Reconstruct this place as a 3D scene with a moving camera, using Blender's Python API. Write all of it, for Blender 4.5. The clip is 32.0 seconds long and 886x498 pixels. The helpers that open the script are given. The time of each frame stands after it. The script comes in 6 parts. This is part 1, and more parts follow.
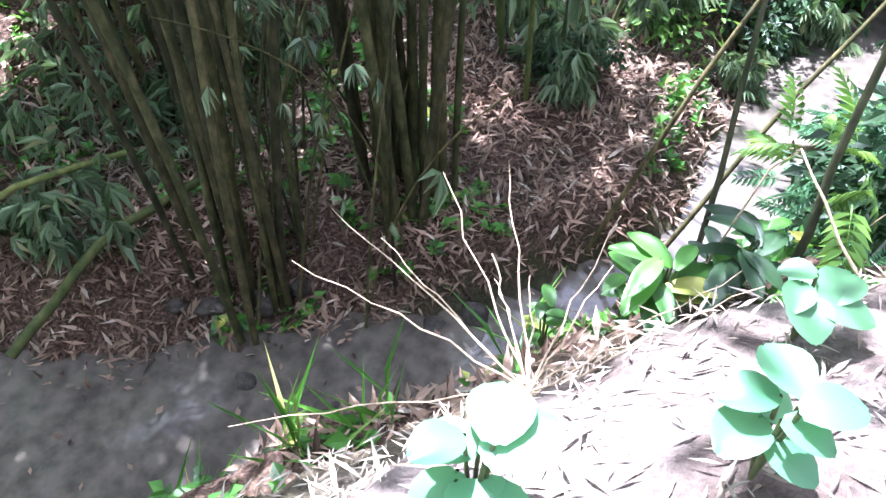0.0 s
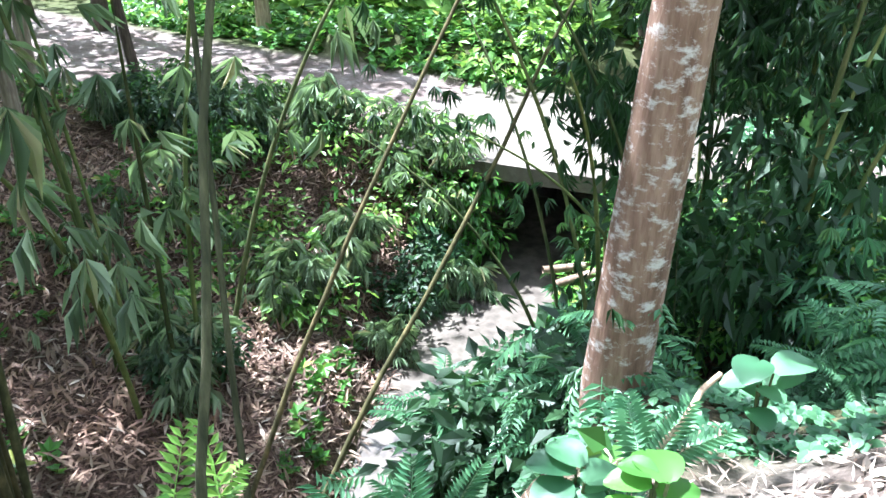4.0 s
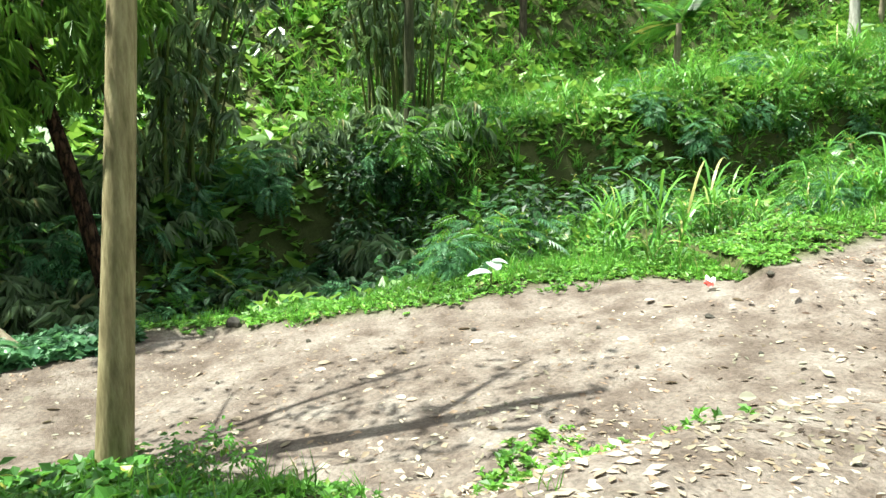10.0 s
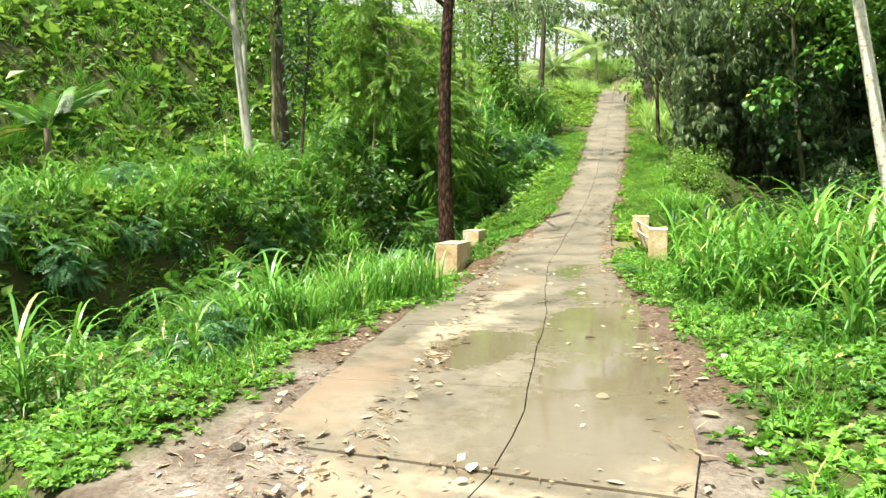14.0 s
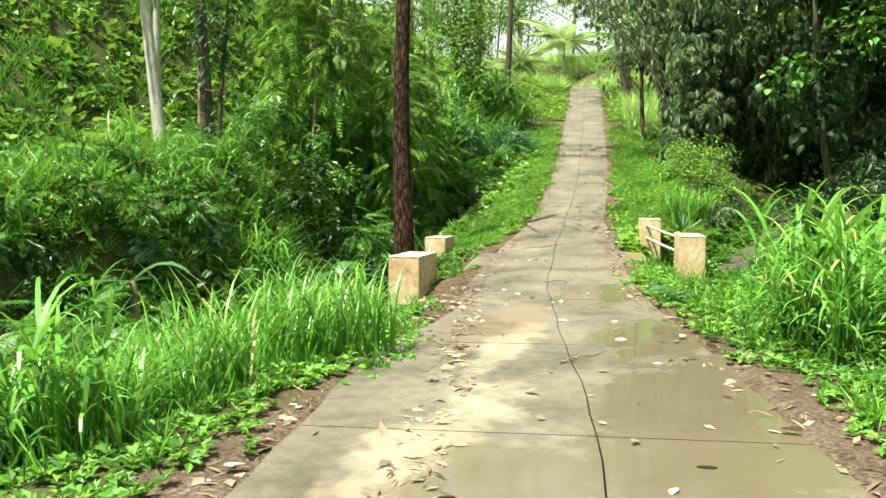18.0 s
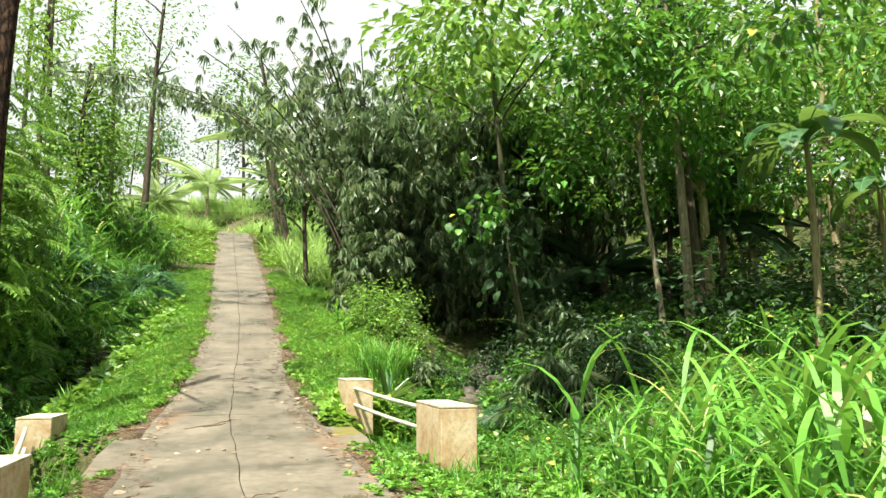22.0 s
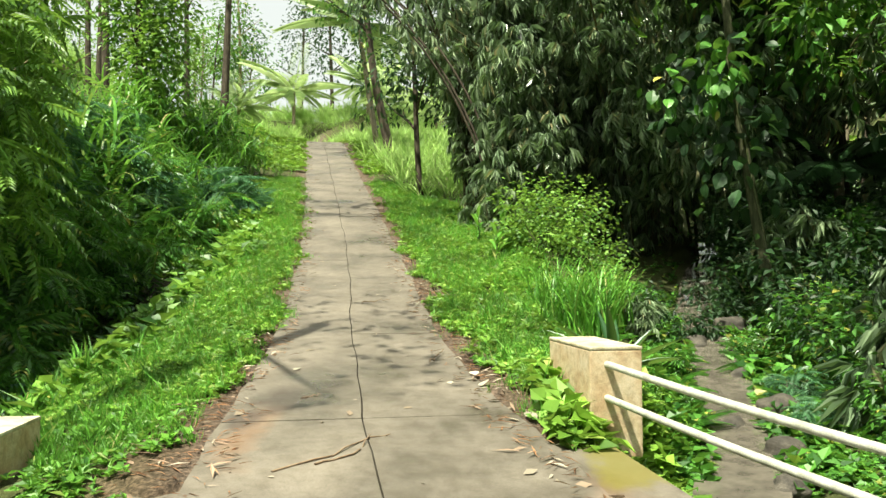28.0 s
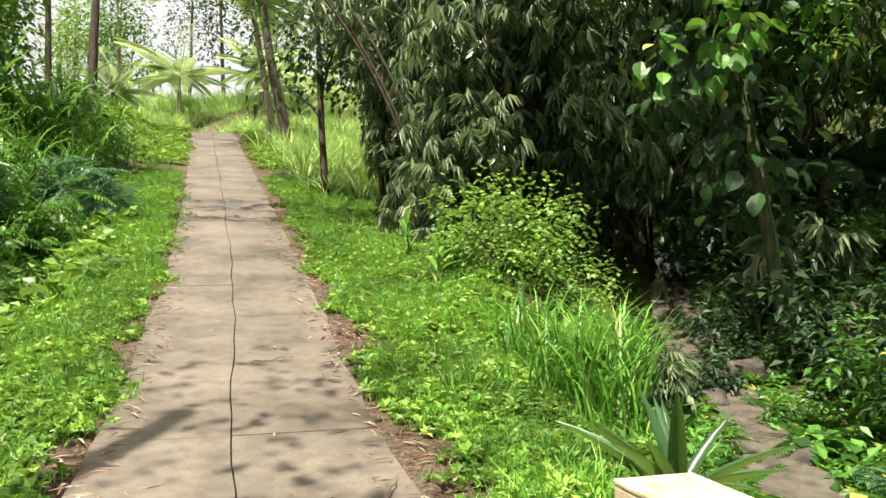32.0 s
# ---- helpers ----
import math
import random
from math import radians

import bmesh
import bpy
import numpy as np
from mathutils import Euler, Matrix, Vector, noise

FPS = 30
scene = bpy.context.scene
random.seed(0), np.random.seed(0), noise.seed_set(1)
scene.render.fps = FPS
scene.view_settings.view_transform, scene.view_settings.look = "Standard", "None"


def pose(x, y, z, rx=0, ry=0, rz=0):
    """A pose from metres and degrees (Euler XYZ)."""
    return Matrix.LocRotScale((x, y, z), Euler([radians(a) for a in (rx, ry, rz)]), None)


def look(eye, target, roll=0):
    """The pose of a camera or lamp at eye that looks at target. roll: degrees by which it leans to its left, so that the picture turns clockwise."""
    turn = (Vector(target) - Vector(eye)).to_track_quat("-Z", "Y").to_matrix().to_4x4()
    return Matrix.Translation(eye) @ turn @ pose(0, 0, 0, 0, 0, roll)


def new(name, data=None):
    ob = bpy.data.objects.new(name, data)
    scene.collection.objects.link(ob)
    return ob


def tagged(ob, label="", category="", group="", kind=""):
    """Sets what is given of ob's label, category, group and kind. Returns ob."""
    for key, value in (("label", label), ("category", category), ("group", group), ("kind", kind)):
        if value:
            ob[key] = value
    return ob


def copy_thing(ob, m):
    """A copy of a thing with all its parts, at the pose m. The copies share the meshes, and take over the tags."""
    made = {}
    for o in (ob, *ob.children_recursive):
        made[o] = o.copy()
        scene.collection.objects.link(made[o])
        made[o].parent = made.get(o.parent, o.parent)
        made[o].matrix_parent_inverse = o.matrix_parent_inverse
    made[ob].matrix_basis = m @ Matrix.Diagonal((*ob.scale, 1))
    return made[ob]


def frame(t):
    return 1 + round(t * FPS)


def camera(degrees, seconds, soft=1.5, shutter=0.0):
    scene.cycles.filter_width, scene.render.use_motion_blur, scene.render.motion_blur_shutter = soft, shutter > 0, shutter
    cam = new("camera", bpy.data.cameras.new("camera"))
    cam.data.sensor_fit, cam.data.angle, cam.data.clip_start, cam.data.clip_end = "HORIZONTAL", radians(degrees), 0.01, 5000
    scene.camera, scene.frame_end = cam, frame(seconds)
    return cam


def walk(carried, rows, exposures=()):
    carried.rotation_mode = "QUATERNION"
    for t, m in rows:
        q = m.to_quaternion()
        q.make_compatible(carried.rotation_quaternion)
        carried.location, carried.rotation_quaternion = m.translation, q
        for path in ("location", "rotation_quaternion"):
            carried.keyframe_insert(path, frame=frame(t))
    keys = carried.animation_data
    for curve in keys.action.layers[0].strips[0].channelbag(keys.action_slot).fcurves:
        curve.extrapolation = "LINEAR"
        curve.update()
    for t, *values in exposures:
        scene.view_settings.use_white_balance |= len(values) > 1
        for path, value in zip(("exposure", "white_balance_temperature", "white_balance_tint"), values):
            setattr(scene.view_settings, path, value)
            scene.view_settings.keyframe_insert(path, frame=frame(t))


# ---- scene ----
cam = camera(57.7, 32.0)
PATH = [
    (0, (11.906, -29.253, 2.923), (10.643, -29.925, 1.526), 0.0),
    (0.5, (11.711, -29.139, 2.911), (10.359, -29.770, 1.579), 0.4),
    (1, (11.547, -28.990, 2.902), (10.088, -29.589, 1.672), 0.4),
    (1.5, (11.423, -28.855, 2.899), (9.864, -29.406, 1.773), 0.7),
    (2, (11.291, -28.715, 2.897), (9.645, -29.215, 1.878), 1.0),
    (2.5, (11.130, -28.580, 2.891), (9.421, -29.027, 1.953), 1.3),
    (4.5, (10.200, -27.500, 2.816), (8.400, -27.711, 1.970), -0.4),
    (5, (9.913, -27.147, 2.734), (8.082, -27.181, 1.928), 0.4),
    (5.5, (9.596, -26.797, 2.639), (7.751, -26.680, 1.876), 0.5),
    (6, (9.205, -26.424, 2.545), (7.352, -26.155, 1.842), 0.1),
    (6.5, (8.778, -25.990, 2.438), (6.914, -25.605, 1.826), -0.2),
    (7, (8.565, -25.661, 2.355), (6.690, -25.189, 1.846), -0.5),
    (7.5, (8.336, -25.301, 2.300), (6.464, -24.751, 1.860), -0.4),
    (8, (8.085, -24.879, 2.274), (6.229, -24.254, 1.866), -0.3),
    (8.5, (7.832, -24.457, 2.176), (6.003, -23.753, 1.780), -0.2),
    (9, (7.584, -23.938, 2.121), (5.786, -23.161, 1.718), -0.2),
    (9.5, (7.404, -23.637, 2.051), (5.643, -22.787, 1.631), -0.1),
    (10, (7.127, -23.380, 1.970), (5.417, -22.441, 1.529), 0.1),
    (10.5, (6.739, -22.910, 1.847), (5.076, -21.900, 1.382), -0.0),
    (11, (6.387, -22.370, 1.779), (4.776, -21.289, 1.296), -0.2),
    (11.5, (6.107, -21.823, 1.710), (4.611, -20.588, 1.223), -0.3),
    (12, (5.845, -21.306, 1.683), (4.537, -19.866, 1.219), 0.2),
    (12.5, (5.667, -20.746, 1.697), (4.581, -19.113, 1.305), 0.4),
    (13, (5.408, -20.132, 1.641), (4.525, -18.353, 1.403), 0.3),
    (13.5, (5.163, -19.645, 1.585), (4.390, -17.805, 1.457), 0.4),
    (14, (4.976, -19.151, 1.557), (4.209, -17.309, 1.428), 0.3),
    (14.5, (4.751, -18.694, 1.544), (3.966, -16.860, 1.404), 0.3),
    (16.5, (3.685, -16.337, 1.407), (2.834, -14.535, 1.231), 0.4),
    (17, (3.467, -15.685, 1.407), (2.642, -13.871, 1.243), 0.3),
    (17.5, (3.281, -15.062, 1.420), (2.505, -13.224, 1.277), 0.3),
    (18, (3.007, -14.321, 1.363), (2.336, -12.440, 1.249), 0.4),
    (18.5, (2.788, -13.799, 1.321), (2.315, -11.858, 1.224), 0.3),
    (19, (2.576, -13.340, 1.279), (2.383, -11.351, 1.200), -0.1),
    (19.5, (2.250, -12.894, 1.255), (2.402, -10.901, 1.192), -0.3),
    (20, (2.023, -12.405, 1.314), (2.340, -10.430, 1.268), -0.7),
    (20.5, (1.809, -11.656, 1.355), (2.105, -9.678, 1.401), -0.6),
    (21, (1.697, -10.799, 1.379), (1.956, -8.822, 1.543), -0.6),
    (21.5, (1.526, -10.045, 1.405), (1.756, -8.073, 1.647), -0.5),
    (22, (1.285, -9.332, 1.362), (1.490, -7.361, 1.634), -0.4),
    (22.5, (1.091, -8.646, 1.375), (1.268, -6.671, 1.637), -0.2),
    (23, (0.880, -8.058, 1.375), (1.025, -6.076, 1.598), -0.2),
    (23.5, (0.769, -7.459, 1.387), (0.876, -5.470, 1.572), -0.1),
    (24, (0.632, -6.894, 1.385), (0.695, -4.901, 1.539), 0.1),
    (24.5, (0.584, -6.223, 1.394), (0.594, -4.228, 1.527), 0.1),
    (25, (0.527, -5.586, 1.433), (0.480, -3.590, 1.554), 0.1),
    (25.5, (0.412, -4.954, 1.444), (0.314, -2.960, 1.559), 0.2),
    (27.5, (0.014, -2.713, 1.506), (-0.031, -0.715, 1.593), -0.2),
    (28, (-0.156, -2.216, 1.591), (-0.156, -0.218, 1.671), -0.2),
    (28.5, (-0.270, -1.714, 1.633), (-0.257, 0.284, 1.722), -0.2),
    (29, (-0.401, -1.181, 1.703), (-0.430, 0.816, 1.804), 0.0),
    (29.5, (-0.576, -0.524, 1.759), (-0.668, 1.471, 1.869), 0.5),
    (30, (-0.628, -0.046, 1.827), (-0.743, 1.946, 1.952), 0.6),
    (30.5, (-0.631, 0.372, 1.881), (-0.720, 2.366, 2.006), 0.5),
    (31, (-0.652, 0.821, 1.963), (-0.668, 2.818, 2.077), 0.3),
    (31.5, (-0.616, 1.277, 2.001), (-0.521, 3.272, 2.097), -0.1),
    (32, (-0.494, 1.742, 2.079), (-0.242, 3.725, 2.150), -0.5),
]
walk(cam, [(t, look(eye, target, roll)) for t, eye, target, roll in PATH],
     [(0, 2.95, 5200, 28), (2.5, 2.8, 5200, 28), (5, 2.75, 5300, 12), (6, 2.4, 5500, 14), (7, 2.25, 5700, 12), (9, 1.85, 6100, 2), (11, 1.6, 6500, -4), (13, 1.55, 6900, 2), (17, 1.45, 7000, -4), (20, 1.4, 6900, -4), (22, 1.4, 6900, 3), (25, 1.4, 6900, 2), (28, 1.2, 6900, 0), (30, 1.25, 7000, 8), (32, 1.25, 7000, 14)])

# ---------------------------------------------------------------- world, sun
SUN_AZ, SUN_EL = radians(215), radians(66)      # compass-like: 0 is +y, clockwise
world = bpy.data.worlds.new("world")
scene.world = world
world.use_nodes = True
wn = world.node_tree.nodes
sky = wn.new("ShaderNodeTexSky")
sky.sky_type, sky.sun_disc = "NISHITA", False
sky.sun_elevation, sky.sun_rotation = SUN_EL, SUN_AZ
sky.air_density, sky.dust_density = 1.0, 5.0
wn["Background"].inputs["Strength"].default_value = 0.1
haze = wn.new("ShaderNodeHueSaturation")          # a hazy, whitish tropical sky
haze.inputs["Saturation"].default_value = .35
world.node_tree.links.new(sky.outputs[0], haze.inputs["Color"])
veil = wn.new("ShaderNodeMix")                    # thin even cloud before it
veil.data_type = "RGBA"
veil.inputs[0].default_value = .5
veil.inputs[7].default_value = (5.2, 5.3, 5.4, 1)
world.node_tree.links.new(haze.outputs[0], veil.inputs[6])
world.node_tree.links.new(veil.outputs[2], wn["Background"].inputs["Color"])
sun_dir = Vector((math.sin(SUN_AZ) * math.cos(SUN_EL), math.cos(SUN_AZ) * math.cos(SUN_EL), math.sin(SUN_EL)))
sun = new("sun", bpy.data.lights.new("sun", "SUN"))
sun.data.energy, sun.data.angle, sun.data.color = 5.0, radians(0.6), (1.0, 0.95, 0.86)
sun.matrix_world = look(sun_dir * 60, (0, 0, 0))

rng = np.random.default_rng(7)

# ---------------------------------------------------------------- plan: lines of x, y, z
ROAD = np.array([(-9, -48, -.7), (-5.4, -36, -1.25), (-3.7, -30, -1.42), (-3.1, -26, -1.55), (-2.0, -22.2, -1.6), (0.5, -18.9, -1.0),
                 (2.9, -16.6, -.52), (3.4, -14.2, -.3), (2.95, -12, -.18), (2.0, -8, -.1), (.5, -2.5, .04), (-.35, 2, .28), (-.85, 5, .55), (-1.25, 8, .95),
                 (-1.95, 13.5, 2.05), (-3.3, 22, 4.1), (-5, 32, 6.7), (-6.5, 41, 9.1), (-7.6, 47, 10.2), (-9.6, 51, 10.55), (-14, 54.5, 10.8), (-24, 57, 11)], float)
HALF = np.array([2.0, 2.0, 2.0, 2.0, 2.1, 2.2, 1.6, 1.3, 1.3, 1.3, 1.3, 1.3, 1.15, 1.0, 1.0, 1.0, 1.0, 1.0, 1.0, 1.0, 1.0, 1.0])
SIDE = np.array([(21, -39.5, 1.9), (15.6, -33.0, 1.6), (12.1, -29.35, 1.42), (10.2, -27.6, 1.28), (8.6, -25.7, .85), (7.3, -23.6, .5),
                 (5.8, -21.2, .1), (4.5, -18.2, -.15), (3.4, -15.8, -.35)], float)
STREAM = np.array([(18, 34, 5.2), (12, 27, 3.8), (8, 22, 2.8), (5.8, 16.5, 1.6), (4.5, 12.5, .8), (3.7, 9, .2), (3.0, 6.4, -.15), (1.9, 3.4, -.5),
                   (-2.6, 1.2, -.95), (-5.2, -2.4, -1.4), (-6.8, -6.5, -1.9), (-7.6, -11, -2.4), (-8, -17, -2.9), (-6.6, -22, -3.15), (-5.2, -25.6, -3.3),
                   (-3.5, -27.8, -3.2), (-1.2, -28.75, -3.32), (1.6, -29.3, -3.42), (4.6, -29.4, -3.48), (6.9, -30.95, -3.52), (8.4, -32.4, -3.55), (10.4, -34.5, -3.6), (12.0, -42, -3.7), (9, -55, -3.8)], float)
WET = np.array([.38] * 8 + [.5] * 2 + [.6, .7, .8, .9, 1.0, 1.0, .9, .8, .65, .7, .72, .8, 1.0, 1.1])      # half widths of the stream bed
DITCH = np.array([(-5.0, 2.5, -1.4), (-5.3, 6, -.9), (-5.6, 11, .1), (-6.0, 15, 1.6), (-6.5, 20, 3.4)], float)
HILLS = [np.array(p, float) for p in (
    [(-10.5, -26, -1.2), (-11.5, -19, -.7), (-11, -12, .4), (-10, -4, 1.5), (-9.5, 3, 2.4), (-9.2, 12, 4.0), (-9.8, 25, 6.6), (-12, 41, 10.2)],
    [(-30, -40, 2), (-30, -22, 5), (-28, 0, 9), (-26, 25, 14), (-28, 50, 17)],
    [(9, -5, .3), (8.5, 3, .55), (9.5, 10, 1.5), (12, 18, 2.8)],
    [(6.9, 14.8, 1.9), (6.0, 24, 4.2), (5, 32, 6.6), (3, 42, 9.2)],
    [(.75, 8, .85), (.15, 13.5, 1.95), (-1.2, 22, 4.0)],
    [(1.9, 6.8, .5), (2.15, 8.5, .75), (2.5, 10.5, 1.1)],
    [(-3.0, 3.5, .26), (-2.9, 4.8, .42)], [(.95, 6.4, .72), (1.5, 6.1, .62)],
    [(-4.2, 6, .3), (-4.5, 9.5, .9), (-4.9, 13.5, 1.75)],
    [(1.3, 11.5, 1.7), (1.75, 13.4, 2.3), (1.7, 15.5, 2.7)],
    [(-2.9, 6.5, .62), (-3.4, 9.5, 1.2), (-3.9, 13.5, 2.0), (-5.1, 21, 3.8)],
    [(30, -30, 4), (30, -8, 2.5), (32, 20, 8), (30, 50, 14)],
    [(7.2, -16, .25), (7, -10, .1), (5, -4, .0)],
    [(13, -24, 1.6), (17, -30, 2.3)],
    [(8.6, -36.5, -2.6), (6.6, -33.9, -2.65), (4.0, -32.9, -2.6), (.4, -31.7, -2.5), (-1.0, -30.6, -2.3)],
    [(6.5, -32.1, -2.8), (4.6, -30.7, -2.85), (2.4, -30.7, -2.8)], [(3, -37, -1.6), (-2.0, -34, -1.6)], [(7, -41, -.9), (-6, -60, 0), (20, -60, 1)],
    [(-7.5, -33, -.6), (-8.2, -28.5, -.9)],
    [(14.9, -33.4, 1.4), (11.8, -30.0, 1.25), (10.9, -29.72, 1.15), (10.1, -29.3, 1.1), (9.4, -28.4, 1.0)],
    [(14.2, -34.0, .15), (11.5, -30.8, .1), (10.55, -30.3, 0), (9.6, -29.7, .1), (8.8, -28.9, .05)],
    [(13.2, -34.9, -1.7), (11.0, -31.6, -1.7), (9.9, -30.95, -1.6), (8.9, -30.2, -1.5), (7.9, -29.5, -1.4), (5.2, -27.8, -1.6)],
    [(6.9, -27.3, .2), (8, -27.3, .6)],
    [(1.2, -24.6, -1.1), (4.2, -25.0, -.3), (3.6, -22.6, -.45)],
    [(-4.6, -14.5, -1.1), (-2.2, -10, -.6), (-2.2, -5.5, -.55), (-2.3, -2.9, -.65)],
    [(-34, 66, 15), (-16, 62, 14.6), (-6, 59, 14.2), (4, 56, 13.5), (16, 54, 13)],
    [(-30, 90, 18), (0, 85, 17), (30, 90, 17)],
)]


def near_line(x, y, line, extra=None):
    """Distance to a line in plan, its height there, and a value along it."""
    best, h, e, side = np.full(x.shape, 1e9), np.zeros(x.shape), np.zeros(x.shape), np.zeros(x.shape)
    for i in range(len(line) - 1):
        a, b = line[i], line[i + 1]
        d = b[:2] - a[:2]
        s = ((x - a[0]) * d[0] + (y - a[1]) * d[1]) / (d @ d)
        s = np.clip(s, 0, 1)
        dx, dy = x - a[0] - s * d[0], y - a[1] - s * d[1]
        q = np.hypot(dx, dy)
        m = q < best
        best = np.where(m, q, best)
        h = np.where(m, a[2] + s * (b[2] - a[2]), h)
        side = np.where(m, np.sign(dx * d[1] - dy * d[0]), side)
        if extra is not None:
            e = np.where(m, extra[i] + s * (extra[i + 1] - extra[i]), e)
    return best, h, e, side


def smooth(a, b, v):
    t = np.clip((v - a) / (b - a), 0, 1)
    return t * t * (3 - 2 * t)


def wave(x, y, f, seed=0.0):
    """Cheap rolling unevenness, about -1 to 1."""
    return (np.sin(x * f + 1.7 * np.sin(y * f * .7 + seed)) + np.sin(y * f * 1.13 + 1.3 * np.sin(x * f * .83 + 2 * seed))) * .5


def apron_left(y):
    """How much wider the concrete lies on its left before the bridge."""
    return .72 * smooth(-14.6, -13.4, y) * (1 - smooth(-7.5, -4.0, y))


def ground(x, y, detail=True):
    """Height of the ground."""
    x, y = np.asarray(x, float), np.asarray(y, float)
    dr, hr, half, sd = near_line(x, y, ROAD, HALF)
    half = half + np.where(sd < 0, apron_left(y), 0)
    dp, hp, _, _ = near_line(x, y, SIDE)
    ds, hs, wet, _ = near_line(x, y, STREAM, WET)
    dd, hd, _, _ = near_line(x, y, DITCH)
    num, den = np.zeros(x.shape), np.zeros(x.shape)
    for d, h, k in [(np.maximum(dr - half, 0), hr, 1.2), (np.maximum(dp - .65, 0), hp, 1.0), (np.maximum(ds - wet, 0), hs - .12, .7), (np.maximum(dd - .3, 0), hd, .5)] + \
            [(*near_line(x, y, p)[:2], 1.0) for p in HILLS]:
        w = k / (d * d + .12) ** 1.6
        num += w * h
        den += w
    z = num / den
    if detail:
        off = smooth(.0, 1.5, np.minimum(dr - half, dp - .8))
        z = z + off * (.07 * wave(x, y, 1.9) + .035 * wave(x, y, 5.3, 1.0)) + .012 * wave(x, y, 7.7, 2.0)
        z = z + smooth(10, 40, dr) * .8 * wave(x, y, .21, .5)
    z = np.where(ds < wet, np.minimum(z, hs - .1 + .08 * wave(x, y, 4.0)), z)
    z = np.where(dr < half, hr - .05 + (z - hr) * smooth(-.25, 0, dr - half), z)
    return np.where((dr < half + .2) & (ds < 1.15), hs - .12, z)      # the channel under the two decks


def gz(x, y):
    return float(ground(np.array([x]), np.array([y]))[0])


# trodden bare ground beyond the road's own edge, and the blocks that stand clear of plants
APRON = np.array([(1.3, -20.6, 0), (3.4, -20.2, 0), (5.0, -18.6, 0), (5.0, -16.5, 0)], float)
POSTS = ((-1.85, -2.3), (-1.95, -1.6), (-3.4, 3.45), (2.4, .3), (2.25, 1.1), (1.25, 5.2))


def shoulder(x, y):
    """How far the bare ground reaches past the road's edge."""
    _, _, _, sd = near_line(x, y, ROAD, HALF)
    left = 1.05 * smooth(-19, -15.5, y) * (1 - smooth(-10.5, -6.5, y)) + .3 * smooth(-8, -4, y) * (1 - smooth(3, 6, y))
    right = .3 * smooth(-17, -14, y) * (1 - smooth(-8, -5, y)) + .16 * smooth(0, 5, y)
    return np.where(sd < 0, left, right)


def path_width(y):
    return .85 + .25 * smooth(-28, -26.5, y) + .7 * smooth(-26.3, -24.2, y)


# ---------------------------------------------------------------- materials
def mat(name, rough=.8, spec=.3):
    m = bpy.data.materials.new(name)
    m.use_nodes = True
    nt = m.node_tree
    b = nt.nodes["Principled BSDF"]
    b.inputs["Roughness"].default_value = rough
    b.inputs["Specular IOR Level"].default_value = spec
    return m, nt, b


def nd(nt, kind, **values):
    n = nt.nodes.new(kind)
    for k, v in values.items():
        n.inputs[k].default_value = v
    return n


def noise_tex(nt, scale, detail=4.0, rough=.55, space="Object"):
    tc = nt.nodes.new("ShaderNodeTexCoord")
    n = nd(nt, "ShaderNodeTexNoise", Scale=scale, Detail=detail, Roughness=rough)
    nt.links.new(tc.outputs[space], n.inputs["Vector"])
    return n


def ramp(nt, src, stops):
    r = nt.nodes.new("ShaderNodeValToRGB")
    el = r.color_ramp.elements
    while len(el) < len(stops):
        el.new(.5)
    for e, (p, c) in zip(el, stops):
        e.position, e.color = p, (*c, 1)
    nt.links.new(src, r.inputs["Fac"])
    return r.outputs["Color"]


def mix(nt, fac, a, b, blend="MIX"):
    n = nt.nodes.new("ShaderNodeMix")
    n.data_type, n.blend_type = "RGBA", blend
    for sock, v in ((n.inputs[0], fac), (n.inputs[6], a), (n.inputs[7], b)):
        if isinstance(v, bpy.types.NodeSocket):
            nt.links.new(v, sock)
        elif isinstance(v, (int, float)):
            sock.default_value = v
        else:
            sock.default_value = (*v, 1)
    return n.outputs[2]


def bump(nt, b, height, strength=.4, dist=.02):
    n = nd(nt, "ShaderNodeBump", Strength=strength, Distance=dist)
    nt.links.new(height, n.inputs["Height"])
    nt.links.new(n.outputs[0], b.inputs["Normal"])


def surface(name, dark, mid, light, scale=6.0, fine=60.0, rough=.85, bumps=.4, dist=.01, spec=.3):
    """A rough natural surface: patches at one scale, grain at another."""
    m, nt, b = mat(name, rough, spec)
    big, small = noise_tex(nt, scale), noise_tex(nt, fine, 3.0)
    col = ramp(nt, big.outputs[0], [(.3, dark), (.5, mid), (.7, light)])
    grain = ramp(nt, small.outputs[0], [(.3, (.55, .55, .55)), (.7, (1.0, 1.0, 1.0))])
    nt.links.new(mix(nt, .8, col, grain, "MULTIPLY"), b.inputs["Base Color"])
    bump(nt, b, small.outputs[0], bumps, dist)
    return m


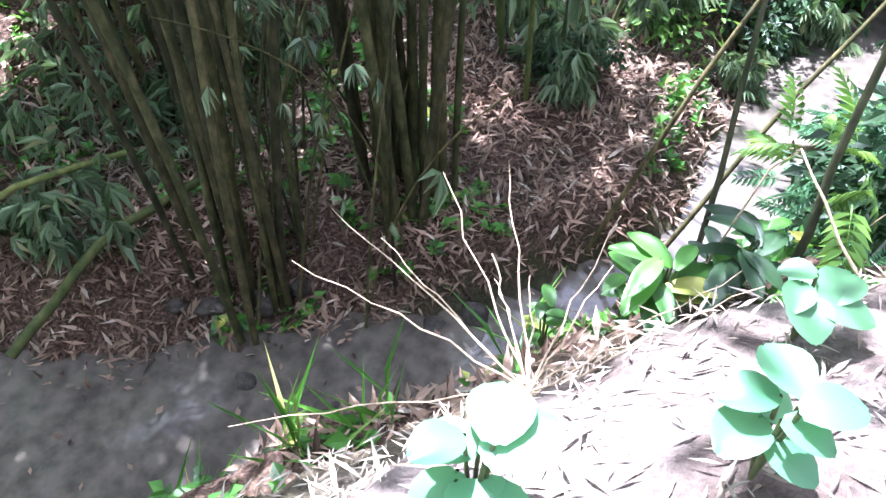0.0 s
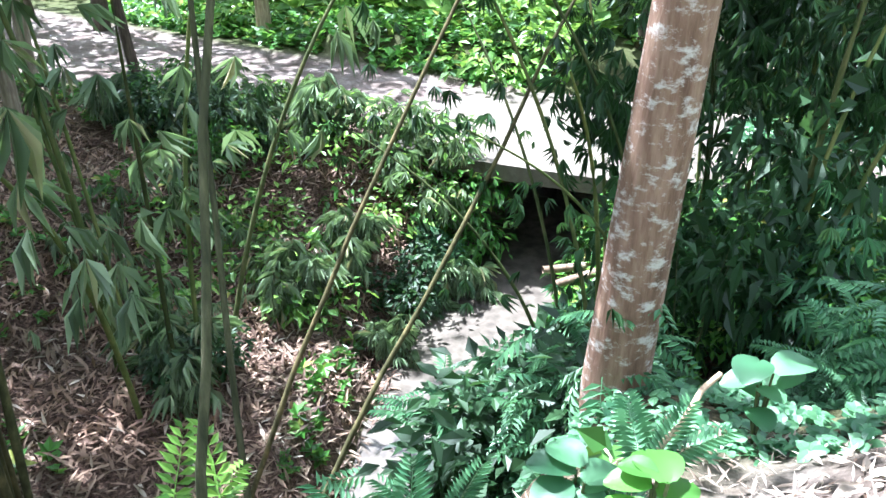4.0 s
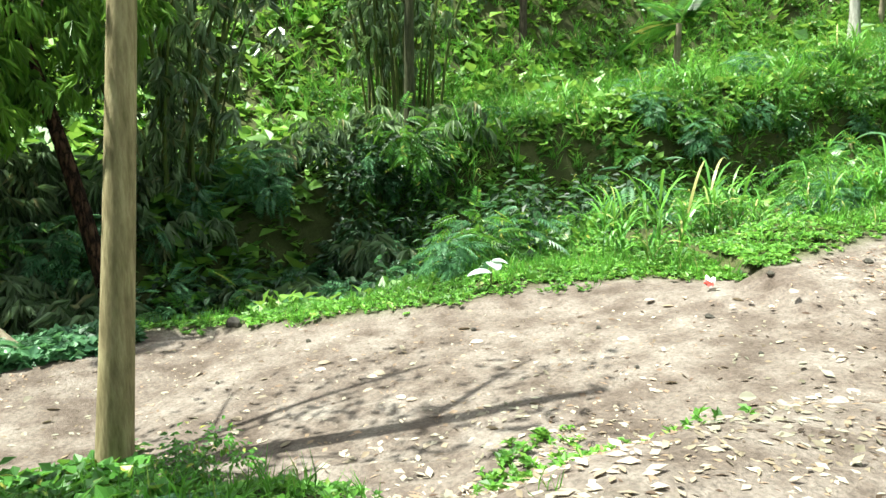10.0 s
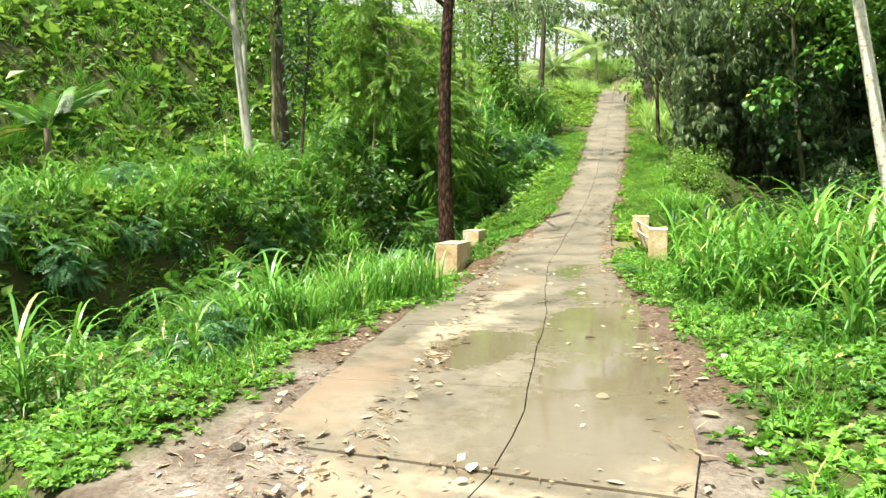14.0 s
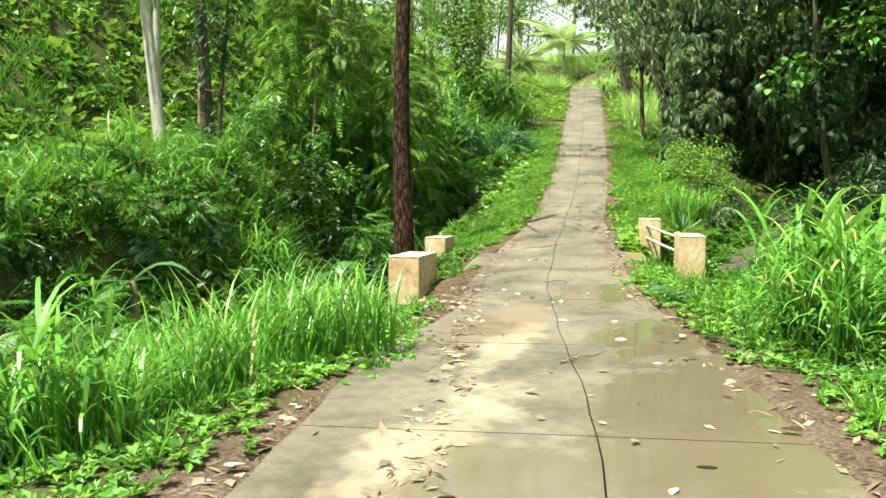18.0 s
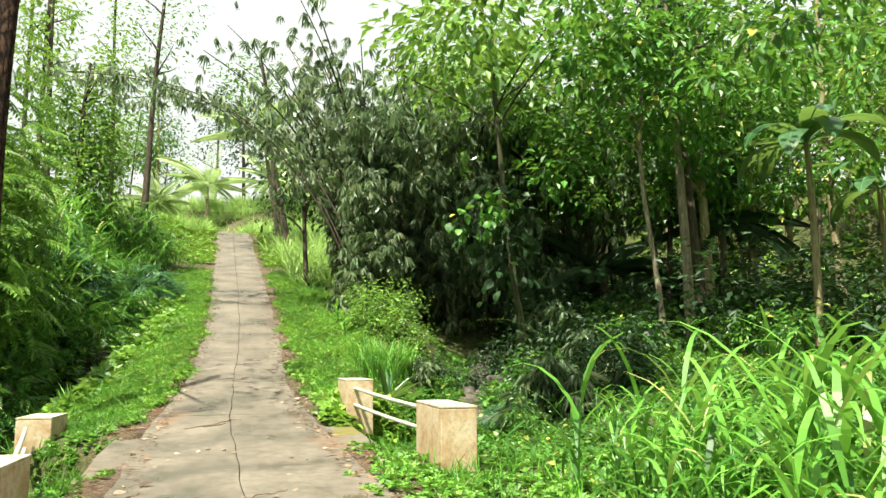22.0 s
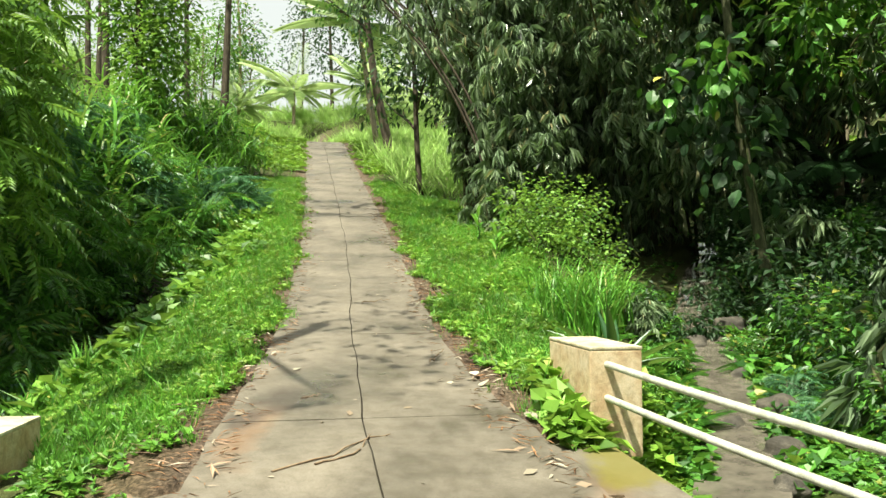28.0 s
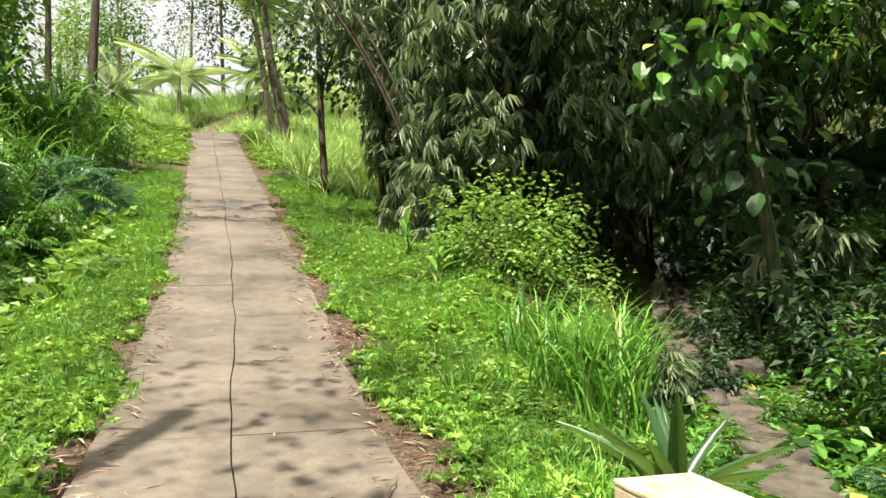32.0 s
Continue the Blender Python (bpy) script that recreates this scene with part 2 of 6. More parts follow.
def leaf_mat(name, dark, light, through_col, rough=.45, yellow=None, amount=.22):
    """Thin leaves: each one its own tint, and light shines through."""
    m, nt, b = mat(name, rough, .35)
    geo, info = nt.nodes.new("ShaderNodeNewGeometry"), nt.nodes.new("ShaderNodeObjectInfo")
    add = nt.nodes.new("ShaderNodeMath")
    add.operation = "FRACT"
    plus = nt.nodes.new("ShaderNodeMath")
    plus.operation = "ADD"
    nt.links.new(geo.outputs["Random Per Island"], plus.inputs[0])
    nt.links.new(info.outputs["Random"], plus.inputs[1])
    nt.links.new(plus.outputs[0], add.inputs[0])
    stops = [(.0, dark), (.75, light)] + ([(.93, light), (.97, yellow)] if yellow else [])
    col = ramp(nt, add.outputs[0], stops)
    # noise darkens patches of leaves, a shade-like contrast put into the colour
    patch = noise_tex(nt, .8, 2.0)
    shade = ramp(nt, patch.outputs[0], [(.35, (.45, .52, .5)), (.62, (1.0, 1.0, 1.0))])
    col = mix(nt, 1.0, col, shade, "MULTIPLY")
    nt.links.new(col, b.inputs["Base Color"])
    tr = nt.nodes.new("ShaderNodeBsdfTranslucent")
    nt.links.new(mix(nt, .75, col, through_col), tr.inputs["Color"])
    ms = nd(nt, "ShaderNodeMixShader", Fac=amount)
    nt.links.new(b.outputs[0], ms.inputs[1])
    nt.links.new(tr.outputs[0], ms.inputs[2])
    nt.links.new(ms.outputs[0], nt.nodes["Material Output"].inputs["Surface"])
    return m


def bark_mat(name, dark, mid, light, blotch=None, stretch=.18, scale=14.0, vary=False):
    m, nt, b = mat(name, .85, .2)
    tc = nt.nodes.new("ShaderNodeTexCoord")
    mp = nt.nodes.new("ShaderNodeMapping")
    mp.inputs["Scale"].default_value = (1, 1, stretch)
    nt.links.new(tc.outputs["Object"], mp.inputs["Vector"])
    n = nd(nt, "ShaderNodeTexNoise", Scale=scale, Detail=6.0, Roughness=.65)
    nt.links.new(mp.outputs[0], n.inputs["Vector"])
    col = ramp(nt, n.outputs[0], [(.32, dark), (.5, mid), (.68, light)])
    if blotch:
        flat = nt.nodes.new("ShaderNodeMapping")
        flat.inputs["Scale"].default_value = (1, 1, 1.7)
        nt.links.new(tc.outputs["Object"], flat.inputs["Vector"])
        big = nd(nt, "ShaderNodeTexNoise", Scale=8.5, Detail=5.0, Roughness=.72)
        nt.links.new(flat.outputs[0], big.inputs["Vector"])
        col = mix(nt, ramp(nt, big.outputs[0], [(.52, (0, 0, 0)), (.64, (.9, .9, .9))]), col, blotch)
    if vary:
        info = nt.nodes.new("ShaderNodeObjectInfo")
        tone = ramp(nt, info.outputs["Random"], [(.0, (.35, .36, .32)), (.5, (.75, .85, .6)), (.8, (1.1, 1.05, .8)), (1, (.5, .5, .45))])
        col = mix(nt, 1.0, col, tone, "MULTIPLY")
    nt.links.new(col, b.inputs["Base Color"])
    bump(nt, b, n.outputs[0], .8, .02)
    return m


M = {}
# ground: soil, dry leaves and a darker bed along stream and ditch, by the zone that a point lies in
gm, nt, b = mat("ground", .9, .2)
zone = nt.nodes.new("ShaderNodeVertexColor")
zone.layer_name = "zone"
sep = nt.nodes.new("ShaderNodeSeparateColor")
nt.links.new(zone.outputs["Color"], sep.inputs[0])
n1, n2, n3 = noise_tex(nt, 1.6, 8.0, .68), noise_tex(nt, 26.0, 5.0, .7), noise_tex(nt, 140.0, 2.0)
soil = ramp(nt, n1.outputs[0], [(.3, (.045, .05, .018)), (.55, (.07, .085, .026)), (.75, (.095, .08, .04))])
dirt = ramp(nt, n1.outputs[0], [(.3, (.085, .063, .05)), (.45, (.155, .122, .102)), (.58, (.235, .198, .172)), (.72, (.32, .285, .25))])
litter = ramp(nt, n2.outputs[0], [(.3, (.03, .018, .012)), (.5, (.1, .064, .044)), (.7, (.24, .165, .115))])
col = mix(nt, sep.outputs[0], soil, dirt)
col = mix(nt, sep.outputs[1], col, litter)
col = mix(nt, sep.outputs[2], col, (.04, .034, .027))
grain = ramp(nt, n2.outputs[0], [(.3, (.4, .4, .4)), (.6, (1, 1, 1))])
nt.links.new(mix(nt, .85, col, grain, "MULTIPLY"), b.inputs["Base Color"])
bump(nt, b, n2.outputs[0], .9, .04)
M["ground"] = gm

# concrete, worn and damp in patches
cm, nt, b = mat("concrete", .6, .4)
n1, n2, n3 = noise_tex(nt, .9, 6.0, .6), noise_tex(nt, 7.0, 5.0, .7), noise_tex(nt, 120.0, 2.0)
col = ramp(nt, n1.outputs[0], [(.3, (.088, .077, .06)), (.5, (.145, .126, .098)), (.7, (.205, .178, .14))])
blot = ramp(nt, n2.outputs[0], [(.35, (.72, .70, .66)), (.6, (1, 1, 1))])
speck = ramp(nt, n3.outputs[0], [(.3, (.65, .65, .65)), (.6, (1, 1, 1))])
col = mix(nt, 1.0, mix(nt, 1.0, col, blot, "MULTIPLY"), speck, "MULTIPLY")


def spots(nt, places, ragged=1.1, soft=.25):
    """A mask of stains with uneven outlines at places x, y, rx, ry."""
    tc = nt.nodes.new("ShaderNodeTexCoord")
    rag = noise_tex(nt, 2.6, 6.0, .62)
    total = None
    for x, y, rx, ry in places:
        sub = nt.nodes.new("ShaderNodeVectorMath")
        sub.operation = "SUBTRACT"
        nt.links.new(tc.outputs["Object"], sub.inputs[0])
        sub.inputs[1].default_value = (x, y, 0)
        mul = nt.nodes.new("ShaderNodeVectorMath")
        mul.operation = "MULTIPLY"
        nt.links.new(sub.outputs[0], mul.inputs[0])
        mul.inputs[1].default_value = (1 / rx, 1 / ry, 0)
        ln = nt.nodes.new("ShaderNodeVectorMath")
        ln.operation = "LENGTH"
        nt.links.new(mul.outputs[0], ln.inputs[0])
        add = nt.nodes.new("ShaderNodeMath")
        add.operation = "MULTIPLY_ADD"
        nt.links.new(rag.outputs[0], add.inputs[0])
        add.inputs[1].default_value = 2 * ragged
        nt.links.new(ln.outputs["Value"], add.inputs[2])
        mr = nt.nodes.new("ShaderNodeMapRange")
        nt.links.new(add.outputs[0], mr.inputs["Value"])
        mr.inputs["From Min"].default_value = 1 + ragged
        mr.inputs["From Max"].default_value = 1 + ragged - soft
        if total is None:
            total = mr.outputs[0]
        else:
            mx = nt.nodes.new("ShaderNodeMath")
            mx.operation = "MAXIMUM"
            nt.links.new(total, mx.inputs[0])
            nt.links.new(mr.outputs[0], mx.inputs[1])
            total = mx.outputs[0]
    return total


pale = spots(nt, [(2.2, -14.6, .9, .35), (4.3, -13.8, .45, .5), (3.4, -14.35, 1.2, .16), (1.3, -9.6, .4, 1.8), (.9, -6.5, .3, 1.6), (3.0, -15.6, 1.2, .6)], 1.3, .5)
damp = spots(nt, [(3.6, -12.2, 1.1, 2.6), (3.0, -8.6, 1.1, 2.8), (1.9, -10.5, .6, 1.4), (2.3, -5.6, .7, 1.4), (1.2, -2.6, .6, 1.4), (2.4, -15.9, .9, .4)], .9, .3)
mossy = spots(nt, [(1.15, 3.7, .3, .8), (1.0, 4.7, .18, .5), (-.02, 10.5, .12, 2.4), (-.45, 14.5, .12, 2.0), (-2.2, 1.0, .25, .8)], 1.2, .5)
rusty = spots(nt, [(1.0, 2.2, .4, 1.3), (-2.0, -.5, .4, 1.2), (.55, 5.6, .18, 1.0), (-1.6, 3.8, .2, 1.0)], 1.4, .8)
col = mix(nt, mix(nt, .7, (0, 0, 0), pale), col, (.27, .235, .18))
muddy = spots(nt, [(2.4, -15.2, 1.8, 1.3), (1.2, -12.6, .7, 2.2), (4.6, -12.8, .5, 1.8), (3.6, -6.6, .5, 2.2), (.6, -5.2, .5, 1.8)], 1.2, .7)
col = mix(nt, mix(nt, .6, (0, 0, 0), muddy), col, (.17, .115, .078))
col = mix(nt, mix(nt, .4, (0, 0, 0), rusty), col, (.2, .1, .045))
# dark brown spots at the left edge just past the bridge
dark_spots = spots(nt, [(-1.5, 4.8, .3, .5), (-1.75, 4.2, .2, .35), (-1.2, 5.4, .2, .3)], 1.1, .6)
col = mix(nt, mix(nt, .7, (0, 0, 0), dark_spots), col, (.045, .035, .028))
col = mix(nt, mix(nt, .8, (0, 0, 0), mossy), col, (.13, .115, .02))
col = mix(nt, mix(nt, .8, (0, 0, 0), damp), col, (.115, .094, .064))
nt.links.new(col, b.inputs["Base Color"])
wet = ramp(nt, n1.outputs[0], [(.34, (.25, .25, .25)), (.5, (.7, .7, .7))])
nt.links.new(mix(nt, damp, wet, (.05, .05, .05)), b.inputs["Roughness"])
bump(nt, b, n3.outputs[0], .25, .004)
calm = nd(nt, "ShaderNodeMapRange")
calm.inputs["To Min"].default_value, calm.inputs["To Max"].default_value = .3, .02
nt.links.new(damp, calm.inputs["Value"])
nt.links.new(calm.outputs[0], [q for q in nt.nodes if q.bl_idname == "ShaderNodeBump"][0].inputs["Strength"])
M["concrete"] = cm
bm_, nt, b = mat("block_plaster", .8, .3)
n1, n2, n3 = noise_tex(nt, 2.4, 6.0, .65), noise_tex(nt, 14.0, 5.0, .7), noise_tex(nt, 90.0, 3.0)
col = ramp(nt, n1.outputs[0], [(.3, (.34, .19, .1)), (.46, (.5, .36, .22)), (.58, (.58, .47, .32)), (.75, (.62, .55, .42))])
grime = ramp(nt, n2.outputs[0], [(.36, (.34, .32, .24)), (.5, (.86, .84, .78)), (.62, (1, 1, 1))])
grain = ramp(nt, n3.outputs[0], [(.3, (.7, .7, .7)), (.6, (1, 1, 1))])
nt.links.new(mix(nt, .7, mix(nt, .45, col, grime, "MULTIPLY"), grain, "MULTIPLY"), b.inputs["Base Color"])
bump(nt, b, n2.outputs[0], .35, .008)
M["block"] = bm_
M["block_top"] = surface("block_cap", (.3, .27, .15), (.52, .46, .32), (.66, .6, .46), 5, 60, .8, .3, .006)
M["pipe"] = surface("painted_pipe", (.34, .35, .28), (.48, .49, .4), (.6, .61, .52), 9, 90, .45, .15, .002, .5)
M["stone"] = surface("stone", (.03, .027, .022), (.07, .062, .05), (.13, .115, .09), 5, 40, .8, .6, .02)
M["deadwood"] = surface("dead_wood", (.12, .08, .05), (.24, .17, .11), (.36, .28, .2), 6, 70, .85, .5, .01)
M["straw"] = surface("straw", (.3, .22, .13), (.44, .34, .21), (.56, .45, .31), 20, 80, .7, .2, .004)
pm, nt, b = mat("pine_bark", .9, .15)
tc = nt.nodes.new("ShaderNodeTexCoord")
mp = nt.nodes.new("ShaderNodeMapping")
mp.inputs["Scale"].default_value = (1, 1, .3)
nt.links.new(tc.outputs["Object"], mp.inputs["Vector"])
vor = nt.nodes.new("ShaderNodeTexVoronoi")
vor.feature = "DISTANCE_TO_EDGE"
vor.inputs["Scale"].default_value = 13.0
nz = nd(nt, "ShaderNodeTexNoise", Scale=24.0, Detail=5.0, Roughness=.65)
nt.links.new(mp.outputs[0], nz.inputs["Vector"])
nt.links.new(mix(nt, .12, mp.outputs[0], nz.outputs["Color"]), vor.inputs["Vector"])
plate = ramp(nt, vor.outputs["Distance"], [(.0, (.006, .004, .003)), (.05, (.03, .016, .01)), (.16, (.068, .036, .023)), (.4, (.105, .06, .038))])
col = mix(nt, .7, plate, ramp(nt, nz.outputs[0], [(.3, (.45, .42, .4)), (.7, (1.1, 1.05, 1.0))]), "MULTIPLY")
nt.links.new(col, b.inputs["Base Color"])
bump(nt, b, ramp(nt, vor.outputs["Distance"], [(.0, (0, 0, 0)), (.14, (.8, .8, .8)), (.5, (1, 1, 1))]), 1.0, .05)
M["bark_brown"] = pm
M["bark_white"] = bark_mat("bark_white", (.3, .27, .22), (.5, .48, .43), (.62, .6, .55), (.2, .13, .09))
M["bark_grey"] = bark_mat("bark_grey", (.12, .1, .07), (.22, .185, .13), (.33, .29, .21))
M["bark_pale"] = bark_mat("bark_pale", (.11, .065, .042), (.19, .12, .08), (.28, .19, .13), (.5, .47, .42))
M["bark_green"] = bark_mat("bark_green", (.13, .11, .055), (.24, .2, .11), (.36, .31, .18))
M["bark_moss"] = bark_mat("bark_moss", (.02, .024, .012), (.05, .055, .026), (.1, .1, .055))
M["bark_ash"] = bark_mat("bark_ash", (.2, .19, .16), (.34, .33, .29), (.46, .45, .4))
M["bark_dark"] = bark_mat("bark_dark", (.025, .02, .014), (.06, .048, .034), (.11, .09, .065))
M["culm"] = bark_mat("bamboo_culm", (.035, .035, .018), (.075, .072, .038), (.16, .135, .075), None, .5, 9.0, True)
M["culm_green"] = bark_mat("bamboo_green", (.06, .085, .03), (.11, .14, .05), (.19, .19, .08), None, .4, 9.0, True)

wm, nt, b = mat("water", .06, .5)
b.inputs["Base Color"].default_value = (.19, .165, .13, 1)
n1 = noise_tex(nt, 5.0, 3.0)
nt.links.new(ramp(nt, n1.outputs[0], [(.35, (.07, .062, .05)), (.65, (.13, .115, .092))]), b.inputs["Base Color"])
bump(nt, b, n1.outputs[0], .12, .03)
M["water"] = wm


# ---------------------------------------------------------------- mesh helpers
def mesh_of(name, verts, faces, material, smooth_shade=True):
    """A mesh from arrays: faces all of one size, or a list."""
    me = bpy.data.meshes.new(name)
    verts = np.asarray(verts, np.float32)
    if isinstance(faces, np.ndarray):
        k = faces.shape[1]
        me.vertices.add(len(verts))
        me.vertices.foreach_set("co", verts.ravel())
        me.loops.add(faces.size)
        me.loops.foreach_set("vertex_index", faces.ravel().astype(np.int32))
        me.polygons.add(len(faces))
        me.polygons.foreach_set("loop_start", np.arange(0, faces.size, k, dtype=np.int32))
        me.update(calc_edges=True)
    else:
        me.from_pydata(verts.tolist(), [], faces)
    me.polygons.foreach_set("use_smooth", np.full(len(me.polygons), smooth_shade))
    me.materials.append(material)
    return me


def thing(name, label, category, m=None, group="", kind=""):
    ob = tagged(new(name), label, category, group, kind)
    if m is not None:
        ob.matrix_world = m
    return ob


def put(name, me, parent=None, label="", m=None):
    ob = new(name, me)
    if parent is not None:
        ob.parent = parent
    if m is not None:
        ob.matrix_basis = m
    if label:
        ob["label"] = label
    return ob


def tube(pts, radii, n=8, cap=True):
    """Vertices and quads of a tapered tube along points."""
    pts, radii = np.asarray(pts, float), np.asarray(radii, float)
    t = np.gradient(pts, axis=0)
    t /= np.linalg.norm(t, axis=1)[:, None]
    ref = np.where(np.abs(t[:, 2:3]) > .8, np.array([[1.0, 0, 0]]), np.array([[0, 0, 1.0]]))
    u = np.cross(t, ref)
    u /= np.linalg.norm(u, axis=1)[:, None]
    v = np.cross(t, u)
    a = np.linspace(0, 2 * np.pi, n, endpoint=False)
    ring = np.cos(a)[None, :, None] * u[:, None] + np.sin(a)[None, :, None] * v[:, None]
    verts = (pts[:, None] + ring * radii[:, None, None]).reshape(-1, 3)
    i, j = np.meshgrid(np.arange(len(pts) - 1), np.arange(n), indexing="ij")
    f = np.stack([i * n + j, i * n + (j + 1) % n, (i + 1) * n + (j + 1) % n, (i + 1) * n + j], -1).reshape(-1, 4)
    return verts, f


def join(parts):
    vs, fs, n = [], [], 0
    for v, f in parts:
        vs.append(v)
        fs.append(f + n)
        n += len(v)
    return np.concatenate(vs), np.concatenate(fs)


def stamp(tv, tf, pos, yaw, tilt, roll, scale):
    """Copies a template (along +y, facing +z) to many places, in one mesh."""
    n = len(pos)
    cy, sy, ct, st, cr, sr = np.cos(yaw), np.sin(yaw), np.cos(tilt), np.sin(tilt), np.cos(roll), np.sin(roll)
    R = np.empty((n, 3, 3))
    # roll about y, then tilt about x, then yaw about z
    rx = np.stack([cr, np.zeros(n), sr], -1), np.stack([np.zeros(n), np.ones(n), np.zeros(n)], -1), np.stack([-sr, np.zeros(n), cr], -1)
    a = np.stack(rx, 1)
    bx = np.zeros((n, 3, 3))
    bx[:, 0, 0] = 1
    bx[:, 1, 1], bx[:, 1, 2], bx[:, 2, 1], bx[:, 2, 2] = ct, -st, st, ct
    c = np.zeros((n, 3, 3))
    c[:, 0, 0], c[:, 0, 1], c[:, 1, 0], c[:, 1, 1], c[:, 2, 2] = cy, -sy, sy, cy, 1
    R = c @ bx @ a
    sc = np.asarray(scale, float)
    if sc.ndim == 1:
        sc = np.repeat(sc[:, None], 3, 1)
    v = np.einsum("nij,nkj->nki", R, tv[None] * sc[:, None]) + np.asarray(pos)[:, None]
    f = tf[None] + (np.arange(n) * len(tv))[:, None, None]
    return v.reshape(-1, 3), f.reshape(-1, tf.shape[1])


def blade(w=.1, length=1.0, segs=3, droop=.25, shape=(.6, 1.0, .7, .05), fold=.15):
    """A leaf template along +y with a folded midrib and a droop; quads."""
    ys = np.linspace(0, 1, segs + 1)
    ws = np.interp(ys, np.linspace(0, 1, len(shape)), shape) * w / 2
    v = []
    for y, k in zip(ys, ws):
        z = -droop * length * y * y
        v += [(-k, y * length, z + fold * k), (0, y * length, z - fold * k), (k, y * length, z + fold * k)]
    f = []
    for i in range(segs):
        a = 3 * i
        f += [(a, a + 1, a + 4, a + 3), (a + 1, a + 2, a + 5, a + 4)]
    return np.array(v, float), np.array(f)


def flat_leaf(w=.5, length=1.0, droop=.2):
    """A cheap leaf: two quads meeting at a bent midrib."""
    v = np.array([(0, 0, 0), (-w / 2, length * .45, .03 - droop * .2), (0, length * .5, -droop * .25), (w / 2, length * .45, .03 - droop * .2), (0, length, -droop)], float)
    return v, np.array([(0, 2, 1), (0, 3, 2), (1, 2, 4), (2, 3, 4)])


def oval(w=.6, droop=.15):
    """A rounded leaf for plants near the eye."""
    v = [(0, 0, 0)]
    for y, k in ((.22, .75), (.5, 1.0), (.78, .7)):
        v += [(-w / 2 * k, y, .05 * k - droop * y * y), (0, y, -.02 - droop * y * y), (w / 2 * k, y, .05 * k - droop * y * y)]
    v.append((0, 1, -droop * 1.1))
    f = [(0, 2, 1), (0, 3, 2)]
    for a in (1, 4):
        f += [(a, a + 1, a + 4), (a, a + 4, a + 3), (a + 1, a + 2, a + 5), (a + 1, a + 5, a + 4)]
    return np.array(v, float), np.array(f + [(7, 8, 10), (8, 9, 10)])


def chip(w=.5, droop=.15):
    """The cheapest leaf: two triangles folded along the midrib."""
    v = np.array([(0, 0, 0), (-w / 2, .45, .05), (w / 2, .45, .05), (0, 1, -droop)], float)
    return v, np.array([(0, 3, 1), (0, 2, 3)])


def bevel_box(sx, sy, sz, r=.015):
    """A box on its base centre with bevelled edges, as a bmesh."""
    bm = bmesh.new()
    bmesh.ops.create_cube(bm, size=1)
    bmesh.ops.scale(bm, vec=(sx, sy, sz), verts=bm.verts)
    bmesh.ops.translate(bm, vec=(0, 0, sz / 2), verts=bm.verts)
    bmesh.ops.bevel(bm, geom=bm.edges[:], offset=r, segments=2, affect="EDGES", profile=.6)
    return bm


def part(name, bm, material, parent, label="", m=None):
    me = bpy.data.meshes.new(name)
    bm.to_mesh(me)
    bm.free()
    me.materials.append(material)
    return put(name, me, parent, label, m)


# ---------------------------------------------------------------- ground sheet
def axis(lo, hi, step, far):
    core = np.arange(lo, hi + step / 2, step)
    out = np.cumsum(step * 1.16 ** np.arange(1, 200))
    out = out[out < far]
    return np.concatenate([lo - out[::-1], core, hi + out])


gx, gy = axis(-14, 16, .22, 700), axis(-42, 22, .22, 700)
X, Y = np.meshgrid(gx, gy, indexing="ij")
Z = ground(X, Y)
nx, ny = X.shape
i, j = np.meshgrid(np.arange(nx - 1), np.arange(ny - 1), indexing="ij")
faces = np.stack([i * ny + j, (i + 1) * ny + j, (i + 1) * ny + j + 1, i * ny + j + 1], -1).reshape(-1, 4)
me = mesh_of("ground", np.stack([X, Y, Z], -1).reshape(-1, 3), faces, M["ground"])
dr, hr, half, _ = near_line(X, Y, ROAD, HALF)
dp, _, _, _ = near_line(X, Y, SIDE)
ds, hs, wet, _ = near_line(X, Y, STREAM, WET)
dd, _, _, _ = near_line(X, Y, DITCH)
dirt = np.maximum(1 - smooth(-.1, .35, dr - half - np.where(Y < -6, shoulder(X, Y), 0)), .9 * (1 - smooth(-.2, .4, dp - path_width(Y))) * smooth(-27.5, -25, Y))
dirt = np.maximum(dirt, 1 - smooth(1.3, 1.8, near_line(X, Y, APRON)[0]))
dirt = np.maximum(dirt, .95 * (1 - smooth(1.2, 2.2, dp)) * (1 - smooth(-27, -25, Y)))
edge = (1 - smooth(.1, .6, np.abs(dr - half - .1 - .5 * shoulder(X, Y)) - .4 * shoulder(X, Y))) * .75 * (Y > -12)
litter = np.clip((1 - smooth(6.5, 8.5, np.hypot(X - 4, Y + 34.0))) * smooth(1.2, 2.2, dp) + edge, 0, 1) * smooth(.02, .15, ds - wet)
bed = np.maximum(1 - smooth(-.1, .15, ds - wet), 1 - smooth(.2, .8, dd)) * .8
zone = np.stack([dirt, litter, bed, np.ones_like(bed)], -1).reshape(-1, 4).astype(np.float32)
me.color_attributes.new("zone", "FLOAT_COLOR", "POINT")
me.color_attributes["zone"].data.foreach_set("color", zone.ravel())
tagged(new("ground", me), "brown soil with dry leaves, sloping to a stream", "ground", kind="structure")


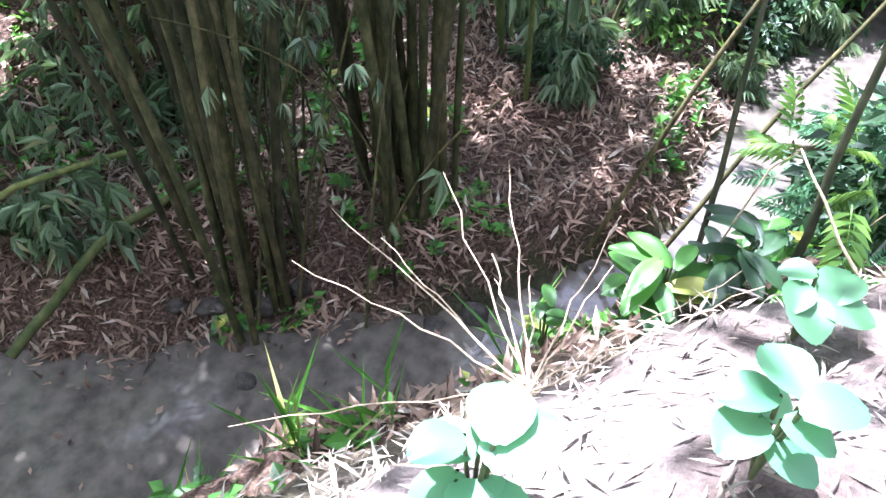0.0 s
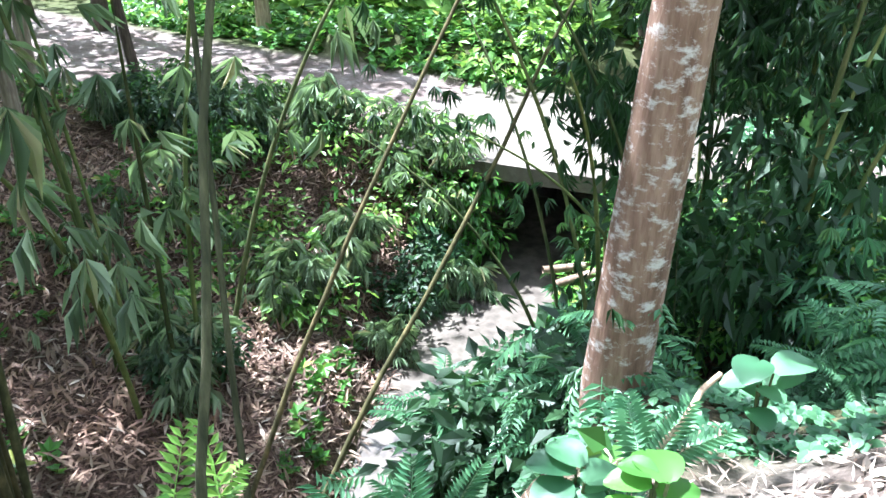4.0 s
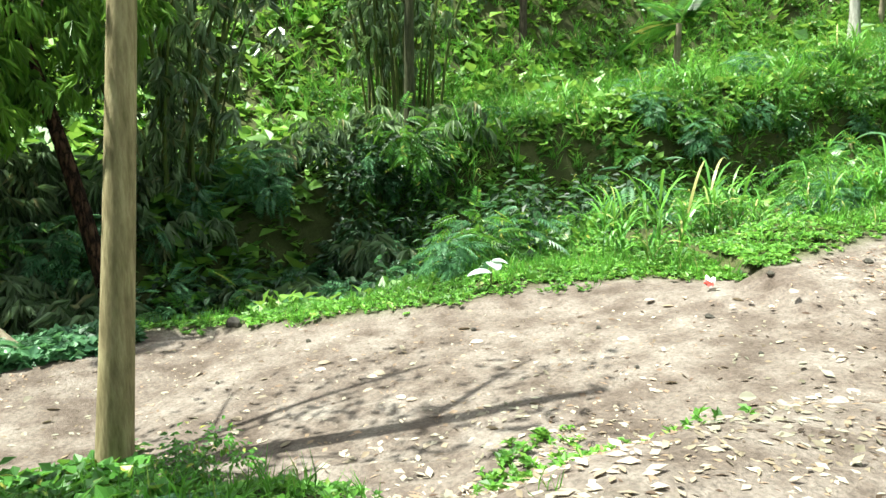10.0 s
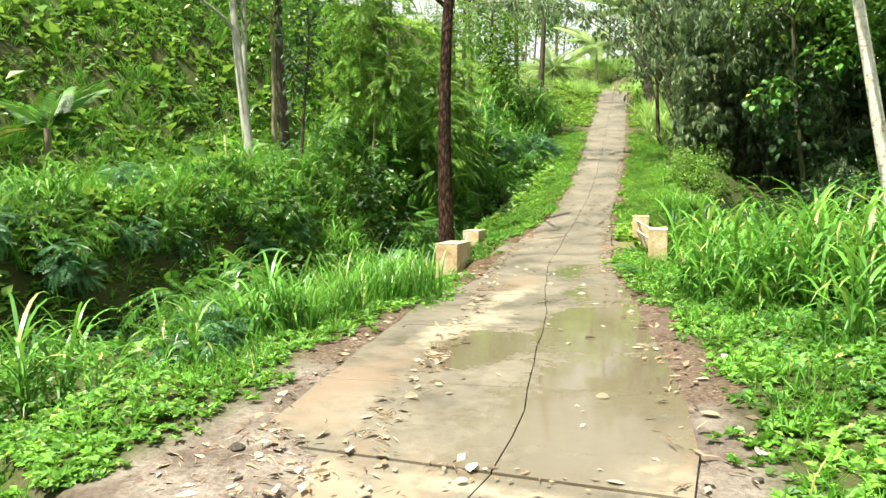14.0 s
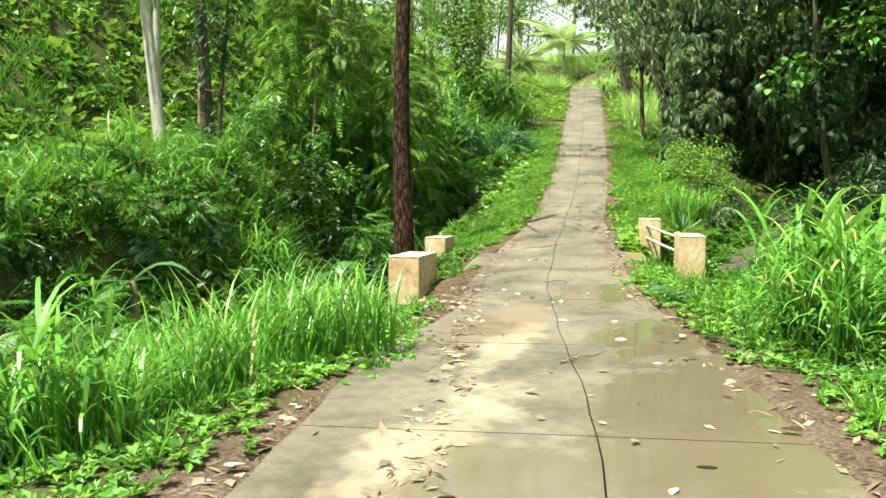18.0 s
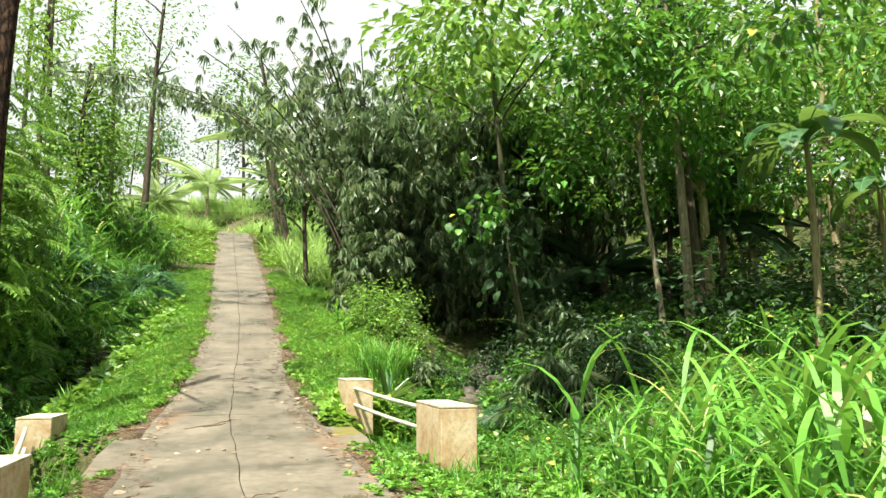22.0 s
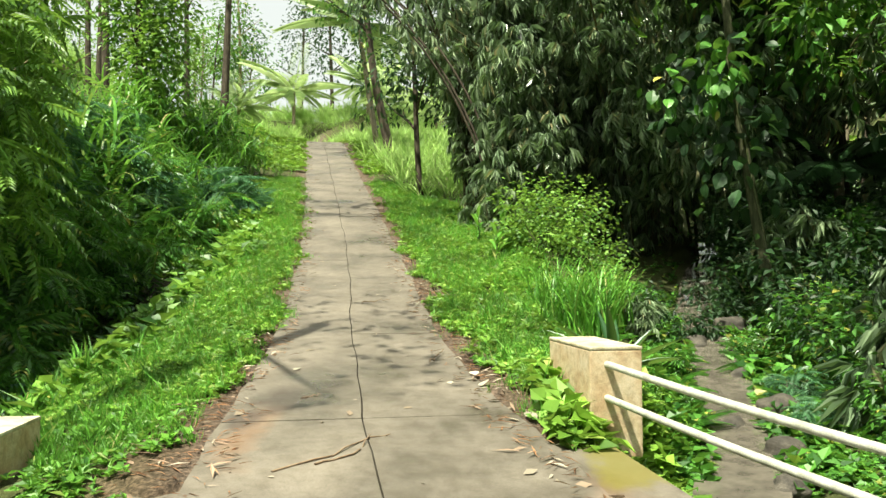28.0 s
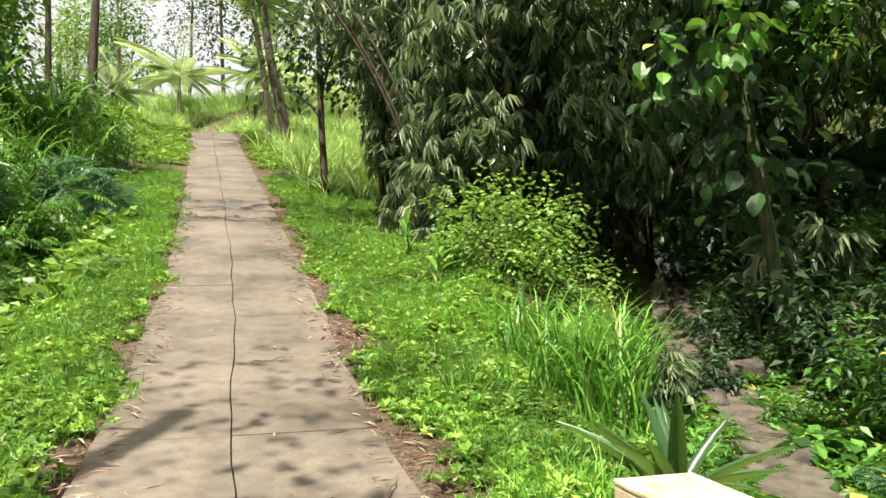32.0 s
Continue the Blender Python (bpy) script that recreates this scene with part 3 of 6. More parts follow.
# ---------------------------------------------------------------- water
def strip(line, half, dz, step=.5):
    """A ribbon along a line; half widths at both sides."""
    pts = [line[0]]
    for a, b in zip(line[:-1], line[1:]):
        n = max(1, int(np.linalg.norm(b - a) / step))
        pts += [a + (b - a) * (k + 1) / n for k in range(n)]
    pts = np.array(pts)
    t = np.gradient(pts, axis=0)
    t[:, 2] = 0
    t /= np.linalg.norm(t, axis=1)[:, None]
    nrm = np.stack([t[:, 1], -t[:, 0], 0 * t[:, 0]], -1)
    offs = np.linspace(-half, half, 7)
    v = pts[:, None] + nrm[:, None] * offs[None, :, None]
    v[..., 2] += dz
    n, k = v.shape[:2]
    i, j = np.meshgrid(np.arange(n - 1), np.arange(k - 1), indexing="ij")
    f = np.stack([i * k + j, i * k + j + 1, (i + 1) * k + j + 1, (i + 1) * k + j], -1).reshape(-1, 4)
    return v.reshape(-1, 3), f


wv, wf = join([strip(STREAM[:8], .42, -.02), strip(STREAM[7:], 1.25, -.02)])
wv[:, 2] += .02 * wave(wv[:, 0], wv[:, 1], 3.1)
tagged(new("water", mesh_of("water", wv, wf, M["water"])), "shallow muddy brown stream in a narrow gully", "water", kind="structure")


# ---------------------------------------------------------------- road of concrete slabs
def along(line, extra, step):
    pts, ex = [line[0]], [extra[0]]
    for k in range(len(line) - 1):
        n = max(1, int(np.linalg.norm(line[k + 1][:2] - line[k][:2]) / step))
        for q in range(n):
            s = (q + 1) / n
            pts.append(line[k] + (line[k + 1] - line[k]) * s)
            ex.append(extra[k] + (extra[k + 1] - extra[k]) * s)
    pts = np.array(pts)
    for _ in range(6):
        pts[1:-1] = (pts[:-2] + 2 * pts[1:-1] + pts[2:]) / 4
    return pts, np.array(ex)


RP, RH = along(ROAD, HALF, .4)
RT = np.gradient(RP, axis=0)
RT /= np.linalg.norm(RT[:, :2], axis=1)[:, None]
RN = np.stack([RT[:, 1], -RT[:, 0]], -1)


def slab(y0, y1, s0, s1, rise=.0, ragged=.0):
    """A slab between two stations (by y) and two sides (-1 left edge, 0 seam, 1 right edge)."""
    ys = np.linspace(y0, y1, max(3, int((y1 - y0) / .4)))
    c = np.stack([np.interp(ys, RP[:, 1], RP[:, k]) for k in range(3)], -1)
    h = np.interp(ys, RP[:, 1], RH)
    nr = np.stack([np.interp(ys, RP[:, 1], RN[:, k]) for k in range(2)], -1)
    wob = .05 * np.sin(ys * 1.3) + .03 * np.sin(ys * 3.9 + 1)
    top = []
    for s in np.linspace(s0, s1, 5):
        off = s * (h + (apron_left(ys) if s < 0 else 0)) - (.06 if s == 0 else 0) + (wob * .35 if s == 0 else 0) + (ragged * np.sign(s) * (np.sin(ys * 5.1) + np.sin(ys * 11.7)) * .03 if abs(s) == 1 else 0)
        off = off + (.006 if s == s0 else -.006 if s == s1 else 0)
        p = np.stack([c[:, 0] + nr[:, 0] * off, c[:, 1] + nr[:, 1] * off, c[:, 2] + rise - (.06 * np.clip((-14.1 - ys) / 2.0, 0, 1) + (.05 if s == -1 else 0) * (ys < -14.15))], -1)
        top.append(p)
    top = np.array(top)                                  # sides, stations, 3
    k, n = top.shape[:2]
    low = top[[0, -1]].copy()
    low[..., 2] -= .14
    v = np.concatenate([low[:1], top, low[1:]]).reshape(-1, 3)
    i, j = np.meshgrid(np.arange(k + 1), np.arange(n - 1), indexing="ij")
    f = np.stack([i * n + j, (i + 1) * n + j, (i + 1) * n + j + 1, i * n + j + 1], -1).reshape(-1, 4)
    ends = [tuple(q * n for q in range(k + 2)), tuple(q * n + n - 1 for q in range(k + 1, -1, -1))]
    return v, [tuple(q) for q in f] + ends


road = thing("road", "worn grey concrete village road, cracked down the middle", "road", kind="structure")
STATIONS = [-16.4, -14.1, -12.1, -9.2, -6.3, -3.2, 4.3, 7.8, 13.2, 18.6, 24, 29.5, 35, 40.5, 46, 52]
for a, b_ in zip(STATIONS[:-1], STATIONS[1:]):
    for s0, s1 in ((-1, 0), (0, 1)):
        v, f = slab(a + .008, b_ - .008, s0, s1, -.008 if a < -16 else .006 * random.random(), .6 if a > -14.2 else 1.6)
        put("slab", mesh_of("slab", v, f, M["concrete"], False), road)

# ---------------------------------------------------------------- bridge blocks and rails
def rail_block(name, x, y, z, turn, sx, sy, sz):
    ob = thing(name, "weathered cream plastered concrete bridge block with a paler cap", "bridge block", pose(x, y, z, 0, 0, turn), "bridge end blocks")
    part("block", bevel_box(sx, sy, sz, .018), M["block"], ob)
    part("cap", bevel_box(sx + .006, sy + .006, .03, .01), M["block_top"], ob, "pale worn cap", pose(0, 0, sz - .004))
    return ob


# centre x, y, base z, turn
BLOCKS = {"L1": (-1.88, -2.05, -.8, 7, .5, 1.25), "L2": (-3.41, 3.45, -.3, 7, .48, 1.0), "R1": (2.33, .66, -.1, 7, .43, 1.45), "R2": (1.21, 5.2, .1, 8, .46, 1.25)}
TOPS = {"L1": .5, "L2": .55, "R1": .81, "R2": 1.01}
for k, (x, y, z, turn, sx, sy) in BLOCKS.items():
    rail_block("bridge_block", x, y, z, turn, sx, sy, TOPS[k] - z)
for a, b_ in (("L1", "L2"), ("R1", "R2")):
    ra = thing("bridge_rail", "two pale painted iron pipes between the bridge blocks", "railing", group="bridge rails")
    for drop in (.12, .4):
        p, q = BLOCKS[a], BLOCKS[b_]
        s = np.linspace(0, 1, 12)[:, None]
        pa = np.array([p[0], p[1] + .6, TOPS[a] - drop])
        pb = np.array([q[0], q[1] - .6, TOPS[b_] - drop])
        line = pa + (pb - pa) * s
        line[:, 2] -= .02 * np.sin(np.pi * s[:, 0])
        v, f = tube(line, np.full(12, .03), 10)
        put("pipe", mesh_of("pipe", v, f, M["pipe"]), ra)

# decks over the stream
deck = thing("bridge_deck", "thick concrete deck carrying the road over the stream", "bridge", kind="structure")
v, f = slab(-1.4, 4.6, -1.35, 1.5, -.12)
v[:, 2] -= np.where(np.arange(len(v)) < len(v) // 7, .2, 0) + np.where(np.arange(len(v)) >= len(v) - len(v) // 7, .2, 0)
put("deck", mesh_of("deck", v, f, M["concrete"], False), deck)
culvert = thing("culvert_slab", "stained concrete culvert slab carrying the dirt road", "culvert", kind="structure")
v, f = slab(-30.4, -25.0, -1.1, 1.1, .03)
v[:, 2] -= np.where(np.arange(len(v)) < len(v) // 7, .12, 0) + np.where(np.arange(len(v)) >= len(v) - len(v) // 7, .12, 0)
put("slab", mesh_of("slab", v, f, M["concrete"], False), culvert)


# ---------------------------------------------------------------- plants: materials and templates
GREEN_T = (.3, .6, .08)
M["leaf"] = leaf_mat("leaf_green", (.013, .055, .009), (.108, .29, .043), GREEN_T, .42, (.4, .38, .08))
M["leaf_light"] = leaf_mat("leaf_light", (.035, .11, .017), (.21, .38, .065), (.42, .68, .1), .45)
M["leaf_teal"] = leaf_mat("leaf_bluish", (.03, .1, .045), (.12, .26, .12), (.22, .5, .18), .4)
# for naturally dark plants, and for shade put into other foliage's colour
M["leaf_dark_shaded"] = leaf_mat("leaf_dark_shaded", (.01, .028, .01), (.034, .085, .028), (.1, .22, .05), .5)
# light end holds pale undersides and the highlights on the sprays
M["leaf_bamboo"] = leaf_mat("leaf_bamboo", (.016, .036, .014), (.32, .41, .24), (.26, .42, .12), .3, (.4, .36, .2))
M["grass"] = leaf_mat("grass_blade", (.03, .12, .013), (.17, .42, .055), (.34, .68, .1), .4, (.42, .38, .14))
M["cover"] = leaf_mat("ground_cover", (.026, .095, .01), (.175, .4, .048), (.34, .64, .1), .5, (.26, .34, .07))
# fronds lightened so that their colour carries the bright haze at the crest
M["palm"] = leaf_mat("palm_leaf_hazed", (.26, .4, .12), (.52, .62, .28), (.65, .8, .35), .4, None, .35)
M["banana"] = leaf_mat("banana_leaf", (.04, .11, .04), (.09, .2, .08), (.35, .55, .1), .28)
M["cover_light"] = leaf_mat("verge_cover", (.06, .135, .015), (.26, .46, .06), (.42, .64, .1), .5, (.34, .42, .1))
M["dry"] = leaf_mat("dry_leaf", (.05, .025, .016), (.4, .27, .185), (.3, .2, .1), .7, (.62, .52, .4), .12)
M["needle"] = leaf_mat("pine_needle", (.13, .055, .026), (.42, .22, .11), (.3, .15, .06), .7, None, .1)
M["dry_pale"] = leaf_mat("dry_leaf_pale", (.26, .19, .13), (.54, .46, .36), (.4, .3, .2), .7, None, .12)
# pale banana midribs, and seedlings with strong sunlight put into their colour
M["leaf_pale_sunlit"] = leaf_mat("leaf_pale_green_sunlit", (.09, .25, .12), (.17, .37, .19), (.3, .6, .25), .35)
# grass lightened likewise, sun glare and haze put into its colour
M["grass_hazed"] = leaf_mat("field_grass_hazed", (.28, .48, .1), (.5, .68, .22), (.6, .8, .28), .5, None, .35)
M["stem"] = surface("stem", (.06, .075, .03), (.1, .12, .045), (.16, .16, .07), 9, 60, .7, .3, .004)

LEAF = flat_leaf(.45, 1.0, .18)
ROUND = flat_leaf(.85, 1.0, .12)
SLIM = flat_leaf(.16, 1.0, .22)
quads2tris = lambda f: np.concatenate([f[:, [0, 1, 2]], f[:, [0, 2, 3]]])


def fan(n=6, w=.13, spread=1.2, droop=.5):
    """A spray of slim leaves from one point."""
    tv, tf = chip(w * 1.15, .3)
    a = np.linspace(-spread, spread, n)
    return stamp(tv, tf, np.zeros((n, 3)), a, -droop - .25 * np.abs(np.sin(a * 3)), np.zeros(n), .75 + .25 * np.cos(a))


def rosette(n=6, w=.55, up=.5, cheap=True):
    """A low sprig: leaves round a point."""
    tv, tf = chip(w, .3) if cheap else oval(w, .3)
    r = np.random.default_rng(n)
    a = np.linspace(0, 2 * np.pi, n, endpoint=False) + r.normal(0, .25, n)
    pos = np.stack([0 * a, 0 * a, r.uniform(.1, .7, n)], -1)
    return stamp(tv, tf, pos, a, r.uniform(up - .4, up + .3, n), r.normal(0, .3, n), r.uniform(.6, 1.0, n))


def frond(n=8, w=.14, curve=.35, leaflet=.34):
    """A compound leaf: a bent stalk with leaflets at both sides, 1 long."""
    tv, tf = chip(w * 2.4, .25)
    ys = np.linspace(.15, 1, n)
    pos, yaw, sc = [], [], []
    for y in ys:
        size = leaflet * (1.05 - .75 * abs(y - .45) ** 1.3)
        for s in (-1, 1):
            pos.append((0, y, -curve * y * y))
            yaw.append(s * (1.25 - .4 * y))
            sc.append(size)
    k = len(pos)
    v, f = stamp(tv, tf, np.array(pos), -np.array(yaw), np.full(k, -.25), np.zeros(k), np.array(sc))
    st = np.linspace(0, 1, 5)
    sv = np.array([(-.008, 0, 0), (.008, 0, 0), (0, .55, -curve * .3), (0, 1, -curve)], float)
    return join([(v, f), (sv, np.array([(0, 1, 2), (0, 2, 3)]))])


FAN, FAN_SMALL, SPRIG, SPRIG_W, FROND, FERN = fan(), fan(4, .15, .9, .4), rosette(7, .6), rosette(5, .8, .4), frond(), frond(16, .1, .45, .26)
SPRIG_NEAR, CHIP = rosette(6, .75, .35, False), chip(.5)


def sample(n, x0, x1, y0, y1, keep):
    p = np.stack([rng.uniform(x0, x1, n), rng.uniform(y0, y1, n)], -1)
    return p[rng.uniform(0, 1, n) < keep(p[:, 0], p[:, 1])]


def free(x, y, margin=.15, path=.75, water=.95):
    """1 where plants may grow: off the road, the path and the water, with an uneven edge."""
    dr, _, half, _ = near_line(x, y, ROAD, HALF)
    dp = near_line(x, y, SIDE)[0]
    ds = near_line(x, y, STREAM)[0]
    u = .22 * wave(x, y, 2.3, 3.0) + .12 * wave(x, y, 6.1, 1.0) + rng.normal(0, .11, np.shape(x))
    ok = (dr > half + margin + shoulder(x, y) + u) & (dp > np.maximum(path, path_width(y)) + u) & (ds > np.where(y > 4, .48, water)) & (near_line(x, y, APRON)[0] > 1.55 + u)
    for bx, by in POSTS:
        ok &= (x - bx) ** 2 + (y - by) ** 2 > .12
    ok &= ((near_line(x, y, DITCH)[0] > np.where(y < 12, .6, .4)) | (y > 15)) & (ds > np.where(y > 4, .48, water))
    ok &= ~((np.abs(x + 1.6) < .65) & (y > -4.6) & (y < -1.9))
    return ok.astype(float)


def on_ground(p, lift=0.0):
    return np.column_stack([p, ground(p[:, 0], p[:, 1]) + lift])


def stuff(name, tpl, pos, size, material, label, category, tilt=(0, .35), yaw=None, parent=None):
    n = len(pos)
    if n == 0:
        return
    v, f = stamp(*tpl, pos, rng.uniform(0, 2 * np.pi, n) if yaw is None else yaw, rng.normal(*tilt, n), rng.normal(0, .3, n), rng.uniform(*size, n))
    me = mesh_of(name, v, f, material, False)
    if parent is not None:
        return put(name, me, parent)
    return tagged(new(name, me), label, category, kind="stuff")


def cloud(centres, radii, count, shell=.55):
    """Points through rounded masses, thicker towards their skins, and the outward headings."""
    pos, yaw, out = [], [], []
    for c, r in zip(centres, radii):
        d = rng.normal(0, 1, (count, 3))
        d /= np.linalg.norm(d, axis=1)[:, None]
        q = rng.uniform(shell, 1.05, count)[:, None]
        pos.append(np.array(c) + d * q * np.array(r))
        yaw.append(np.arctan2(-d[:, 0], d[:, 1]) + rng.normal(0, .7, count))
        out.append(d[:, 2])
    return np.concatenate(pos), np.concatenate(yaw), np.concatenate(out)


def leaf_mass(name, tpl, centres, radii, count, size, material, droop=-.35, parent=None, label="", category="", shell=.55):
    pos, yaw, out = cloud(centres, radii, count, shell)
    n = len(pos)
    v, f = stamp(*tpl, pos, yaw, droop + .5 * out + rng.normal(0, .35, n), rng.normal(0, .4, n), rng.uniform(*size, n))
    me = mesh_of(name, v, f, material, False)
    if parent is None:
        return tagged(new(name, me), label, category, kind="stuff")
    return put(name, me, parent)


def lobes(x, y, z, w, h, n):
    """Uneven blobs of a crown or bush: centres and radii."""
    c, r = [], []
    for _ in range(n):
        a, q = rng.uniform(0, 2 * np.pi), rng.uniform(.1, .75) ** .7
        k = rng.uniform(.32, .6)
        c.append((x + w * q * np.cos(a), y + w * q * np.sin(a), z + h * rng.uniform(.15, .85)))
        r.append((w * k, w * k, h * k * .7))
    return c, r


# ---------------------------------------------------------------- trees
def trunk_line(x, y, lean, height, wob=.12, down=.5, steps=14):
    s = np.linspace(0, 1, steps)
    ph = rng.uniform(0, 6, 2)
    z0 = gz(x, y) - down
    return np.stack([x + lean[0] * s + wob * np.sin(s * 5 + ph[0]) * s, y + lean[1] * s + wob * np.sin(s * 4 + ph[1]) * s, z0 + (height + down) * s], -1), s


def tree(name, label, x, y, height, radius, bark, lean=(0, 0), crown=None, crown_w=2.2, crown_h=3.0, crown_z=None, leaves=120, nlobes=9, size=(.18, .32), tpl=chip(.5),
         leafmat="leaf", limbs=5, fork=None, wob=.12, group="", buttress=1.25, sides=14):
    ob = thing(name, label, "tree", pose(x, y, 0), group)
    line, s = trunk_line(x, y, lean, height, wob)
    local = line - np.array([x, y, 0])
    rad = radius * (1 - .55 * s) * (1 + (buttress - 1) * np.exp(-s * 9))
    parts = [tube(local, rad, sides)]
    put("trunk", mesh_of("trunk", *parts[0], M[bark]), ob)
    top = local[-1]
    cz = (crown_z if crown_z is not None else height * .55)
    for _ in range(limbs):
        k = rng.uniform(max(.35, cz / height * .85), .95)
        p0 = np.array([np.interp(k, s, local[:, q]) for q in range(3)])
        a, ln = rng.uniform(0, 6.28), crown_w * rng.uniform(.6, 1.0)
        e = np.linspace(0, 1, 6)
        lp = p0 + np.stack([np.cos(a) * ln * e, np.sin(a) * ln * e, ln * (.75 * e - .1 * e * e) + .06 * np.sin(e * 7)], -1)
        put("branch", mesh_of("branch", *tube(lp, radius * (1 - .55 * k) * .5 * (1 - .8 * e) + .006, 6), M[bark]), ob)
    if leaves:
        base = local[0][2] + .5
        c, r = lobes(top[0] * .8, top[1] * .8, base + cz, crown_w, max(height - cz, 1) + crown_h * .3, nlobes)
        leaf_mass("crown", tpl, c, r, leaves, size, M[leafmat], parent=ob)
    return ob


def culm_line(x, y, z, height, lean, bend, az, steps=12):
    s = np.linspace(0, 1, steps)
    out = lean * s + bend * s ** 2.6
    return np.stack([x + np.cos(az) * out, y + np.sin(az) * out, z + height * (s - .25 * (bend / height) * s ** 3)], -1)


def bamboo(label, x, y, n, height, spread, radius=.055, bend=2.5, mat_="culm", leaves=0, leaf_from=.35, leaf_size=(.3, .55), lean=1.2, zdrop=.15, mess=.5, fans_mat="leaf_bamboo"):
    """A clump: every culm a part with swollen joints, and its leaf sprays."""
    ob = thing("bamboo_clump", label, "bamboo", pose(x, y, 0), "bamboo clumps")
    pos, yaw = [], []
    for k in range(n):
        a, q = rng.uniform(0, 6.28), spread * math.sqrt(rng.uniform(0, 1))
        bx, by = q * math.cos(a), q * math.sin(a)
        h = height * rng.uniform(.65, 1.1)
        az = a + rng.normal(0, mess)
        line = culm_line(bx, by, gz(x + bx, y + by) - zdrop, h, lean * rng.uniform(.1, 1.0) * max(q / spread, min(mess, 1.6) * .35 * rng.uniform(0, 1.5)), bend * rng.uniform(.2, 1.1), az, 22)
        s = np.linspace(0, 1, 22)
        rad = radius * rng.uniform(.75, 1.15) * (1 - .75 * s ** 1.5)
        rad = rad * np.where(np.arange(22) % 2 == 0, 1.1, .95)
        put("culm", mesh_of("culm", *tube(line, rad, 7), M[mat_]), ob)
        if leaves:
            t = rng.uniform(leaf_from, 1, leaves)
            p = np.stack([np.interp(t, s, line[:, i]) for i in range(3)], -1)
            pos.append(p + rng.normal(0, .42, p.shape) * (.4 + t[:, None]))
            yaw.append(az + rng.normal(0, 1.4, leaves) - np.pi / 2)
    if pos:
        pos, yaw = np.concatenate(pos), np.concatenate(yaw)
        v, f = stamp(*FAN, pos, yaw, rng.normal(-.4, .4, len(pos)), rng.normal(0, .4, len(pos)), rng.uniform(*leaf_size, len(pos)))
        put("foliage", mesh_of("foliage", v, f, M[fans_mat], False), ob)
    return ob


def grass_clump(n=60, length=1.3, w=.035, wide=.28, lean=.45):
    tv, tf = blade(w, 1.0, 5, .0, (.7, 1, .95, .8, .55, .05), .25)
    parts = []
    for _ in range(n):
        a, ln = rng.uniform(0, 6.28), length * rng.uniform(.5, 1.1)
        arch = rng.uniform(.3, 1.0) * lean
        y = tv[:, 1]
        ang = (.12 + arch * 2.4 * y ** 1.7)
        # integrate a curling blade
        ys = np.linspace(0, 1, 6)
        th = .16 * rng.uniform(0, 1.8) + arch * 3.0 * ys ** 1.8
        step = ln / 5
        px = np.concatenate([[0], np.cumsum(np.sin((th[:-1] + th[1:]) / 2) * step)])
        pz = np.concatenate([[0], np.cumsum(np.cos((th[:-1] + th[1:]) / 2) * step)])
        row = np.repeat(np.arange(6), 3)
        v = np.stack([tv[:, 0], px[row], pz[row]], -1)
        c, s = math.cos(a), math.sin(a)
        r0, a0 = wide * math.sqrt(rng.uniform(0, 1)), rng.uniform(0, 6.28)
        v = np.stack([c * v[:, 0] - s * v[:, 1] + r0 * math.cos(a0), s * v[:, 0] + c * v[:, 1] + r0 * math.sin(a0), v[:, 2]], -1)
        parts.append((v, tf))
    return join(parts)


def fodder_stalk(height, leaves, w):
    """One stalk of fodder grass: a stem and long arching leaves from its joints."""
    e = np.linspace(0, 1, 4)
    v, f = tube(np.stack([.06 * e * e, 0 * e, height * .62 * e], -1), .012 * (1.1 - .6 * e), 5)
    parts = [(v, f)]
    tv, tf = blade(w, 1.0, 6, .0, (.55, 1, 1, .85, .65, .4, .03), .3)
    row = np.repeat(np.arange(7), 3)
    for k in range(leaves):
        q = .12 + .88 * k / (leaves - 1)
        ln = height * rng.uniform(.55, .85)
        ys = np.linspace(0, 1, 7)
        th = rng.uniform(.2, .6) + rng.uniform(1.9, 3.2) * ys ** 1.5 * (1.15 - .4 * q)
        st = ln / 6
        py = np.concatenate([[0], np.cumsum(np.sin((th[:-1] + th[1:]) / 2) * st)])
        pz = np.concatenate([[0], np.cumsum(np.cos((th[:-1] + th[1:]) / 2) * st)])
        a = k * 2.6 + rng.normal(0, .5)
        x, y, z = tv[:, 0], py[row], pz[row] + height * .62 * q
        parts.append((np.stack([math.cos(a) * x - math.sin(a) * y + .06 * q * q, math.sin(a) * x + math.cos(a) * y, z], -1), tf))
    return join(parts)


# ---------------------------------------------------------------- named trees
tree("tree", "pale brown trunk with whitish lichen blotches beside the path", 6.45, -27.55, 9, .185, "bark_pale", (.35, .5), crown_z=5.5, crown_w=2.6, leaves=70, buttress=1.2, sides=20, wob=.05)
tree("tree", "slim olive-brown trunk at the bend of the dirt road", 0.05, -22.85, 9, .16, "bark_green", (-.35, 1.0), crown_z=5.5, crown_w=1.6, leaves=24, limbs=1, size=(.12, .22), buttress=1.15, wob=.04)
tree("tree", "slender dark trunk leaning over the dirt road", 0.3, -25.0, 7.5, .07, "bark_dark", (-2.4, 2.6), crown_z=4.4, crown_w=1.6, leaves=24, size=(.12, .2), limbs=3, wob=.2)
tree("tree", "dark brown trunk leaning out of the gully", -7.3, -21.7, 8, .17, "bark_brown", (-.7, -1.6), crown_z=4.2, crown_w=2.4, leaves=110, tpl=FAN, size=(.3, .5), leafmat="leaf_light", wob=.2)
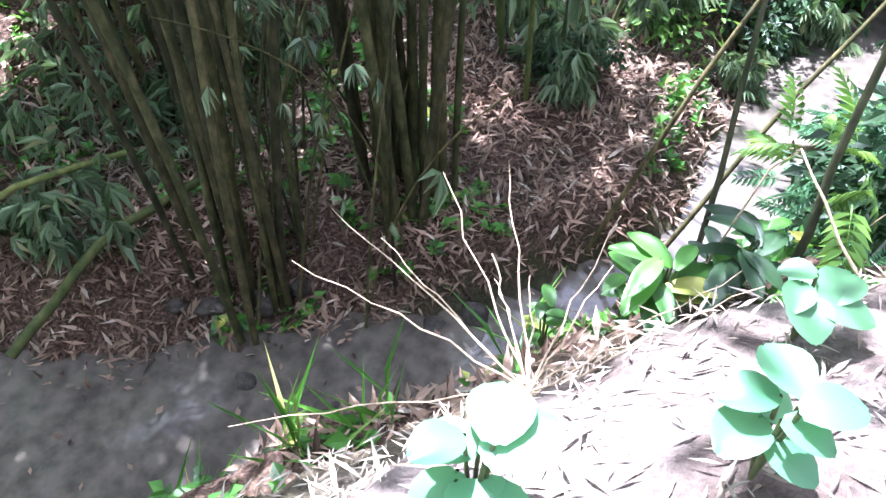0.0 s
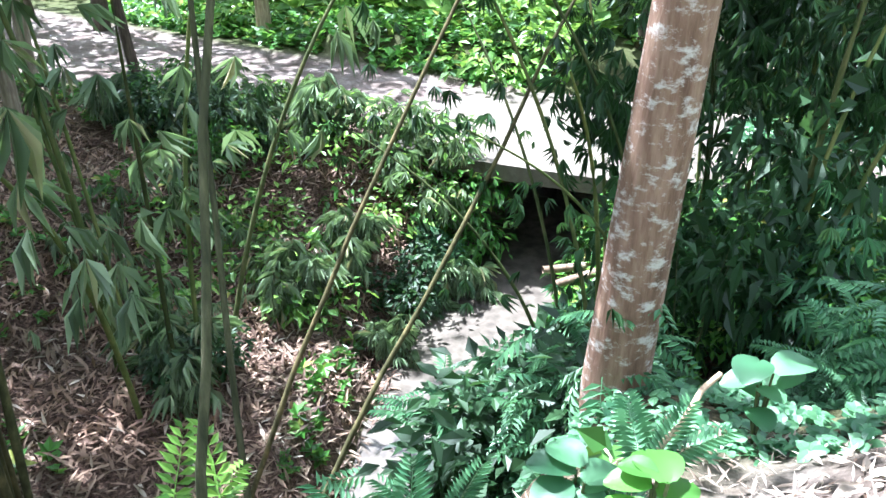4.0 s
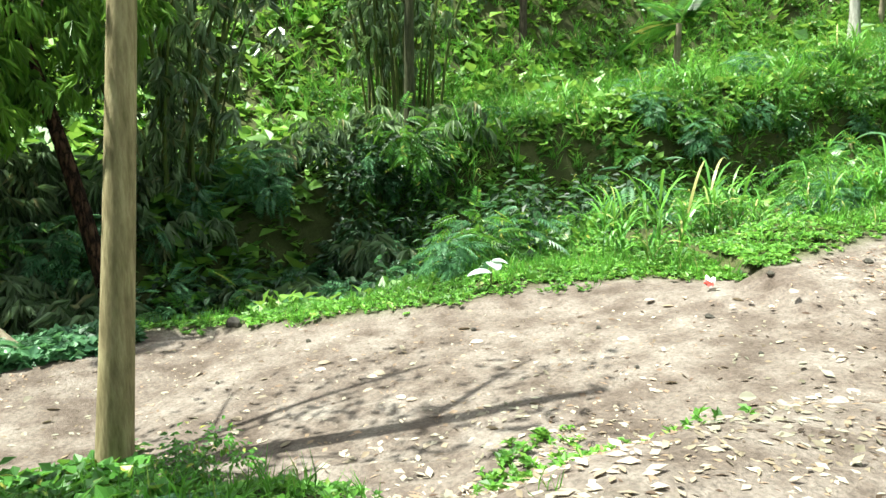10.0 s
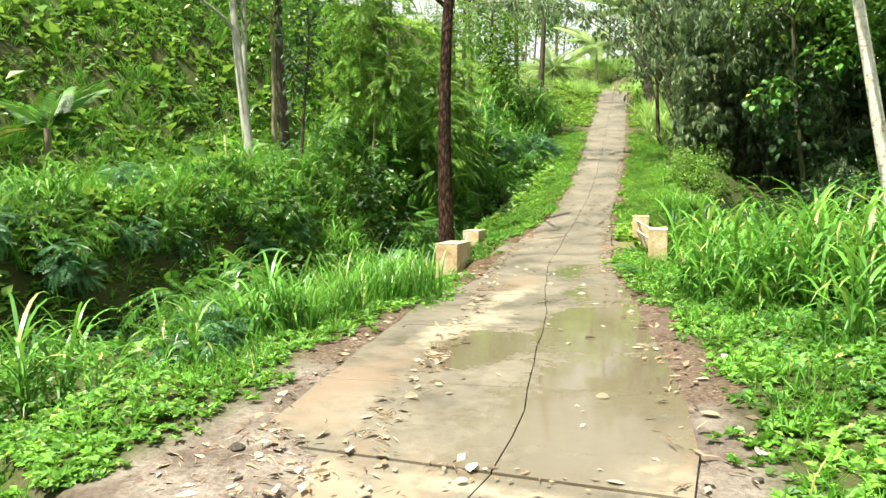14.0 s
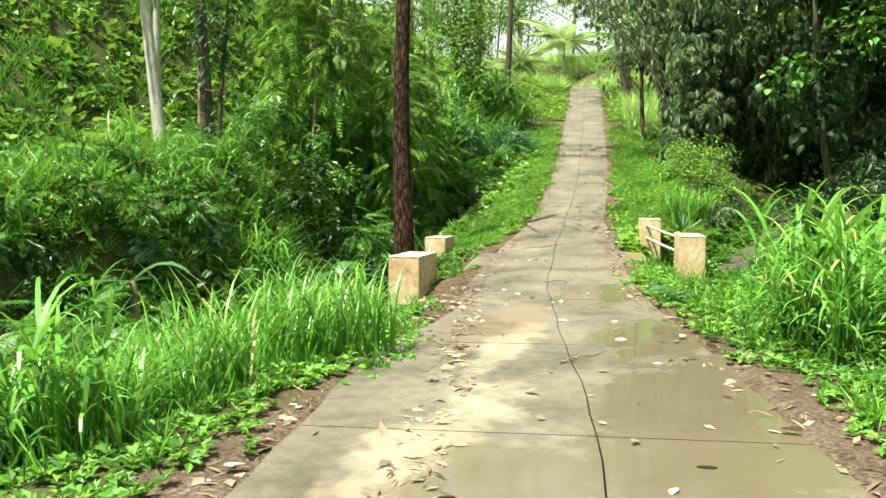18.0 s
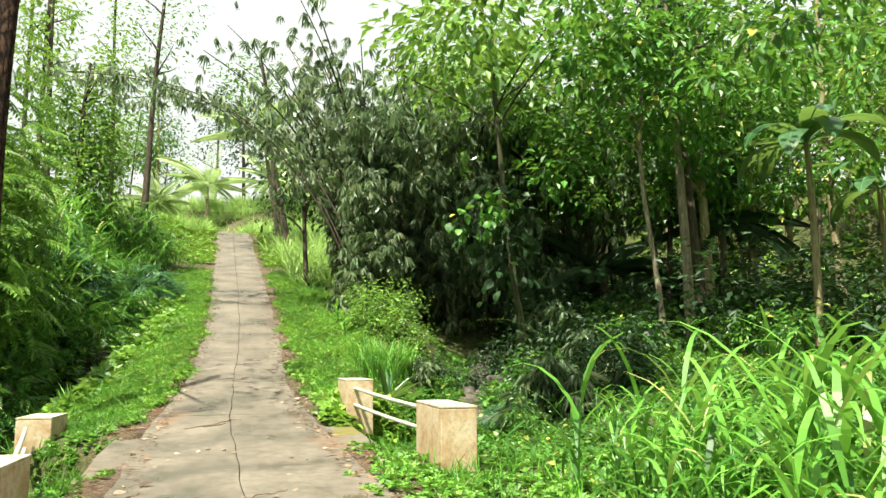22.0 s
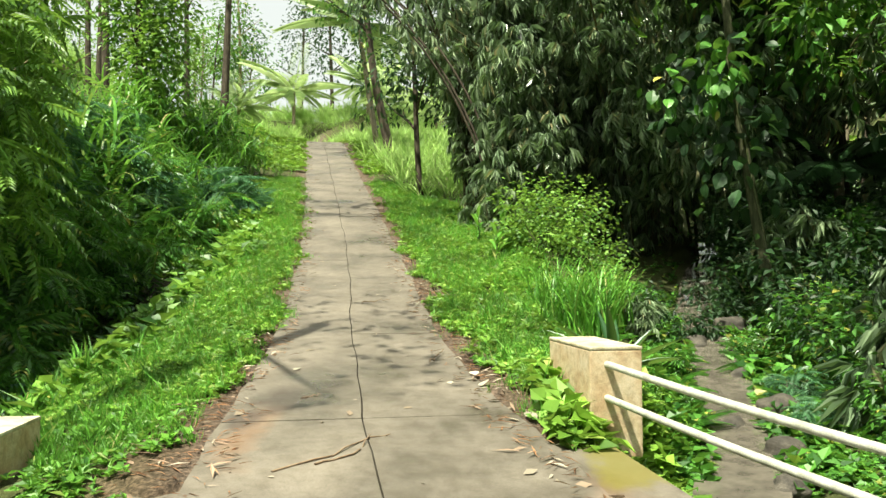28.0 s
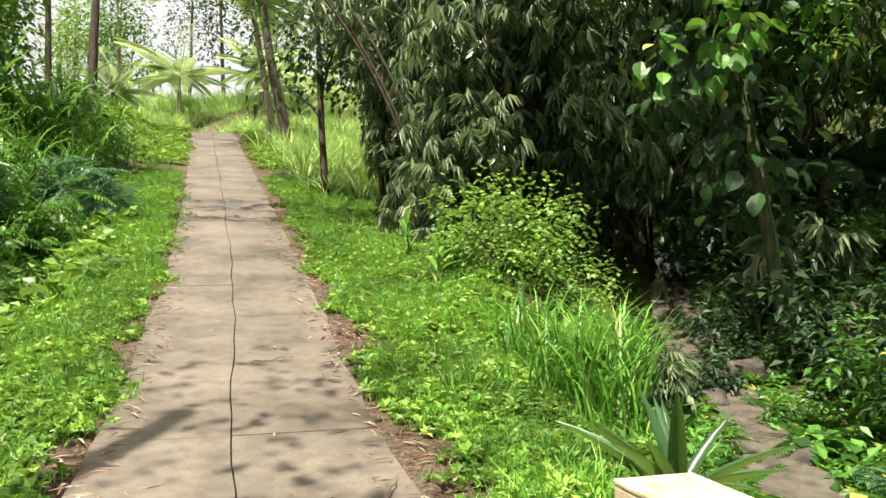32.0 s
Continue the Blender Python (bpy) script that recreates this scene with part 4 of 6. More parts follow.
tree("tree", "thin dark mossy trunk with a forked branch beyond the road", -11.0, -14.4, 10, .14, "bark_moss", (-.3, .3), crown_z=4.0, crown_w=1.8, leaves=70, size=(.1, .18), leafmat="leaf_dark_shaded", limbs=6, wob=.15)
tree("pine_tree", "dark reddish-brown rough trunk behind the bridge block", -4.2, 3.3, 13, .24, "bark_brown", (-.5, .8), crown_z=9.5, crown_w=3.4, leaves=26, nlobes=10, size=(.16, .3), limbs=3, buttress=1.35, sides=20, wob=.22)
tree("tree", "pale grey leaning trunk on the terraced slope", -12.9, 5.6, 11, .2, "bark_ash", (-1.6, .2), crown_z=6, crown_w=2.4, leaves=80, limbs=4)
tree("tree", "pale grey slender trunk on the terraced slope", -13.9, 6.6, 11, .14, "bark_ash", (-.6, .3), crown_z=6, crown_w=2.2, leaves=60, limbs=4)
tree("tree", "dark trunk behind the pale leaning ones", -13.2, 8.3, 11, .22, "bark_dark", (-.9, .3), crown_z=6, crown_w=2.6, leaves=80, limbs=4)
tree("tree", "thin dark-leaved young tree on the slope", -8.9, 2.6, 5.2, .06, "bark_dark", (.1, .1), crown_z=1.3, crown_w=.8, leaves=45, nlobes=8, leafmat="leaf_dark_shaded", limbs=5)
tree("tree", "thin yellowish trunk among the shrubs", -9.3, 8.0, 9, .09, "bark_green", (-.1, .2), crown_z=4.5, crown_w=1.6, leaves=60)
tree("tree", "slim dark greenish trunk at the stream bank", 6.05, 12.7, 11.5, .11, "bark_moss", (-1.5, .5), crown_z=7.5, crown_w=4.2, leaves=120, nlobes=13, size=(.3, .5), wob=.3, leafmat="leaf_light")
tree("tree", "dark trunk in the shady grove", 10.9, 12.4, 12, .22, "bark_dark", (-.7, .5), crown_z=7, crown_w=3.0, leaves=110, leafmat="leaf_dark_shaded")
tree("tree", "pale grey trunk in the shady grove", 10.4, 12.1, 12, .15, "bark_grey", (-.2, .4), crown_z=7, crown_w=2.6, leaves=90, leafmat="leaf_dark_shaded")
tree("tree", "thin crooked trunk in the shady grove", 8.95, 10.4, 9, .08, "bark_grey", (-.1, .6), crown_z=5, crown_w=2.0, leaves=80, wob=.35)
tree("tree", "white-barked trunk with brown scars, leaning over the grass", 7.1, -3.6, 10, .13, "bark_white", (-2.0, .3), crown_z=6, crown_w=2.2, leaves=60, wob=.08, buttress=1.1)
tree("tree", "stout brown trunk behind the banana plant", 8.15, -2.9, 10, .14, "bark_dark", (.1, .2), crown_z=6.5, crown_w=2.6, leaves=90, leafmat="leaf_dark_shaded")
tree("tree", "dark leaning trunk on the crest of the road", -2.3, 33.3, 11, .22, "bark_dark", (-2.2, .6), crown_z=5.5, crown_w=2.6, leaves=90, limbs=5, wob=.3)
tree("tree", "small dark tree beside the bamboo", -.85, 24.2, 7, .11, "bark_dark", (-.5, .2), crown_z=2.6, crown_w=2.4, leaves=110, leafmat="leaf_dark_shaded", limbs=7)
tree("tree", "vine-covered conical tree on the slope", -9.5, 22.5, 7.0, .14, "bark_dark", (0, 0), crown_z=-.6, crown_w=1.5, leaves=260, nlobes=22, size=(.16, .3), leafmat="leaf_light", limbs=6)
tree("tree", "straight dark trunk beyond the slope", -10.9, 36.8, 13, .2, "bark_dark", (.6, 0), crown_z=8, crown_w=2.4, leaves=60, limbs=4)
for x, y, h in ((-12.5, 27, 12), (-15, 32, 14), (-16.5, 24, 13), (-14, 41, 14), (-18, 38, 15)):
    tree("tree", "tall slender far tree with a thin crown", x, y, h, .16, "bark_dark", (rng.normal(0, .5), 0), crown_z=h * .5, crown_w=2.0, leaves=45, size=(.2, .4), leafmat="leaf_light", limbs=4, group="far slender trees")

for x, y, h in ((-6.6, 8.2, 6.0), (-7.4, 11.0, 6.6), (-8.2, 6.0, 6.2)):
    tree("tree", "young feathery light green tree above the ditch", x, y, h, .05, "bark_green", (rng.normal(0, .3), 0), crown_z=1.5, crown_w=1.5, leaves=42, nlobes=12, size=(.4, .75), tpl=frond(8), leafmat="leaf_light", limbs=6, group="feathery young trees")

# a wood of plain trees behind: built as a few kinds and then repeated
kinds = []
for k in range(5):
    kinds.append(tree("tree", "slender woodland tree with a leafy crown", -24 - k, 12 + 3 * k, 9 + k, .11 + .02 * k, ("bark_dark", "bark_grey", "bark_dark", "bark_green", "bark_dark")[k], (rng.normal(0, .4), rng.normal(0, .4)),
                      crown_z=3.2 + .5 * k, crown_w=2.8, leaves=70, nlobes=12, size=(.27, .48), tpl=CHIP, leafmat=("leaf", "leaf_light", "leaf_light", "leaf", "leaf_dark_shaded")[k], group="woodland trees", sides=8))
KZ = [gz(-24 - k, 12 + 3 * k) for k in range(5)]


def plant_tree(x, y, k):
    copy_thing(kinds[k], pose(x, y, gz(x, y) - KZ[k], 0, 0, rng.uniform(0, 360)))


woods = sample(110, -36, -13, -24, 24, lambda x, y: np.where(x < -24, .26, .05))
woods = np.concatenate([woods, sample(200, 13, 34, -18, 40, lambda x, y: np.where(x < 18, .16, .36)), sample(70, 5, 20, 19, 44, lambda x, y: np.full(x.shape, .4)), sample(12, 9.5, 15, 14, 22, lambda x, y: np.full(x.shape, .5)),
                        sample(120, -40, -8, -62, -26, lambda x, y: np.full(x.shape, .45)), sample(60, 14, 40, -60, -22, lambda x, y: np.full(x.shape, .4)),
                        # the last batch, past the gully, is added to shade the stream
                        sample(50, -45, 35, 62, 90, lambda x, y: np.full(x.shape, .7)), sample(60, -6, 10, -47, -36.5, lambda x, y: np.full(x.shape, .8))])
kept = []
for x, y in woods:
    if all((x - a) ** 2 + (y - c) ** 2 > 3.2 for a, c in kept):
        kept.append((x, y))
        plant_tree(x, y, int(rng.integers(0, 5)) if x < 4 else int(rng.integers(0, 4)))

# ---------------------------------------------------------------- bamboo
bamboo("dense dark bamboo clump on the far stream bank", 7.75, -33.75, 18, 13, .6, .044, 2.8, leaves=18, leaf_from=.74, leaf_size=(.24, .42), lean=2.2, mess=1.3)
bamboo("thick brown bamboo clump among dry leaves", 6.1, -32.75, 24, 14, .5, .05, 2.4, leaves=26, leaf_from=.74, leaf_size=(.24, .42), lean=1.6, mess=1.2)
bamboo("loose leaning bamboo beside the gully", 5.6, -36.4, 22, 11, 1.3, .04, 3.6, leaves=60, leaf_from=.6, leaf_size=(.24, .42), lean=2.6, mess=1.4)
bamboo("thin crossing bamboo shoots round the thick clumps", 6.9, -33.5, 24, 6, 1.2, .016, 2.2, leaves=2, leaf_from=.4, leaf_size=(.14, .26), lean=2.4, mess=2.4)
bamboo("slender green bamboo leaning by the culvert", 3.4, -32.4, 7, 7, .8, .035, 3.0, "culm_green", leaves=14, leaf_from=.3, lean=1.8)
# leaves of the two thin thickets are darkened to look backlit and shaded
bamboo("thin bamboo thicket beside the path", 4.2, -26.8, 16, 5.5, 1.4, .022, 1.6, "culm_green", leaves=34, leaf_from=.12, leaf_size=(.1, .18), lean=1.0, fans_mat="leaf_dark_shaded")
bamboo("thin bamboo thicket above the stream", 2.0, -25.9, 14, 5.5, 1.2, .022, 1.4, "culm_green", leaves=34, leaf_from=.15, leaf_size=(.1, .2), lean=.8, fans_mat="leaf_dark_shaded")
bamboo("feathery bamboo clump on the far slope", -15.5, -12.3, 30, 11, 1.3, .05, 3.4, "culm_green", leaves=28, leaf_from=.25, lean=1.4)
bamboo("bamboo clump over the dark hollow", -11.5, -20, 18, 9, 1.4, .045, 3.2, "culm_green", leaves=34, leaf_from=.15, lean=1.6)
bamboo("large drooping bamboo clump beside the road", 2.0, 21.3, 46, 11, 1.5, .055, 5.0, leaves=62, leaf_from=.12, leaf_size=(.3, .55), lean=2.0)
bamboo("dense bamboo clump above the stream", 5.0, 19.6, 34, 9.5, 1.5, .05, 4.4, leaves=62, leaf_from=.08, leaf_size=(.3, .55), lean=2.0)
bamboo("shady bamboo clump behind the stream", 8.0, 19.4, 26, 9, 1.6, .05, 4.0, leaves=40, leaf_from=.08, leaf_size=(.4, .65), lean=1.8)
arch = thing("arching_bamboo", "long dark bamboo stems arching over the road", "bamboo")
for x, y, az, h, out in ((1.3, 17.6, 3.12, 10.8, 11.0), (1.5, 17.9, 3.0, 10.2, 9.0), (1.2, 17.4, 3.3, 10.0, 10.0)):
    s = np.linspace(0, 1, 26)
    line = np.stack([x + math.cos(az) * out * s ** 1.5, y + math.sin(az) * out * s ** 1.5, gz(x, y) - .2 + h * (1.75 * s - .98 * s * s)], -1)
    put("culm", mesh_of("culm", *tube(line, .034 * (1 - .6 * s), 7), M["bark_dark"]), arch)
    t = rng.uniform(.3, 1, 110)
    p = np.stack([np.interp(t, s, line[:, i]) for i in range(3)], -1) + rng.normal(0, .22, (110, 3))
    v, f = stamp(*FAN_SMALL, p, rng.uniform(0, 6.28, 110), rng.normal(-.6, .3, 110), rng.normal(0, .4, 110), rng.uniform(.25, .45, 110))
    put("foliage", mesh_of("foliage", v, f, M["leaf_bamboo"], False), arch)

# canopy out of view, added to darken the gully below
c, r = [], []
for _ in range(34):
    c.append((rng.uniform(-3.2, 7.0), rng.uniform(-41, -34.8), rng.uniform(7.5, 11)))
    r.append((1.1, 1.1, .7))
leaf_mass("bamboo_leaves", FAN, c, r, 46, (.45, .8), M["leaf_bamboo"], -.5, None, "unseen bamboo leaves added high over the gully for shade", "bamboo leaves", .1)
# unseen leaf masses added to shade the thicket and the bend's weeds
c, r = [], []
for _ in range(26):
    c.append((rng.uniform(.8, 4.6), rng.uniform(-30.4, -26.4), rng.uniform(4.6, 7.5)))
    r.append((.9, .9, .6))
for _ in range(15):
    c.append((rng.uniform(-1.2, 2.2), rng.uniform(-27.4, -24.6), rng.uniform(5.2, 7.6)))
    r.append((.9, .9, .6))
leaf_mass("bamboo_leaves", FAN, c, r, 40, (.3, .5), M["leaf_dark_shaded"], -.5, None, "unseen dark bamboo leaves added to shade the thicket", "bamboo leaves", .1)
# foliage above the view, added so that the stream hollow lies in shade
c, r = [], []
for _ in range(16):
    c.append((rng.uniform(2.6, 5.4), rng.uniform(1, 6.5), rng.uniform(8.2, 10.6)))
    r.append((1.1, 1.1, .7))
leaf_mass("tree_leaves", CHIP, c, r, 90, (.2, .36), M["leaf"], -.4, None, "unseen leafy branches added to shade the stream mouth", "leaves", .1)
# canopy added over the hollow to block sun and sky
c, r = [], []
for _ in range(60):
    c.append((rng.uniform(-15, -8.5), rng.uniform(-30, -20), rng.uniform(4.0, 8)))
    r.append((1.2, 1.2, .8))
leaf_mass("bamboo_leaves", FAN, c, r, 46, (.4, .75), M["leaf_bamboo"], -.5, None, "bamboo leaves added over the hollow to darken it", "bamboo leaves", .1)

# hanging leaves of the big bamboo, low over the bank
c, r = [], []
for _ in range(46):
    c.append((rng.uniform(.9, 8.5), rng.uniform(16.0, 19.5), rng.uniform(3.6, 9.5)))
    r.append((.9, .7, .9))
for _ in range(16):
    c.append((rng.uniform(.7, 2.8), rng.uniform(16.6, 18.6), rng.uniform(3.0, 6.5)))
    r.append((.7, .7, .9))
leaf_mass("bamboo_leaves", FAN, c, r, 100, (.28, .5), M["leaf_bamboo"], -.45, None, "pale and dark bamboo leaves hanging in sprays", "bamboo leaves", .2)


# ---------------------------------------------------------------- undergrowth
def band(y0, y1, side, d0, d1):
    """1 in a band along the road: side -1 left, 1 right, by distance beyond its edge."""
    def keep(x, y):
        dr, _, half, sd = near_line(x, y, ROAD, HALF)
        return free(x, y) * ((y > y0) & (y < y1) & (sd * side > 0) & (dr - half > d0) & (dr - half < d1))
    return keep


def cover(n, x0, x1, y0, y1, keep, tpl, size, material, label, name="ground_cover", category="ground cover", lift=0.0, tilt=(0, .3)):
    p = sample(n, x0, x1, y0, y1, keep)
    stuff(name, tpl, on_ground(p, lift), size, M[material], label, category, tilt)


def past_edge(x, y):
    dr, _, half, _ = near_line(x, y, ROAD, HALF)
    return dr - half


cover(44000, -6, 8, -17, 9, lambda x, y: free(x, y) * np.clip(1.25 - past_edge(x, y) / 4, 0, 1), SPRIG, (.06, .12), "cover", "low bright green creeping plants along the road edge")
cover(62000, -6.5, 4, 5, 26, lambda x, y: free(x, y) * (past_edge(x, y) < np.where(x < -1, 3.4, 2.4)) * np.clip(1.2 - (y - 5) / 30, .3, 1), SPRIG, (.06, .12), "cover_light", "low yellow-green plants on the verges of the climbing road")
cover(9000, -12, 3, 28, 48, lambda x, y: free(x, y) * (past_edge(x, y) < 3.2), SPRIG, (.14, .26), "cover_light", "low plants beside the crest of the road")
cover(30000, -6, 6.5, -24.5, -14, lambda x, y: free(x, y, .1, 1.0), SPRIG, (.05, .1), "cover", "low green weeds round the bend of the dirt road")
cover(10000, -14, 16, -16, 20, lambda x, y: free(x, y, 1.6), SPRIG_W, (.08, .18), "leaf", "broad-leaved weeds under the trees")
cover(30000, 3.5, 15, -12, 16, lambda x, y: free(x, y, 1.0, water=.6), SPRIG_W, (.06, .13), "leaf", "soft green plants on the grove floor")
cover(14000, -18, -4, -22, 20, lambda x, y: free(x, y, 1.0), SPRIG_W, (.16, .34), "leaf_light", "mixed leafy weeds on the slope")
cover(4200, 2.0, 7.5, -28.0, -22.5, lambda x, y: free(x, y, .4, 1.0), SPRIG_NEAR, (.05, .1), "leaf_teal", "bluish broad-leaved weeds beside the path")
cover(6000, -1.4, 3.2, -28.8, -24.2, lambda x, y: free(x, y, .12, 1.0, .8), SPRIG, (.08, .17), "leaf", "leafy weeds beside the culvert")
cover(2600, -4, 9, -40, -28, lambda x, y: free(x, y, .4, 1.2) * (wave(x, y, 1.1, 2.0) > -.1), SPRIG, (.08, .22), "leaf", "scattered green seedlings among dry leaves")
cover(11000, -45, 45, -60, 90, lambda x, y: free(x, y, 12.0, 12.0), SPRIG_W, (.4, .9), "leaf_light", "leafy weeds covering the far slopes", name="far_weeds")
cover(9000, 4.5, 24, -34, 6, lambda x, y: free(x, y, 1.5, 2.3) * (x > 7.0 + .5 * (y < -20)), SPRIG_W, (.09, .2), "leaf", "mixed weeds on the rough ground behind the path", name="far_weeds")
cover(4200, -13, -4.5, -41, -28.5, lambda x, y: free(x, y, .35, 9.0), SPRIG_W, (.14, .32), "leaf", "leafy weeds on the bank beyond the culvert road")
cover(6000, -38, -9, -46, -18, lambda x, y: free(x, y, 3.0, 9.0), SPRIG_W, (.4, .9), "leaf_light", "leafy weeds on the slope beyond the dirt road", name="far_weeds")
cover(9000, -36, -9, -18, 30, lambda x, y: free(x, y, 3.0, 9.0), SPRIG_W, (.2, .45), "leaf_light", "leafy weeds between the trees of the terraced slope", name="far_weeds")

# grass blades standing in the verges
def tuft(n, spread):
    tv, tf = flat_leaf(.045, 1.0, .25)
    return stamp(tv, tf, np.column_stack([rng.normal(0, .1, (n, 2)), np.zeros(n)]), rng.uniform(0, 6.28, n), rng.normal(1.2, spread, n), np.zeros(n), rng.uniform(.6, 1.1, n))


# more fine grass on the sunny verges
TUFTS = [tuft(10, .25), tuft(8, .35)]
cover(9000, -8, 8, -17, 42, lambda x, y: free(x, y, .25) * ((near_line(x, y, ROAD, HALF)[0] - near_line(x, y, ROAD, HALF)[2]) < 2.4) * np.clip(1.1 - (y + 17) / 70, .3, 1), TUFTS[0], (.2, .42), "grass", "thin grass tufts along the verges", "grass", "grass", -.01, (0, .1))
cover(24000, -6, 2.5, 3.5, 26, lambda x, y: free(x, y, .1) * (past_edge(x, y) < np.where(x < -1, 3.4, 2.2)), TUFTS[1], (.1, .24), "grass", "fine short grass on the verges of the climbing road", "grass", "grass", -.01, (0, .15))
cover(2500, -7, 7, -24.5, -15, lambda x, y: free(x, y, .1, .9), TUFTS[1], (.18, .36), "grass", "thin grass tufts at the dirt road", "grass", "grass", -.01, (0, .1))

# tall clumps of fodder grass, each its own plant
NAP = []
STALKS = [mesh_of("stalk", *fodder_stalk(h, n, w), M["grass"], False) for h, n, w in ((1.55, 9, .05), (1.35, 8, .046), (1.1, 7, .044), (1.45, 8, .054), (1.2, 7, .048))]
for k in range(2):
    ob = thing("grass_clump", "arching fodder grass with broad pale-ribbed leaves", "grass", pose(40 + k, -70, gz(40 + k, -70)), "fodder grass clumps")
    for q in range(6 - k):
        a = rng.uniform(0, 6.28)
        put("stalk", STALKS[(q + 2 * k) % 5], ob, m=pose(.25 * math.cos(a), .25 * math.sin(a), 0, rng.normal(0, 7), rng.normal(0, 7), rng.uniform(0, 360)))
    NAP.append(ob)
ob = thing("grass_clump", "upright clump of narrow bright green grass", "grass", pose(43, -70, gz(43, -70)), "narrow grass clumps")
for q in range(3):
    put("tuft", mesh_of("tuft", *grass_clump(26, .95, .021, .16, .75), M["grass"], False), ob, m=pose(.16 * math.cos(q * 2.1), .16 * math.sin(q * 2.1), 0))
NAP.append(ob)


def clump(k, x, y, s=1.0):
    m = pose(x, y, gz(x, y) - .03, 0, 0, rng.uniform(0, 360))
    ob = copy_thing(NAP[k], m)
    ob.scale = (s, s, s * rng.uniform(.85, 1.15))
    return ob


for x, y in sample(84, 3.6, 8.2, -7.6, -1.0, lambda x, y: free(x, y, .8) * (y < -1.6 + .55 * (x - 3.6)) * .5):
    clump(int(rng.integers(0, 2)), x, y, rng.uniform(.8, 1.0) + .15 * (x > 5))
for x, y, s in ((3.9, -1.6, .6), (4.3, -2.0, .6), (5.6, -9.5, .9), (6.2, -8.2, 1.0), (4.9, 2.4, .55)):
    clump(0, x, y, s)
ob = thing("grass_clump", "single tall stalk of fodder grass beside the bridge", "grass", pose(3.35, -1.7, gz(3.35, -1.7)), "fodder grass clumps")
put("stalk", STALKS[0], ob, m=Matrix.Scale(1.15, 4))
for x, y in sample(80, -2.4, .6, -10.6, -4.2, lambda x, y: free(x, y, .8) * .85):
    clump(2, x, y, rng.uniform(.85, 1.2))
for x, y in sample(26, -4.6, -.6, -15.5, -9.5, lambda x, y: free(x, y, .7) * .5):
    clump(int(rng.integers(0, 2)), x, y, rng.uniform(.55, .9))
for x, y in sample(90, -9.5, -5.9, 7, 26, lambda x, y: free(x, y, 1.6) * .7):
    clump(int(rng.integers(0, 3)), x, y, rng.uniform(1.0, 1.7))
for x, y in ((1.5, 9.0), (1.75, 9.6), (1.5, 10.2), (2.0, 9.2), (2.1, 9.9), (1.8, 8.6), (2.3, 9.5)):
    clump(2, x, y, rng.uniform(1.1, 1.4))
for x, y in sample(80, -11, -4.6, -15, 6, lambda x, y: free(x, y, 1.8, water=.5) * .8):
    clump(int(rng.integers(0, 3)), x, y, rng.uniform(.5, 1.0))
FAR_TUFT = tuft(12, .35)
cover(2600, -13, -4.2, -16, 8, lambda x, y: free(x, y, 1.5, water=.5) * (wave(x, y, .9, 2.0) > -.25), FAR_TUFT, (.35, .75), "grass", "tall weedy grass in the gully", "grass", "grass", -.03, (0, .12))
cover(4200, -26, 10, 42, 66, lambda x, y: free(x, y, .5), FAR_TUFT, (.8, 1.5), "grass_hazed", "tall grass field beyond the crest, glare put into its colour", "grass", "grass", -.03, (0, .08))
cover(420, -4.2, 3, 24, 43, lambda x, y: free(x, y, 1.0), FAR_TUFT, (.9, 1.6), "grass_hazed", "tall grass beside the crest, glare put into its colour", "grass", "grass", -.03, (0, .08))
cover(900, 8, 22, -34, 6, lambda x, y: free(x, y, 2, 2.5), FAR_TUFT, (.5, .9), "grass", "rough grass behind the path", "grass", "grass", -.03, (0, .08))
cover(4200, -24, -7, -16, 26, lambda x, y: free(x, y, 2), FAR_TUFT, (.5, 1.1), "grass", "tall grass on the terraced slope", "grass", "grass", -.03, (0, .08))

# shrubs: five kinds, built once and repeated
def shrub(label, tpl, w, h, count, size, material, n=7, stems=5, droop=-.2):
    ob = thing("shrub", label, "shrub", pose(60, -70, 0), "wayside shrubs")
    base = 0.0
    for _ in range(stems):
        a, q = rng.uniform(0, 6.28), rng.uniform(.3, .8) * w
        e = np.linspace(0, 1, 5)
        lp = np.stack([math.cos(a) * q * e, math.sin(a) * q * e, h * .85 * e ** .8 - .1], -1)
        put("stem", mesh_of("stem", *tube(lp, .014 * (1.1 - e) * max(h, .6), 5), M["stem"]), ob)
    c, r = lobes(0, 0, base, w, h, n)
    leaf_mass("foliage", tpl, c, r, count, size, M[material], droop, ob, shell=.3)
    return ob


LEAF = chip(.5, .2)
SHRUBS = [shrub("feathery light green shrub with compound leaves", FROND, .75, 1.1, 19, (.24, .43), "leaf", 7),
          shrub("leafy green roadside shrub", LEAF, .7, .9, 70, (.08, .16), "leaf", 8),
          shrub("bushy bluish-green shrub with divided leaves", FROND, .7, .9, 15, (.26, .46), "leaf_teal", 7),
          # this kind carries the shade of its places in its leaf colour
          shrub("glossy shrub with shade put into its leaf colour", LEAF, .9, 1.3, 80, (.12, .22), "leaf_dark_shaded", 8),
          shrub("yellow-green bush with small leaves", ROUND, .8, 1.0, 130, (.05, .09), "leaf_light", 9),
          shrub("spiky undergrowth of bamboo-like leaves", FAN, .8, 1.2, 26, (.3, .5), "leaf_bamboo", 7)]


def bush(k, x, y, s=1.0, sz=None):
    ob = copy_thing(SHRUBS[k], pose(x, y, gz(x, y) - .05, 0, 0, rng.uniform(0, 360)))
    ob.scale = (s, s, sz or s)
    return ob


